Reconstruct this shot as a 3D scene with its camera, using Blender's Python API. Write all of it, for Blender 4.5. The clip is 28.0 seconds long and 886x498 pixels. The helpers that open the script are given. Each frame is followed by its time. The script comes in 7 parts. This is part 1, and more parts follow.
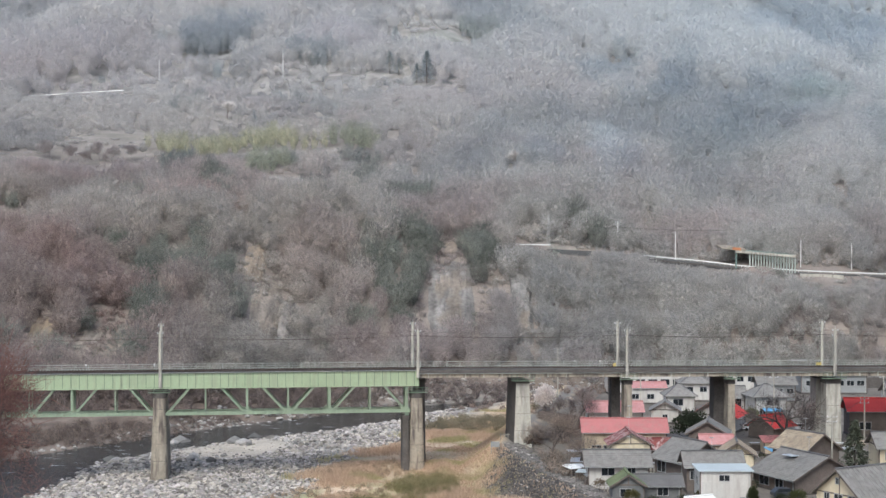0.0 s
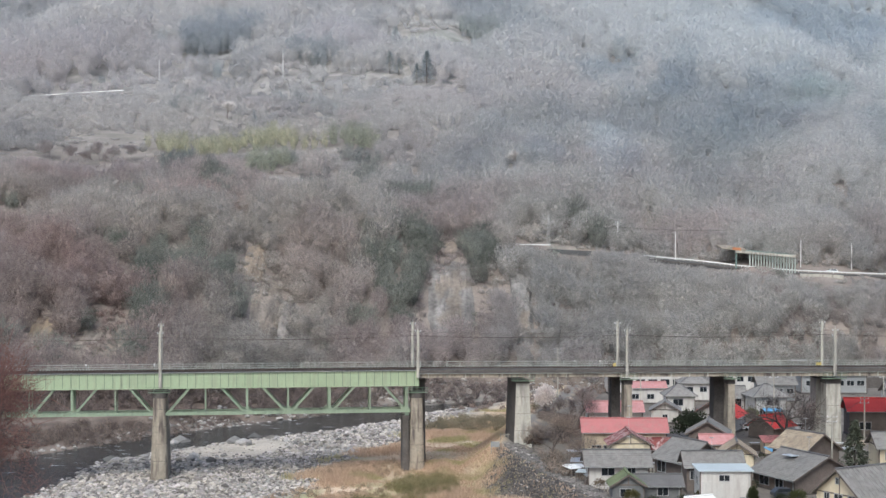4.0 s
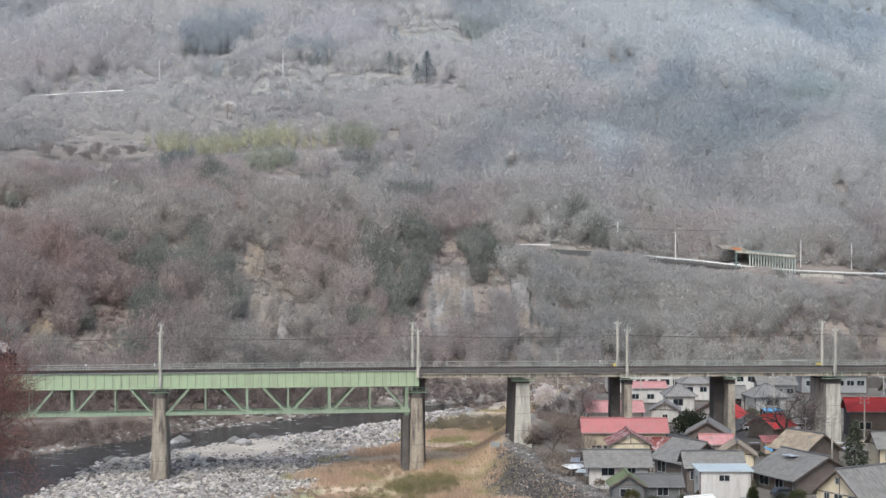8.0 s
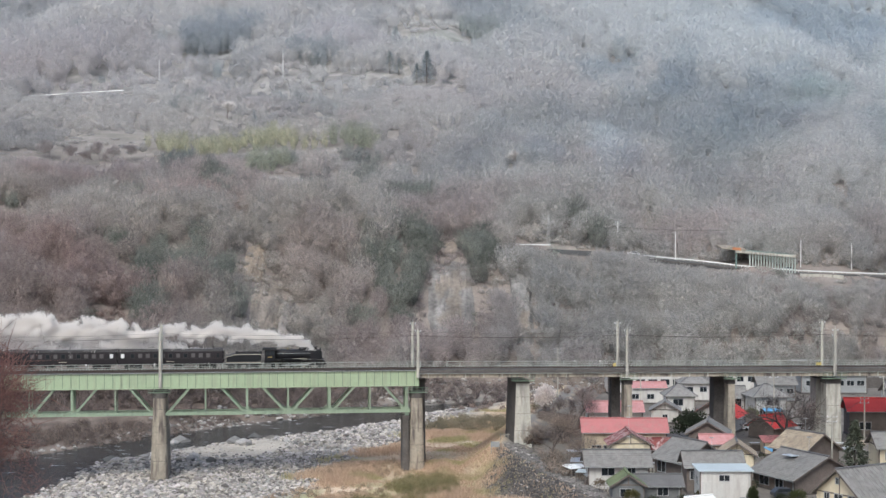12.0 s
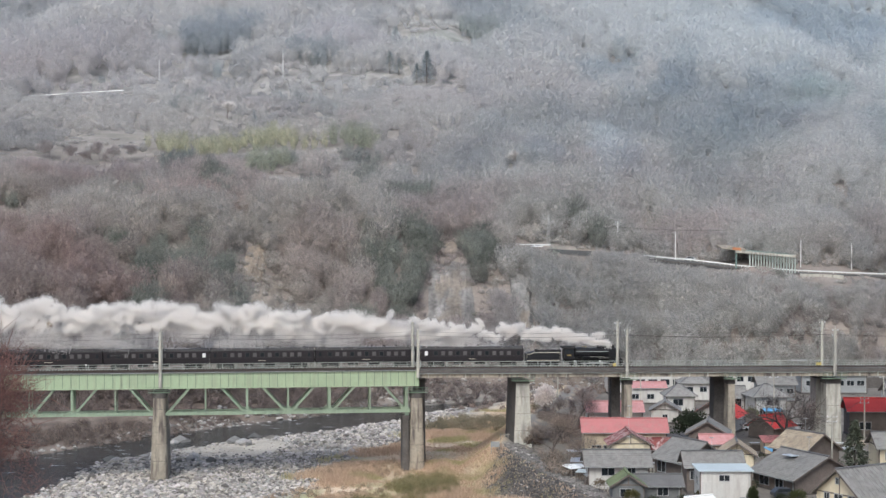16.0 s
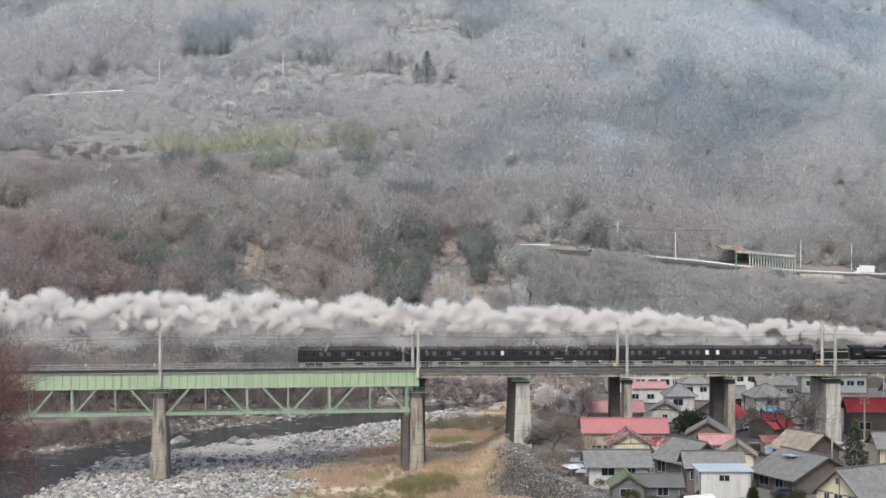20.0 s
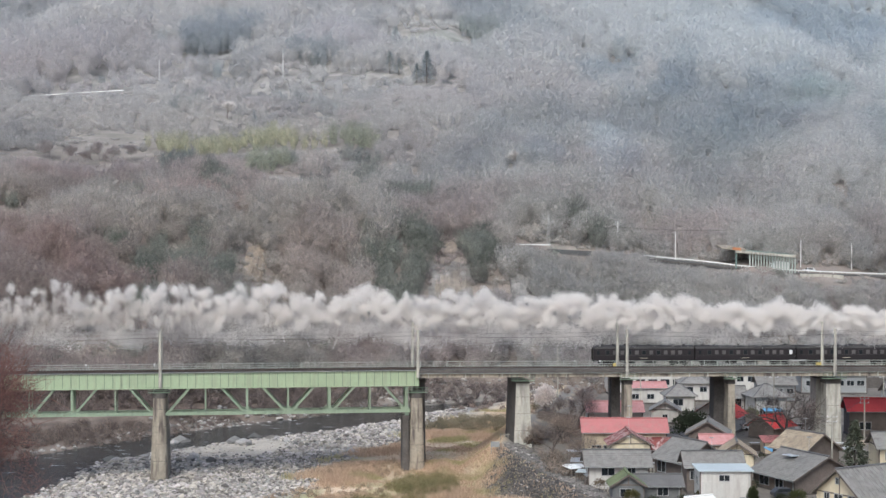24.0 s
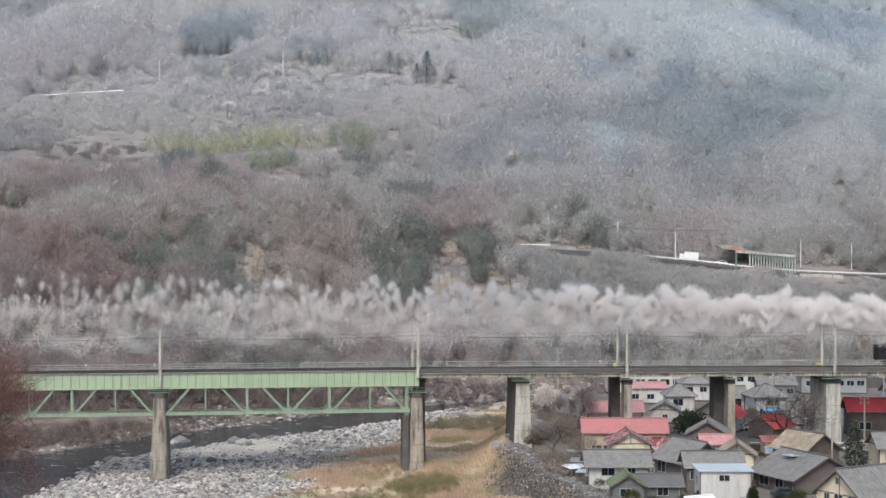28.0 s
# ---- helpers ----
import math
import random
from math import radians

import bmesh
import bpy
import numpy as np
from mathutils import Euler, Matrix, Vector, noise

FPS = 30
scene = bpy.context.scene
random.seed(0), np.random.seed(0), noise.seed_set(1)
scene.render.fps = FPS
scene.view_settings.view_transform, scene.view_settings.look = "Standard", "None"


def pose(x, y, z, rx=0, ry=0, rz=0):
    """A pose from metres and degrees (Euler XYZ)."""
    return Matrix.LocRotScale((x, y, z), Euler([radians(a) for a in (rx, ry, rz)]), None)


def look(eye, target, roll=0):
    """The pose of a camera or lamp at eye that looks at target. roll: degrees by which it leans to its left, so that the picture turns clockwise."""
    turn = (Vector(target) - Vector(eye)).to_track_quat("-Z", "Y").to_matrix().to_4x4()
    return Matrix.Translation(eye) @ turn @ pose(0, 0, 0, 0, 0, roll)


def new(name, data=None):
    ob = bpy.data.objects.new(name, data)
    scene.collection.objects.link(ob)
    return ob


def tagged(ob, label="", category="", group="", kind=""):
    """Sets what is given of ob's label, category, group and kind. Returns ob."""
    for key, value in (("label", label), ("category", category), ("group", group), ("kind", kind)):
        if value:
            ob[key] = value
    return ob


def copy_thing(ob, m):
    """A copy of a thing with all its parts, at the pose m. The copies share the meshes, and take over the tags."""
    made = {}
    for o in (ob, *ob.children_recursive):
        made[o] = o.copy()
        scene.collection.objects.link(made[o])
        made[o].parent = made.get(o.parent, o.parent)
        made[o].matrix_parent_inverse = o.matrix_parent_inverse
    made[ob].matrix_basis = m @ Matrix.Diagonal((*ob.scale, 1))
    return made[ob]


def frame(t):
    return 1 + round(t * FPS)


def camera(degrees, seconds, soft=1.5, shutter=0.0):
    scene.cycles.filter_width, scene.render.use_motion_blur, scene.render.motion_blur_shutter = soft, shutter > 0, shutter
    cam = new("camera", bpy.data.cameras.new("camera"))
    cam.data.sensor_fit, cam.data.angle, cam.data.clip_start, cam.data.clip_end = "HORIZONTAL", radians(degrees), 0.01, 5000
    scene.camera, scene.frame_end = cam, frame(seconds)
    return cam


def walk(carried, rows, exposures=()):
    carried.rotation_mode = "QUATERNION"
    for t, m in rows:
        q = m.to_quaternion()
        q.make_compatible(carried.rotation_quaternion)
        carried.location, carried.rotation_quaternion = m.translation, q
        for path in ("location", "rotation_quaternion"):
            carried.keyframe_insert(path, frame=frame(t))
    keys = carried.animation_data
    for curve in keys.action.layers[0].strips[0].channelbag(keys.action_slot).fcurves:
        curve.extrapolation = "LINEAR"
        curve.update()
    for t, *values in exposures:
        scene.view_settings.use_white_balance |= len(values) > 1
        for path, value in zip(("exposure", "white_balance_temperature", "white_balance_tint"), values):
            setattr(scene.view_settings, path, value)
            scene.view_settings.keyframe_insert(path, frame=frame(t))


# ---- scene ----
cam = camera(31.28, 28.0, soft=1.5)
walk(cam, [(0.0, pose(0, 0, 46, 89.366, 0, 0)), (28.0, pose(0, 0, 46, 89.366, 0, 0))],
     exposures=[(0.0, 0.66, 5900, 5), (28.0, 0.66, 5900, 5)])

# ---- light: bright overcast ----
world = bpy.data.worlds.new("overcast_sky")
scene.world = world
world.use_nodes = True
wn = world.node_tree
sky = wn.nodes.new("ShaderNodeTexSky")
sky.sky_type = "NISHITA"
sky.sun_disc = False
sky.sun_elevation = radians(48)
sky.sun_rotation = radians(194)
sky.altitude = 500
sky.air_density = 1.0
sky.dust_density = 7.0
sky.ozone_density = 0.6
wn.nodes["Background"].inputs["Strength"].default_value = 0.12
wn.links.new(sky.outputs[0], wn.nodes["Background"].inputs[0])
sun = new("sun", bpy.data.lights.new("sun", "SUN"))
sun.data.energy = 0.9
sun.data.angle = radians(25)
sun.data.color = (1.0, 0.97, 0.93)
sun.matrix_world = look((-25, -100, 125), (0, 0, 0))


# ---- materials ----
MATS = {}


def surface(name, colour, rough=0.85, metal=0.0, vary=0.25, fine=6.0, coarse=0.5, bump=0.3, attribute=None, dirt=None):
    """A procedural surface: colour varied at two scales, with fine relief."""
    m = bpy.data.materials.new(name)
    m.use_nodes = True
    nt = m.node_tree
    b = nt.nodes["Principled BSDF"]
    b.inputs["Roughness"].default_value = rough
    b.inputs["Metallic"].default_value = metal
    b.inputs["Specular IOR Level"].default_value = 0.25
    tc = nt.nodes.new("ShaderNodeNewGeometry")
    n1 = nt.nodes.new("ShaderNodeTexNoise")
    n1.inputs["Scale"].default_value = fine
    n1.inputs["Detail"].default_value = 5
    n2 = nt.nodes.new("ShaderNodeTexNoise")
    n2.inputs["Scale"].default_value = coarse
    n2.inputs["Detail"].default_value = 3
    for n in (n1, n2):
        nt.links.new(tc.outputs["Position"], n.inputs["Vector"])
    add = nt.nodes.new("ShaderNodeMath")
    add.operation = "ADD"
    nt.links.new(n1.outputs[0], add.inputs[0])
    nt.links.new(n2.outputs[0], add.inputs[1])
    mr = nt.nodes.new("ShaderNodeMapRange")
    mr.inputs["From Min"].default_value = 0.6
    mr.inputs["From Max"].default_value = 1.4
    mr.inputs["To Min"].default_value = 1 - vary
    mr.inputs["To Max"].default_value = 1 + vary
    nt.links.new(add.outputs[0], mr.inputs[0])
    mix = nt.nodes.new("ShaderNodeMix")
    mix.data_type, mix.blend_type = "RGBA", "MULTIPLY"
    mix.inputs[0].default_value = 1
    nt.links.new(mr.outputs[0], mix.inputs[7])
    if attribute:
        at = nt.nodes.new("ShaderNodeAttribute")
        at.attribute_name = attribute
        nt.links.new(at.outputs["Color"], mix.inputs[6])
    else:
        mix.inputs[6].default_value = (*colour, 1)
    out = mix.outputs[2]
    if dirt:
        n3 = nt.nodes.new("ShaderNodeTexNoise")
        n3.inputs["Scale"].default_value = 0.9
        n3.inputs["Detail"].default_value = 6
        mp = nt.nodes.new("ShaderNodeMapping")
        mp.inputs["Scale"].default_value = (1.6, 1.6, 0.25)
        nt.links.new(tc.outputs["Position"], mp.inputs[0])
        nt.links.new(mp.outputs[0], n3.inputs["Vector"])
        r3 = nt.nodes.new("ShaderNodeMapRange")
        r3.inputs["From Min"].default_value = 0.46
        r3.inputs["From Max"].default_value = 0.68
        nt.links.new(n3.outputs[0], r3.inputs[0])
        md = nt.nodes.new("ShaderNodeMix")
        md.data_type = "RGBA"
        nt.links.new(r3.outputs[0], md.inputs[0])
        nt.links.new(out, md.inputs[6])
        md.inputs[7].default_value = (*dirt, 1)
        out = md.outputs[2]
    nt.links.new(out, b.inputs["Base Color"])
    if bump:
        bp = nt.nodes.new("ShaderNodeBump")
        bp.inputs["Strength"].default_value = bump
        bp.inputs["Distance"].default_value = 0.05
        nt.links.new(n1.outputs[0], bp.inputs["Height"])
        nt.links.new(bp.outputs[0], b.inputs["Normal"])
    MATS[name] = m
    return m


def leafy(name, attribute="tint"):
    """Twigs and leaves: matt, thin, letting some light through."""
    m = bpy.data.materials.new(name)
    m.use_nodes = True
    nt = m.node_tree
    nt.nodes.remove(nt.nodes["Principled BSDF"])
    at = nt.nodes.new("ShaderNodeAttribute")
    at.attribute_name = attribute
    d = nt.nodes.new("ShaderNodeBsdfDiffuse")
    t = nt.nodes.new("ShaderNodeBsdfTranslucent")
    mx = nt.nodes.new("ShaderNodeMixShader")
    mx.inputs[0].default_value = 0.45
    nt.links.new(at.outputs["Color"], d.inputs[0])
    nt.links.new(at.outputs["Color"], t.inputs[0])
    nt.links.new(d.outputs[0], mx.inputs[1])
    nt.links.new(t.outputs[0], mx.inputs[2])
    nt.links.new(mx.outputs[0], nt.nodes["Material Output"].inputs[0])
    return m


def woody(name):
    """Crowns seen from afar: a mesh of fine twigs, mottled and rough."""
    m = bpy.data.materials.new(name)
    m.use_nodes = True
    nt = m.node_tree
    nt.nodes.remove(nt.nodes["Principled BSDF"])
    at_ = nt.nodes.new("ShaderNodeAttribute")
    at_.attribute_name = "tint"
    geo = nt.nodes.new("ShaderNodeNewGeometry")
    mp = nt.nodes.new("ShaderNodeMapping")
    mp.inputs["Scale"].default_value = (2.2, 2.2, 0.7)
    nt.links.new(geo.outputs["Position"], mp.inputs[0])
    n = nt.nodes.new("ShaderNodeTexNoise")
    n.inputs["Scale"].default_value = 1.0
    n.inputs["Detail"].default_value = 7
    n.inputs["Roughness"].default_value = 0.75
    nt.links.new(mp.outputs[0], n.inputs["Vector"])
    r = nt.nodes.new("ShaderNodeMapRange")
    r.inputs["From Min"].default_value = 0.3
    r.inputs["From Max"].default_value = 0.7
    r.inputs["To Min"].default_value = 0.88
    r.inputs["To Max"].default_value = 1.12
    nt.links.new(n.outputs[0], r.inputs[0])
    mix = nt.nodes.new("ShaderNodeMix")
    mix.data_type, mix.blend_type = "RGBA", "MULTIPLY"
    mix.inputs[0].default_value = 1
    nt.links.new(at_.outputs["Color"], mix.inputs[6])
    nt.links.new(r.outputs[0], mix.inputs[7])
    d = nt.nodes.new("ShaderNodeBsdfDiffuse")
    t = nt.nodes.new("ShaderNodeBsdfTranslucent")
    dt = nt.nodes.new("ShaderNodeMixShader")
    dt.inputs[0].default_value = 0.5
    for q, slot in ((d, 1), (t, 2)):
        nt.links.new(mix.outputs[2], q.inputs[0])
        nt.links.new(q.outputs[0], dt.inputs[slot])
    # gaps between the twigs
    g = nt.nodes.new("ShaderNodeTexNoise")
    g.inputs["Scale"].default_value = 1.7
    g.inputs["Detail"].default_value = 4
    g.inputs["Roughness"].default_value = 0.8
    nt.links.new(mp.outputs[0], g.inputs["Vector"])
    ga = nt.nodes.new("ShaderNodeMapRange")
    ga.inputs["From Min"].default_value = 0.45
    ga.inputs["From Max"].default_value = 0.56
    nt.links.new(g.outputs[0], ga.inputs[0])
    tr = nt.nodes.new("ShaderNodeBsdfTransparent")
    mx = nt.nodes.new("ShaderNodeMixShader")
    nt.links.new(ga.outputs[0], mx.inputs[0])
    nt.links.new(tr.outputs[0], mx.inputs[1])
    nt.links.new(dt.outputs[0], mx.inputs[2])
    nt.links.new(mx.outputs[0], nt.nodes["Material Output"].inputs[0])
    return m


WOODY = woody("far_twigs")
GROUND = surface("ground_cover", (0.2, 0.18, 0.15), 0.95, 0, 0.35, 1.6, 0.12, 0.5, attribute="tint")
TWIGS = leafy("bare_twigs")
LEAVES = leafy("leaves")
ROCK = surface("cliff_rock", (0.30, 0.26, 0.22), 0.9, 0, 0.5, 0.9, 0.12, 0.8, attribute="tint")
STONE = surface("river_stone", (0.4, 0.39, 0.37), 0.9, 0, 0.3, 3.0, 0.3, 0.3, attribute="tint")
BARK = surface("bark", (0.12, 0.10, 0.09), 0.95, 0, 0.4, 8, 1, 0.5)
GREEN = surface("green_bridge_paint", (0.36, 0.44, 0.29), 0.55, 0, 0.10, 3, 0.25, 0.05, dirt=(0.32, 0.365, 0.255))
# truss members: a darker green than the girder webs
GREEN_MID = surface("mid_green_paint", (0.27, 0.335, 0.24), 0.6, 0, 0.15, 3, 0.3, 0.05, dirt=(0.22, 0.265, 0.2))
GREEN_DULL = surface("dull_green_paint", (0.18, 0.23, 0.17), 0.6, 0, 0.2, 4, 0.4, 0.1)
STEEL = surface("galvanised_steel", (0.42, 0.43, 0.42), 0.5, 0.4, 0.15, 8, 1, 0.1)
RAILSTEEL = surface("rail_steel", (0.09, 0.07, 0.06), 0.5, 0.6, 0.3, 8, 1, 0.1)
DARKSTEEL = surface("dark_girder", (0.05, 0.047, 0.045), 0.7, 0.2, 0.3, 4, 0.4, 0.1)
SLEEPER = surface("dark_timber", (0.06, 0.05, 0.045), 0.9, 0, 0.4, 8, 1, 0.3)
CONC = surface("weathered_concrete", (0.34, 0.30, 0.24), 0.9, 0, 0.25, 2.5, 0.4, 0.3, dirt=(0.12, 0.10, 0.09))
HANDRAIL = surface("pale_handrail_paint", (0.47, 0.50, 0.46), 0.6, 0, 0.1, 6, 0.7, 0.05)
CONC_PALE = surface("pale_concrete", (0.46, 0.44, 0.38), 0.9, 0, 0.2, 2.5, 0.4, 0.3, dirt=(0.28, 0.26, 0.23))
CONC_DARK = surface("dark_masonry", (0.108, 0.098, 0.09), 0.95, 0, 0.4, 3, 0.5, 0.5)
WHITEPAINT = surface("white_paint", (0.75, 0.75, 0.73), 0.6, 0, 0.1, 6, 0.7, 0.05)
GALLERY = surface("gallery_green", (0.16, 0.22, 0.20), 0.6, 0.1, 0.2, 3, 0.5, 0.1)
ASPHALT = surface("asphalt", (0.12, 0.12, 0.12), 0.9, 0, 0.2, 6, 0.3, 0.2)


class Geo:
    """A mesh in the making: vertices and faces."""

    def __init__(self):
        self.v, self.f = [], []

    def poly(self, *pts):
        n = len(self.v)
        self.v.extend(tuple(p) for p in pts)
        self.f.append(tuple(range(n, n + len(pts))))
        return self

    def box(self, x0, x1, y0, y1, z0, z1, m=None):
        n = len(self.v)
        c = [(x, y, z) for z in (z0, z1) for y in (y0, y1) for x in (x0, x1)]
        self.v.extend(tuple(m @ Vector(p)) for p in c) if m else self.v.extend(c)
        self.f.extend(tuple(n + i for i in q) for q in ((0, 2, 3, 1), (4, 5, 7, 6), (0, 1, 5, 4), (2, 6, 7, 3), (0, 4, 6, 2), (1, 3, 7, 5)))
        return self

    def tube(self, a, b, r0, r1=None, n=8, cap=True):
        r1 = r0 if r1 is None else r1
        a, b = Vector(a), Vector(b)
        w = (b - a).normalized()
        u = w.orthogonal().normalized()
        v = w.cross(u)
        k = len(self.v)
        for p, r in ((a, r0), (b, r1)):
            for i in range(n):
                g = 2 * math.pi * i / n
                self.v.append(tuple(p + u * (r * math.cos(g)) + v * (r * math.sin(g))))
        for i in range(n):
            j = (i + 1) % n
            self.f.append((k + i, k + j, k + n + j, k + n + i))
        if cap:
            self.f.append(tuple(k + i for i in reversed(range(n))))
            self.f.append(tuple(k + n + i for i in range(n)))
        return self

    def bar(self, a, b, w, h):
        """A square bar from a to b, w wide across, h high."""
        a, b = Vector(a), Vector(b)
        d = (b - a).normalized()
        up = Vector((0, 0, 1)) if abs(d.z) < 0.95 else Vector((0, 1, 0))
        s = d.cross(up).normalized()
        up = s.cross(d)
        k = len(self.v)
        for p in (a, b):
            for i, j in ((-1, -1), (1, -1), (1, 1), (-1, 1)):
                self.v.append(tuple(p + s * (i * w / 2) + up * (j * h / 2)))
        self.f.extend(tuple(k + i for i in q) for q in ((0, 1, 2, 3), (7, 6, 5, 4), (0, 4, 5, 1), (1, 5, 6, 2), (2, 6, 7, 3), (3, 7, 4, 0)))
        return self

    def loft(self, rings, closed=True):
        """Skin between rings of equal count; ends capped."""
        k, n = len(self.v), len(rings[0])
        for r in rings:
            self.v.extend(tuple(p) for p in r)
        for a in range(len(rings) - 1):
            for i in range(n):
                j = (i + 1) % n
                self.f.append((k + a * n + i, k + a * n + j, k + (a + 1) * n + j, k + (a + 1) * n + i))
        if closed:
            self.f.append(tuple(k + i for i in reversed(range(n))))
            self.f.append(tuple(k + (len(rings) - 1) * n + i for i in range(n)))
        return self

    def mesh(self, name, mat):
        me = bpy.data.meshes.new(name)
        me.from_pydata(self.v, [], self.f)
        bm = bmesh.new()
        bm.from_mesh(me)
        bmesh.ops.recalc_face_normals(bm, faces=bm.faces)
        bm.to_mesh(me)
        bm.free()
        me.materials.append(mat)
        return me


def part(name, geo, mat, parent=None, label="", smooth=False):
    ob = new(name, geo.mesh(name, mat) if isinstance(geo, Geo) else geo)
    if smooth:
        ob.data.polygons.foreach_set("use_smooth", [True] * len(ob.data.polygons))
    ob.parent = parent
    if label:
        tagged(ob, label)
    return ob


def empty(name, m, label, category, group="", kind=""):
    ob = new(name)
    ob.empty_display_size = 0.3
    ob.matrix_basis = m
    return tagged(ob, label, category, group, kind)


# ---- numeric noise for the land ----
def lattice(ix, iy, seed):
    h = (ix.astype(np.int64) * 374761393 + iy.astype(np.int64) * 668265263 + seed * 974711) & 0x7FFFFFFF
    h = ((h ^ (h >> 13)) * 1274126177) & 0x7FFFFFFF
    return ((h ^ (h >> 16)) & 0xFFFF) / 65535.0


def value_noise(x, y, seed=0):
    ix, iy = np.floor(x), np.floor(y)
    fx, fy = x - ix, y - iy
    fx, fy = fx * fx * (3 - 2 * fx), fy * fy * (3 - 2 * fy)
    a, b = lattice(ix, iy, seed), lattice(ix + 1, iy, seed)
    c, d = lattice(ix, iy + 1, seed), lattice(ix + 1, iy + 1, seed)
    return (a + (b - a) * fx) * (1 - fy) + (c + (d - c) * fx) * fy


def fbm(x, y, seed=0, octaves=4):
    t, amp = 0.0, 0.5
    for o in range(octaves):
        t = t + amp * value_noise(x * 2 ** o, y * 2 ** o, seed + o * 17)
        amp *= 0.5
    return t / (1 - 0.5 ** octaves)


def step(a, b, x):
    t = np.clip((x - a) / (b - a), 0, 1)
    return t * t * (3 - 2 * t)


# ---- the land ----
# cross-sections of the far valley side: heights at these distances, from west to east
SECTION_X = [-150, -80, -30, 20, 90, 170]
SECTION_Y = [330, 360, 385, 410, 440, 462, 490, 530, 600, 720, 850, 1000, 1200, 1500, 2000]
SECTION_Z = [
    [3, 8, 17, 31, 44, 50, 53, 59, 70, 93, 122, 161, 221, 330, 480],
    [0, 3, 8, 18, 33, 43, 49, 56, 69, 93, 122, 161, 221, 330, 480],
    [0, 0, 0, 2, 9, 22, 41, 51, 68, 93, 123, 163, 222, 330, 480],
    [2, 2, 1, 0, 3, 15, 38, 49, 67, 92, 123, 163, 222, 330, 480],
    [6, 6, 6, 6, 7, 13, 27, 38, 58, 86, 118, 159, 219, 330, 480],
    [6, 6, 6, 7, 9, 15, 27, 38, 60, 88, 119, 160, 219, 330, 480],
]
# the river's middle line and half width
RIVER = [(-110, 240, 24), (-88, 280, 19), (-76, 318, 10), (-58, 346, 11), (-36, 370, 13), (-14, 396, 11), (10, 418, 9), (60, 432, 8), (130, 445, 9), (300, 470, 10), (900, 520, 10)]
LEVEE_Y, LEVEE_X = [150, 200, 231, 262, 290, 310, 332, 360, 400], [46, 31, 23.2, 16, 11.6, 13.5, 18, 25, 32]
NEAR_Y, NEAR_Z = [-4000, -600, -150, -40, 0, 20, 60, 100, 140, 180, 212, 235], [420, 260, 110, 56, 43.5, 39.5, 32, 26, 17, 9, 6.2, 6]


def river_distance(x, y):
    """Distance outside the river's edge (negative in the water)."""
    best = np.full(np.shape(x), 1e9)
    for (ax, ay, aw), (bx, by, bw) in zip(RIVER, RIVER[1:]):
        dx, dy = bx - ax, by - ay
        t = np.clip(((x - ax) * dx + (y - ay) * dy) / (dx * dx + dy * dy), 0, 1)
        best = np.minimum(best, np.hypot(x - ax - t * dx, y - ay - t * dy) - (aw + (bw - aw) * t))
    return best


def spur(x, y):
    """Above a half on the spurs that run down the slope, below it in the gullies."""
    return fbm(x / 55 + 0.3 * fbm(x / 90, y / 90, 5), y / 150, 3, 4)


# hollows whose shade is put into the wood tint: centre, half sizes, turn
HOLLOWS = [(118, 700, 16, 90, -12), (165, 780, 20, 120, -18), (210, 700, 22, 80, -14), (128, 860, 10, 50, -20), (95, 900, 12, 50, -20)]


def ground_z(x, y):
    x, y = np.asarray(x, float), np.asarray(y, float)
    cols = [np.interp(y, SECTION_Y, z) for z in SECTION_Z]
    far = cols[0].copy()
    for i in range(len(SECTION_X) - 1):
        t = step(SECTION_X[i], SECTION_X[i + 1], x)
        far = np.where(x > SECTION_X[i], cols[i] * (1 - t) + cols[i + 1] * t, far)
    high = step(395, 520, y)
    # spurs and gullies running down the slope
    g = spur(x, y) - 0.5
    far = far + high * g * (14 + 10 * step(600, 1000, y)) * 1.3 + step(380, 440, y) * (fbm(x / 13, y / 17, 9, 3) - 0.5) * 3
    near = np.interp(y, NEAR_Y, NEAR_Z) + step(120, -60, y) * (fbm(x / 60, y / 60, 21) - 0.5) * 6 - step(20, -20, y) * 1.0
    edge = np.interp(y, LEVEE_Y, LEVEE_X)
    d = x - edge
    low = 1.3 + 1.3 * step(-46, -6, d) + (fbm(x / 7, y / 7, 31, 3) - 0.5) * 0.9
    plain = np.where(d < 0, low + (7.0 - low) * step(-9.5, -0.6, d), 6.0 + 1.0 * step(5, 2.2, d))
    plain = plain + step(3, 8, d) * (fbm(x / 16, y / 16, 35, 2) - 0.5) * 0.3
    valley = np.where(y > 330, np.maximum(far, np.where(x > 0, plain, np.minimum(plain, 3.0)) * step(450, 400, y)), plain)
    h = np.where(y < 235, np.maximum(near, plain * step(150, 235, y)), valley)
    rd = river_distance(x, y)
    bed = -0.9 + 0.075 * np.clip(rd + 10, 0, 40)
    h = np.where((y > 200) & (y < 480), np.where(rd < 0, np.minimum(h, -0.25 + 0.1 * rd), np.minimum(h, 0.05 + rd * np.where(y > 380, 0.5, 0.16) + np.where(y > 330, 2.0 * np.clip(rd - 11, 0, 60), 0) + 0.25 * fbm(x / 3, y / 3, 41, 3))), h)
    return h


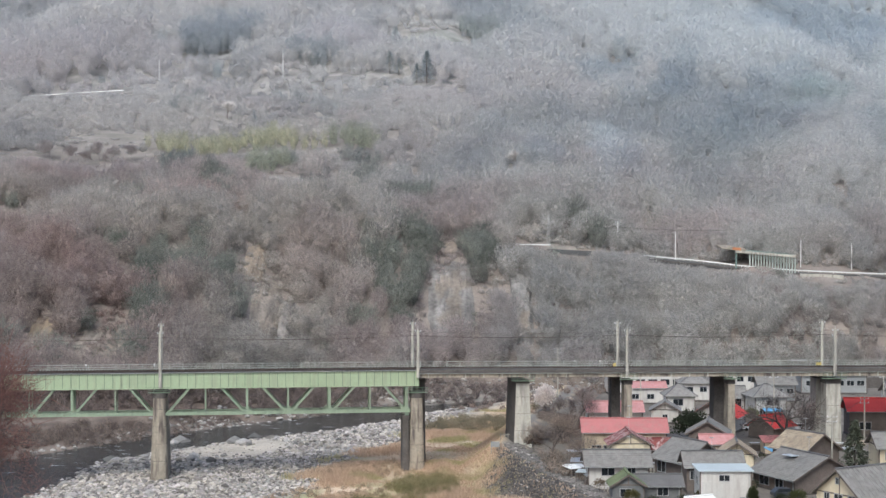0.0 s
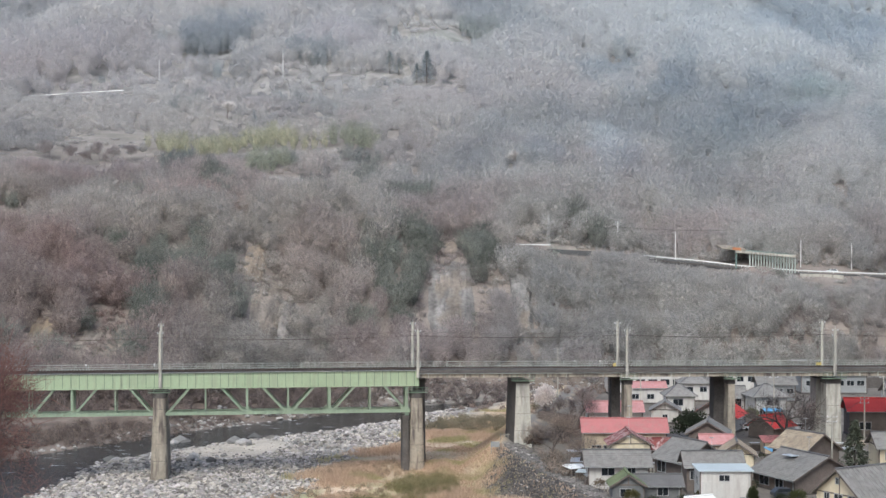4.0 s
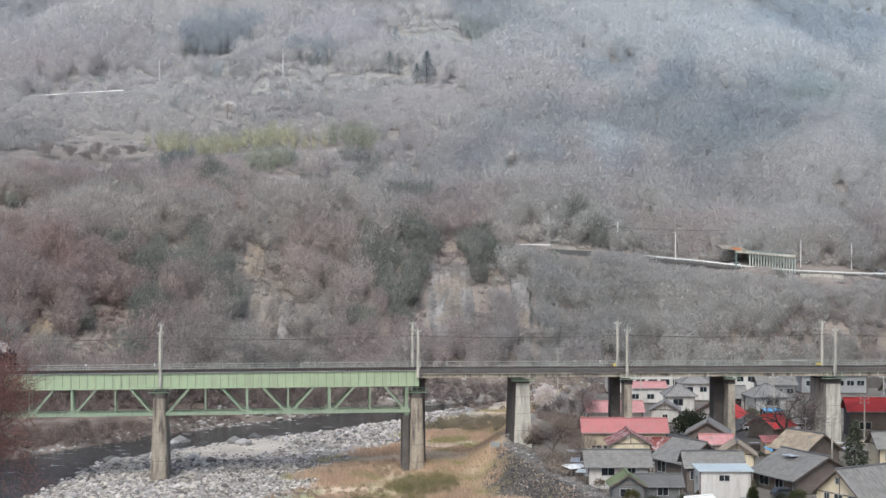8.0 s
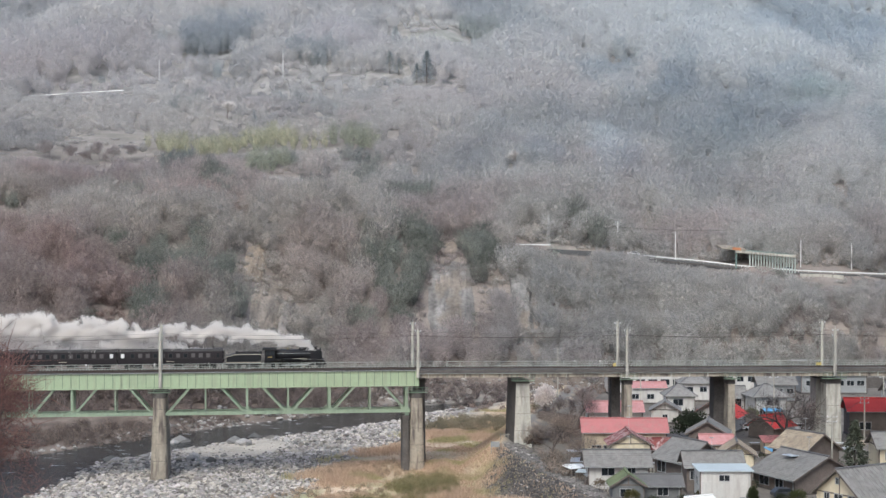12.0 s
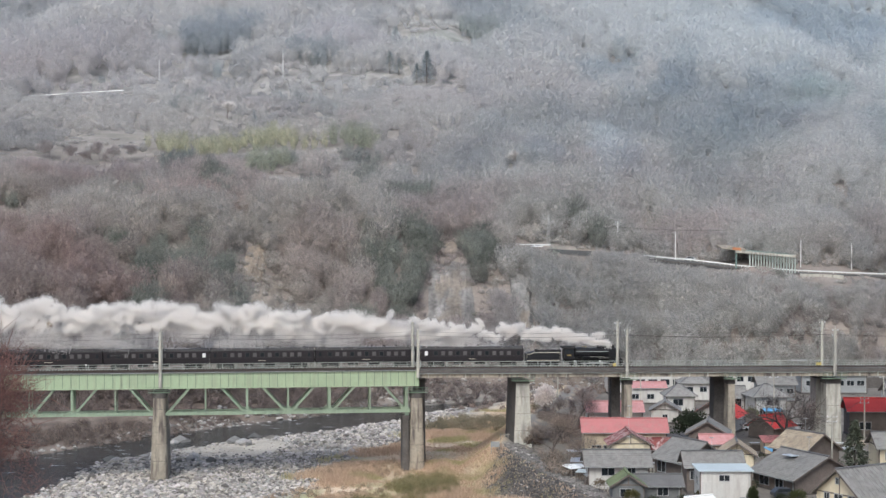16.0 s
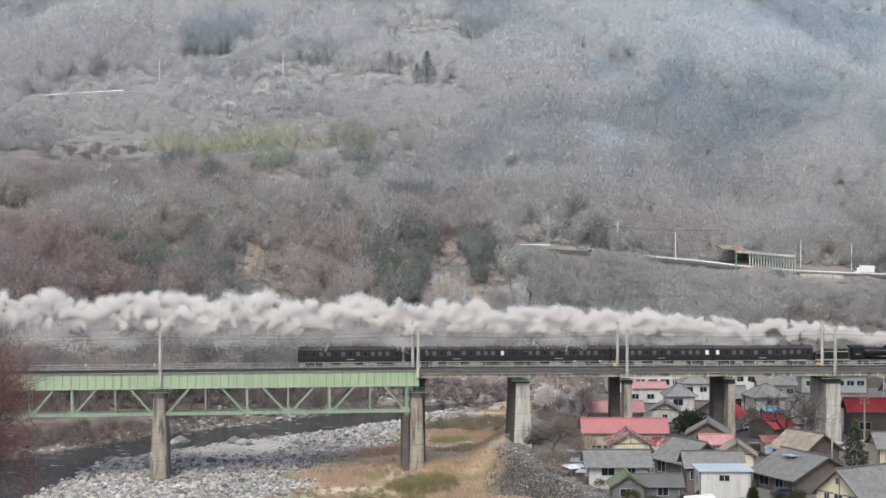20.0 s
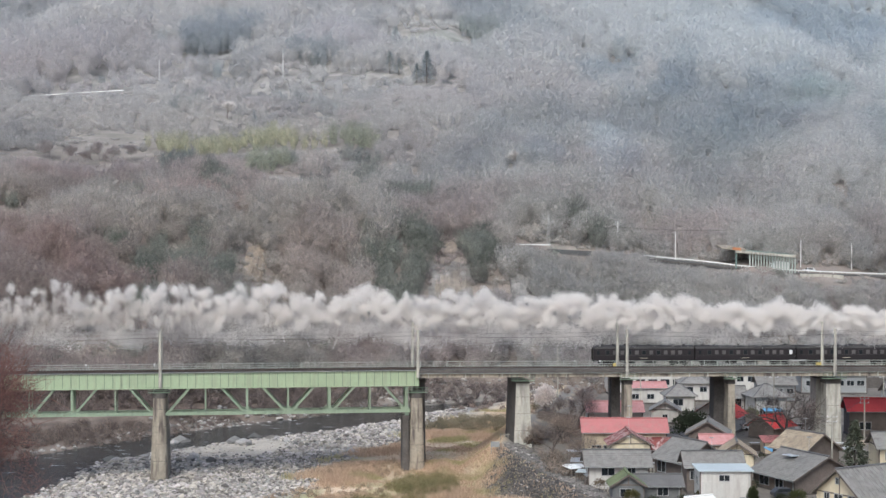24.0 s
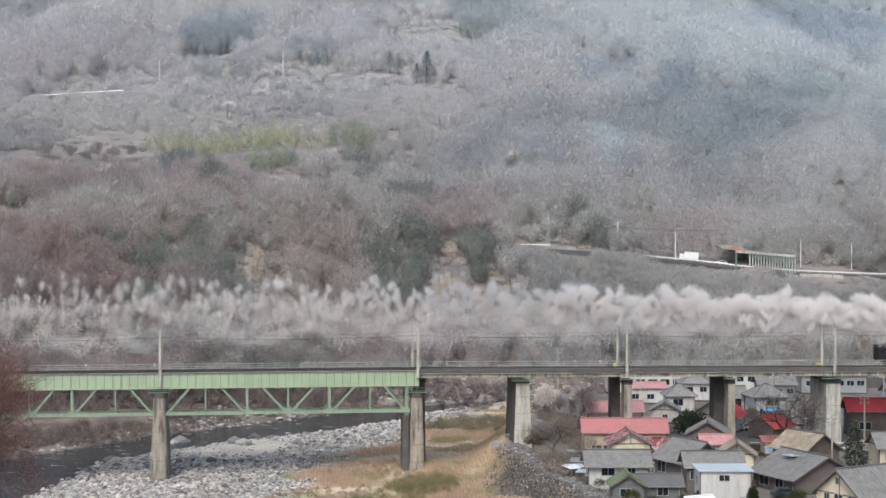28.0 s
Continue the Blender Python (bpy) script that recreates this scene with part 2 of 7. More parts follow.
def inside(x, y, cx, cy, rx, ry, turn=0.0):
    """Soft ellipse mask, 1 inside."""
    c, s = math.cos(radians(turn)), math.sin(radians(turn))
    u, v = (x - cx) * c + (y - cy) * s, -(x - cx) * s + (y - cy) * c
    return step(1.25, 0.85, np.hypot(u / rx, v / ry) + 0.5 * (fbm(x / 9, y / 9, 77, 3) - 0.5))


# open terraces and fields on the slope: centre, half sizes, turn, colour
FIELDS = [
    (-130.1, 477, 12, 5, 0, (0.32, 0.275, 0.22)),
    (-87.6, 523.5, 4.5, 3, 0, (0.38, 0.31, 0.23)),
    (-62.9, 498, 4, 5, 0, (0.38, 0.3, 0.22)),
    (-148.3, 635.5, 30, 9, 4, (0.23, 0.205, 0.18)),
    (-141.3, 678, 18, 6, 5, (0.27, 0.25, 0.22)),
    (-48.9, 586, 15, 3.5, 0, (0.33, 0.31, 0.285)),
    (-61.3, 753.5, 14, 6, 0, (0.36, 0.34, 0.31)),
    (-6.9, 1020, 22, 16, 0, (0.30, 0.30, 0.275)),
    (37.3, 507, 9, 5, 0, (0.3, 0.27, 0.235)),
]


def land_colour(x, y, z, steep):
    n = fbm(x / 6, y / 6, 51, 4)
    m = fbm(x / 30, y / 30, 57, 3)

    def c(r, g, b):
        return np.array((r, g, b))[None, :] * np.ones((len(x), 1))

    def mixc(a, b, t):
        return a * (1 - t[:, None]) + b * t[:, None]

    litter = mixc(c(0.20, 0.172, 0.152), c(0.27, 0.232, 0.204), n)
    upper = mixc(c(0.20, 0.19, 0.178), c(0.31, 0.295, 0.275), step(0.3, 0.7, n))
    col = mixc(litter, upper, step(470, 850, y))
    for cx, cy, rx, ry, turn, rgb in FIELDS:
        col = mixc(col, c(*rgb) * (0.5 + 0.65 * n[:, None]), inside(x, y, cx, cy, rx, ry, turn))
    # valley floor
    grass = mixc(c(0.50, 0.405, 0.29), c(0.34, 0.32, 0.19), step(0.52, 0.68, m))
    grass = mixc(grass, c(0.60, 0.49, 0.37), step(0.5, 0.75, n))
    gravel = mixc(c(0.22, 0.21, 0.195), c(0.37, 0.355, 0.325), n)
    soil = mixc(c(0.12, 0.105, 0.09), c(0.21, 0.19, 0.165), n)
    edge = np.interp(y, LEVEE_Y, LEVEE_X)
    d = x - edge
    flat = mixc(gravel, grass, step(-40, -31, d + 10 * (m - 0.5) - (y - 290) * 0.165))
    flat = mixc(flat, mixc(c(0.42, 0.33, 0.20), c(0.14, 0.12, 0.10), step(290, 276, y - 3.4 * (d + 3) + 12 * (n - 0.5))), step(-10, -6, d) * step(-0.5, -2.0, d))
    flat = mixc(flat, c(0.21, 0.195, 0.175), step(-1.2, -0.4, d) * step(3.2, 2.2, d))
    flat = mixc(flat, soil, step(2.5, 3.5, d))
    floor = step(470, 425, y) * step(205, 225, y) * step(14, 9, z)
    # the bank beyond the river stays brown
    rd = river_distance(x, y)
    beyond = step(0, 25, y - np.interp(x, [p[0] for p in RIVER], [p[1] for p in RIVER]))
    flat = mixc(flat, mixc(c(0.12, 0.095, 0.08), c(0.22, 0.18, 0.15), step(0.4, 0.7, n)), beyond * step(70, 40, x))
    flat = mixc(flat, c(0.48, 0.43, 0.36), inside(x, y, -44, 327, 12, 14) * 0.85)
    flat = mixc(flat, c(0.16, 0.15, 0.135), step(0.5, -1.5, rd))
    return mixc(col, flat, floor)


def axis(*spans):
    out = []
    for a, b, s in spans:
        out.extend(np.arange(a, b, s))
    return np.array(out + [spans[-1][1]])


def build_ground():
    xs = axis((-4500, -400, 410), (-400, -115, 7), (-115, 115, 1.25), (115, 400, 7), (400, 4500, 410))
    ys = axis((-4500, -300, 600), (-300, 190, 10), (190, 470, 1.25), (470, 640, 2.5), (640, 1300, 5), (1300, 2000, 50), (2000, 5000, 500))
    X, Y = np.meshgrid(xs, ys)
    x, y = X.ravel(), Y.ravel()
    z = ground_z(x, y)
    nx, ny = len(xs), len(ys)
    i = np.arange(nx * ny).reshape(ny, nx)
    faces = np.stack([i[:-1, :-1], i[:-1, 1:], i[1:, 1:], i[1:, :-1]], -1).reshape(-1, 4)
    me = bpy.data.meshes.new("ground")
    me.vertices.add(len(x))
    me.vertices.foreach_set("co", np.stack([x, y, z], 1).astype(np.float32).ravel())
    me.loops.add(faces.size)
    me.loops.foreach_set("vertex_index", faces.astype(np.int32).ravel())
    me.polygons.add(len(faces))
    me.polygons.foreach_set("loop_start", np.arange(0, faces.size, 4, dtype=np.int32))
    me.update()
    at = me.attributes.new("tint", "FLOAT_COLOR", "POINT")
    rgb = land_colour(x, y, z, None)
    at.data.foreach_set("color", np.concatenate([rgb, np.ones((len(x), 1))], 1).astype(np.float32).ravel())
    me.materials.append(GROUND)
    me.polygons.foreach_set("use_smooth", [True] * len(faces))
    ob = new("ground", me)
    tagged(ob, "valley floor and wooded mountainside of brown earth", "ground", kind="structure")


build_ground()


def water_surface():
    m = bpy.data.materials.new("river_water")
    m.use_nodes = True
    nt = m.node_tree
    b = nt.nodes["Principled BSDF"]
    b.inputs["Roughness"].default_value = 0.12
    b.inputs["IOR"].default_value = 1.33
    geo = nt.nodes.new("ShaderNodeNewGeometry")
    mp = nt.nodes.new("ShaderNodeMapping")
    mp.inputs["Scale"].default_value = (0.5, 0.9, 1)
    nt.links.new(geo.outputs["Position"], mp.inputs[0])
    n = nt.nodes.new("ShaderNodeTexNoise")
    n.inputs["Scale"].default_value = 1.6
    n.inputs["Detail"].default_value = 6
    nt.links.new(mp.outputs[0], n.inputs["Vector"])
    bp = nt.nodes.new("ShaderNodeBump")
    bp.inputs["Strength"].default_value = 0.6
    bp.inputs["Distance"].default_value = 0.25
    nt.links.new(n.outputs[0], bp.inputs["Height"])
    nt.links.new(bp.outputs[0], b.inputs["Normal"])
    mp2 = nt.nodes.new("ShaderNodeMapping")
    mp2.inputs["Scale"].default_value = (0.16, 0.35, 1)
    nt.links.new(geo.outputs["Position"], mp2.inputs[0])
    w = nt.nodes.new("ShaderNodeTexNoise")
    w.inputs["Scale"].default_value = 1.0
    w.inputs["Detail"].default_value = 9
    w.inputs["Roughness"].default_value = 0.72
    nt.links.new(mp2.outputs[0], w.inputs["Vector"])
    r = nt.nodes.new("ShaderNodeMapRange")
    r.inputs["From Min"].default_value = 0.60
    r.inputs["From Max"].default_value = 0.68
    nt.links.new(w.outputs[0], r.inputs[0])
    mx = nt.nodes.new("ShaderNodeMix")
    mx.data_type = "RGBA"
    mx.inputs[6].default_value = (0.035, 0.038, 0.036, 1)
    mx.inputs[7].default_value = (0.55, 0.56, 0.56, 1)
    nt.links.new(r.outputs[0], mx.inputs[0])
    nt.links.new(mx.outputs[2], b.inputs["Base Color"])
    r2 = nt.nodes.new("ShaderNodeMapRange")
    r2.inputs["To Min"].default_value = 0.12
    r2.inputs["To Max"].default_value = 0.8
    nt.links.new(r.outputs[0], r2.inputs[0])
    nt.links.new(r2.outputs[0], b.inputs["Roughness"])
    return m


def build_river():
    g = Geo()
    left, right = [], []
    for i, (x, y, w) in enumerate(RIVER):
        a, b = RIVER[max(0, i - 1)], RIVER[min(len(RIVER) - 1, i + 1)]
        d = Vector((b[0] - a[0], b[1] - a[1])).normalized()
        left.append((x - d.y * (w + 7), y + d.x * (w + 7), 0.0))
        right.append((x + d.y * (w + 7), y - d.x * (w + 7), 0.0))
    for i in range(len(RIVER) - 1):
        g.poly(left[i], right[i], right[i + 1], left[i + 1])
    tagged(part("river_water", g, water_surface()), "shallow dark river with broken white ripples", "river", kind="structure")


build_river()


# ---- woods ----
def slivers_mesh(name, pos, along, width, rgb, mat, facing=None):
    """Thin three-cornered twigs or leaves: each from pos along a vector, with its own tint."""
    n = len(pos)
    side = np.cross(along, np.random.normal(size=(n, 3)) if facing is None else facing)
    side /= np.linalg.norm(side, axis=1)[:, None] + 1e-9
    side *= width[:, None] / 2
    co = np.stack([pos - side, pos + side, pos + along], 1).reshape(-1, 3)
    me = bpy.data.meshes.new(name)
    me.vertices.add(3 * n)
    me.vertices.foreach_set("co", co.astype(np.float32).ravel())
    me.loops.add(3 * n)
    me.loops.foreach_set("vertex_index", np.arange(3 * n, dtype=np.int32))
    me.polygons.add(n)
    me.polygons.foreach_set("loop_start", np.arange(0, 3 * n, 3, dtype=np.int32))
    me.update()
    at = me.attributes.new("tint", "FLOAT_COLOR", "FACE")
    at.data.foreach_set("color", np.concatenate([rgb, np.ones((n, 1))], 1).astype(np.float32).ravel())
    me.materials.append(mat)
    return me


def crowns(x, y, z, height, radius, tint, per, rng, spread=0.5, lift=0.2, width=0.03):
    """Twig clouds for many bare trees at once. Returns the arrays for slivers_mesh."""
    n = len(x)
    k = np.repeat(np.arange(n), per)
    d = rng.normal(size=(len(k), 3))
    d /= np.linalg.norm(d, axis=1)[:, None]
    d[:, 2] = np.where(d[:, 2] < -0.35, -d[:, 2], d[:, 2])
    lobes = 1 + 0.22 * np.sin(5 * np.arctan2(d[:, 1], d[:, 0]) + k * 1.7) * np.cos(3 * d[:, 2] + k)
    rr = rng.uniform(0.25, 1.0, len(k)) ** 0.6 * lobes
    pos = np.stack([x[k], y[k], z[k] + height[k] * 0.56], 1)
    pos += d * rr[:, None] * np.stack([radius[k], radius[k], height[k] * 0.44], 1)
    facing = d / np.stack([radius[k], radius[k], height[k] * 0.44], 1)
    facing /= np.linalg.norm(facing, axis=1)[:, None]
    facing += rng.normal(size=d.shape) * 0.9
    facing /= np.linalg.norm(facing, axis=1)[:, None]
    along = rng.normal(size=d.shape) * 0.35 + d * 0.55
    along[:, 2] += 0.35 + lift
    along /= np.linalg.norm(along, axis=1)[:, None] + 1e-9
    along *= (height[k] * rng.uniform(0.08, 0.2, len(k)))[:, None]
    shade = rng.uniform(0.95, 1.05, len(k))
    return pos, along, height[k] * width * rng.uniform(0.6, 1.5, len(k)), tint[k] * shade[:, None], facing


def hulls(x, y, z, height, radius, tint, nu, nv, rng):
    """Lumpy crown bodies for many trees at once: triangles and a tint for each."""
    n = len(x)
    lat = np.linspace(-0.75, math.pi / 2, nv)
    lon = np.linspace(0, 2 * math.pi, nu, endpoint=False)
    la, lo = np.meshgrid(lat, lon, indexing="ij")
    la, lo = la.ravel()[None], lo.ravel()[None]
    ph = rng.uniform(0, 6.28, (4, n, 1))
    rad = 1 + 0.20 * np.sin(3 * lo + ph[0]) * np.cos(2.5 * la + ph[1]) + 0.15 * np.sin(5 * lo + ph[2]) * np.sin(5 * la + ph[3]) + rng.uniform(-0.13, 0.11, (n, la.size))
    low = np.where(la < 0, 1 + la * 0.55, 1.0)
    px = x[:, None] + radius[:, None] * rad * np.cos(la) * np.cos(lo) * low
    py = y[:, None] + radius[:, None] * rad * np.cos(la) * np.sin(lo) * low
    pz = z[:, None] + height[:, None] * (0.50 + 0.46 * rad * np.sin(la))
    co = np.stack([px, py, pz], -1)
    i = np.arange(nu * nv).reshape(nv, nu)
    j = np.roll(i, -1, axis=1)
    tri = np.concatenate([np.stack([i[:-1], j[:-1], j[1:]], -1).reshape(-1, 3), np.stack([i[:-1], j[1:], i[1:]], -1).reshape(-1, 3)])
    faces = (tri[None] + (np.arange(n) * nu * nv)[:, None, None]).reshape(-1, 3)
    return co.reshape(-1, 3), faces, np.repeat(tint, len(tri), axis=0)


def wood_mesh(name, body, twigs):
    """Crown bodies and the twigs that fringe them, as one mesh."""
    co, faces, rgb = body
    pos, along, width, tint, facing = twigs
    side = np.cross(along, facing)
    side *= (width / 2 / (np.linalg.norm(side, axis=1) + 1e-9))[:, None]
    co2 = np.stack([pos - side, pos + side, pos + along], 1).reshape(-1, 3)
    f2 = np.arange(len(co2)).reshape(-1, 3) + len(co)
    allco, allf = np.concatenate([co, co2]), np.concatenate([faces, f2])
    col = np.concatenate([rgb, tint])
    me = bpy.data.meshes.new(name)
    me.vertices.add(len(allco))
    me.vertices.foreach_set("co", allco.astype(np.float32).ravel())
    me.loops.add(allf.size)
    me.loops.foreach_set("vertex_index", allf.astype(np.int32).ravel())
    me.polygons.add(len(allf))
    me.polygons.foreach_set("loop_start", np.arange(0, allf.size, 3, dtype=np.int32))
    me.polygons.foreach_set("use_smooth", np.concatenate([np.ones(len(faces), bool), np.zeros(len(f2), bool)]))
    me.update()
    at_ = me.attributes.new("tint", "FLOAT_COLOR", "FACE")
    at_.data.foreach_set("color", np.concatenate([col, np.ones((len(col), 1))], 1).astype(np.float32).ravel())
    me.materials.append(WOODY)
    return me


def mixed(a, b, t):
    t = np.asarray(t)[:, None]
    return np.asarray(a)[None, :] * (1 - t) + np.asarray(b)[None, :] * t


# bare rock faces among the trees: centre, half width, half height, foot distance, tint
CLIFFS = [
    (-55.2, 471, 36.7, 3.6, 6.5, (0.33, 0.27, 0.21)), (-50.3, 448, 21, 4.6, 12, (0.29, 0.25, 0.21)),
    (-44.5, 446, 18, 2.4, 9, (0.28, 0.26, 0.245)), (2.4, 476, 25, 8.3, 14, (0.25, 0.237, 0.225)),
    (23.5, 476, 23, 4.2, 13, (0.245, 0.235, 0.225)), (-83.6, 409, 17.5, 3.4, 7, (0.27, 0.235, 0.20)),
    (-90.5, 406, 17, 3.5, 5, (0.25, 0.22, 0.19)), (-103.3, 406, 19.6, 3.2, 5, (0.30, 0.245, 0.18)),
    (-64.5, 510, 52.2, 2.4, 2.5, (0.34, 0.28, 0.225)), (2.9, 499, 41, 2.9, 2.4, (0.34, 0.285, 0.24)),
]
ROAD = [(150, 512.5, 31.6), (144.5, 512, 31.7), (114, 508, 33.0), (97, 505.5, 34.4), (83.5, 508.5, 36.0), (66.5, 511, 37.6), (48.6, 508, 39.6), (26, 499.5, 40.7), (10, 500, 41.0), (-20, 506, 42.0)]


def road_distance(x, y):
    best = np.full(len(x), 1e9)
    for (ax, ay, _), (bx, by, _) in zip(ROAD, ROAD[1:]):
        dx, dy = bx - ax, by - ay
        t = np.clip(((x - ax) * dx + (y - ay) * dy) / (dx * dx + dy * dy), 0, 1)
        best = np.minimum(best, np.hypot(x - ax - t * dx, y - ay - t * dy))
    return best


# ground taken by bamboo, cedars and blossom: centre, half sizes
GLADES = [(-87, 655, 36, 11), (-67, 606, 8, 14), (-36, 662, 10, 11), (-102, 613, 7, 9), (-33.5, 632, 9, 5), (-140, 978, 18, 14), (28, 1048, 14, 12), (-5, 1056, 27, 6), (-8.6, 832, 7, 12), (-27, 880, 8, 10), (-100, 734, 5, 5)]


def wood_sites(y0, y1, gap, rng):
    xs, ys = np.meshgrid(np.arange(-420, 420, gap), np.arange(y0, y1, gap))
    x = xs.ravel() + rng.uniform(-0.5, 0.5, xs.size) * gap
    y = ys.ravel() + rng.uniform(-0.5, 0.5, xs.size) * gap
    keep = np.abs(x) < 0.30 * y + 14
    x, y = x[keep], y[keep]
    z = ground_z(x, y)
    keep = (z > 5.5 - 2.5 * step(20, 40, x)) & (y > 368 + 68 * step(10, 45, x)) & (river_distance(x, y) > 3)
    for cx, cy, rx, ry, turn, _ in FIELDS:
        keep &= inside(x, y, cx, cy, rx, ry, turn) < (0.4 + 0.75 * (rng.random(len(x)) < 0.12))
    for cx, cy, rx, ry in GLADES:
        keep &= inside(x, y, cx, cy, rx, ry) < 0.5
    rd = road_distance(x, y)
    rz = np.interp(-x, [-p[0] for p in ROAD], [p[2] for p in ROAD])
    keep &= ~((rd < 4.5) & (x > 62)) & ~((rd < 3) & (x > 20))
    for cx, cy, cz, hw, hh, _ in CLIFFS:
        keep &= ~((np.abs(x - cx) < hw * 0.85) & (np.abs(y - cy) < 14) & (np.abs(z - cz) < hh) & (rng.random(len(x)) < 0.9))
    return x[keep], y[keep], z[keep]


# stretches of wood with a hue of their own: centre, half sizes, turn, hue
HUE_PATCHES = []
HUE_PATCHES.append((-216.7, 901.5, 75, 110, 0, (0.91, 0.89, 0.90)))
HUE_PATCHES.append((-179.8, 659.5, 20, 50, 0, (0.86, 0.87, 0.89)))
HUE_PATCHES.append((-81.8, 504.5, 24, 20, 0, (0.96, 0.905, 0.905)))
HUE_PATCHES.append((-124.3, 509, 22, 26, 0, (0.97, 0.92, 0.91)))
HUE_PATCHES.append((-36.8, 481.5, 13, 18, 0, (0.95, 0.90, 0.905)))
HUE_PATCHES.append((-103, 432, 34, 9, -35, (0.93, 0.87, 0.87)))
HUE_PATCHES.append((39.8, 615.5, 9, 30, 0, (0.86, 0.91, 0.96)))
HUE_PATCHES.append((12, 602, 9, 26, 0, (0.86, 0.885, 0.92)))
HUE_PATCHES.append((66, 640, 6, 60, -6, (1.03, 1.09, 1.13)))
HUE_PATCHES.append((75, 640, 4, 60, -6, (0.9, 0.93, 0.97)))
HUE_PATCHES.append((125.8, 848, 12, 40, -15, (0.95, 0.96, 0.98)))
HUE_PATCHES.append((108.4, 853.5, 8, 40, -15, (1.05, 1.02, 1.0)))
HUE_PATCHES.append((-19.7, 658, 14, 40, 0, (0.95, 0.93, 0.94)))
HUE_PATCHES.append((33.8, 817.5, 40, 60, 0, (1.02, 1.0, 1.0)))
HUE_PATCHES.append((-56.4, 964.5, 30, 40, 0, (0.97, 0.96, 0.985)))
HUE_PATCHES.append((191, 804, 16, 24, 0, (0.93, 0.99, 0.97)))
HUE_PATCHES.append((268.7, 1052.5, 60, 90, 0, (0.97, 1.0, 1.03)))
HUE_PATCHES.append((34.7, 496, 14, 10, 0, (1.07, 1.03, 0.99)))


def wood_tint(x, y, rng):
    a = fbm(x / 38, y / 38, 61, 3)
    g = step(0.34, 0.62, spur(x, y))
    red = step(0.45, 0.62, fbm(x / 50, y / 60, 63, 3))
    t = mixed((0.40, 0.367, 0.338), (0.41, 0.34, 0.316), np.maximum(red, 0.9 * step(-55, -75, x) * step(470, 430, y)))
    t = t * (0.84 + 0.34 * a)[:, None]
    t = t * (1.04 + 0.12 * step(-60, 20, x))[:, None]
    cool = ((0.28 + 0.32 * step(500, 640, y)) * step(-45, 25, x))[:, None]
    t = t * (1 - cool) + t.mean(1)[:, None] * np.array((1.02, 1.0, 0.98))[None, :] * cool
    # haze put into the tint: the wood turns pale and grey with distance
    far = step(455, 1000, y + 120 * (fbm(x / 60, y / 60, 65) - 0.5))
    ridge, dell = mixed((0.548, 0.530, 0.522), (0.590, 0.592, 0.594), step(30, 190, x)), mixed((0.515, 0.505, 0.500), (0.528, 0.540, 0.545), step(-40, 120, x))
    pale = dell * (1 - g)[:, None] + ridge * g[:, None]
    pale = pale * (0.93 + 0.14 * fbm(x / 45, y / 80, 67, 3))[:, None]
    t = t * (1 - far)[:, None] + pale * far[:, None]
    # relief shade put into the tint: gullies and hollows darker and bluer
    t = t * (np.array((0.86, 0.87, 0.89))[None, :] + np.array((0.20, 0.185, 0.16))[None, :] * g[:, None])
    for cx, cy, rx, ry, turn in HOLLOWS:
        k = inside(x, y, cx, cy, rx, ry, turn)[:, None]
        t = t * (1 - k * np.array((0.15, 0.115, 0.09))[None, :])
    for cx, cy, rx, ry, turn, hue in HUE_PATCHES:
        k = inside(x, y, cx, cy, rx, ry, turn)[:, None]
        t = t * (1 - k + k * np.array(hue)[None, :])
    t = t * np.where(x[:, None] > 15, np.array((0.985, 1.0, 1.005))[None, :], 1.0)
    t = t * (1.11 - 0.16 * step(462, 430, y) * step(-10, -40, x) + 0.08 * step(450, 480, y) * step(700, 640, y) * step(30, 0, x))[:, None]
    return t * np.array((0.99, 1.01, 1.008))[None, :] * rng.uniform(0.95, 1.05, len(x))[:, None]


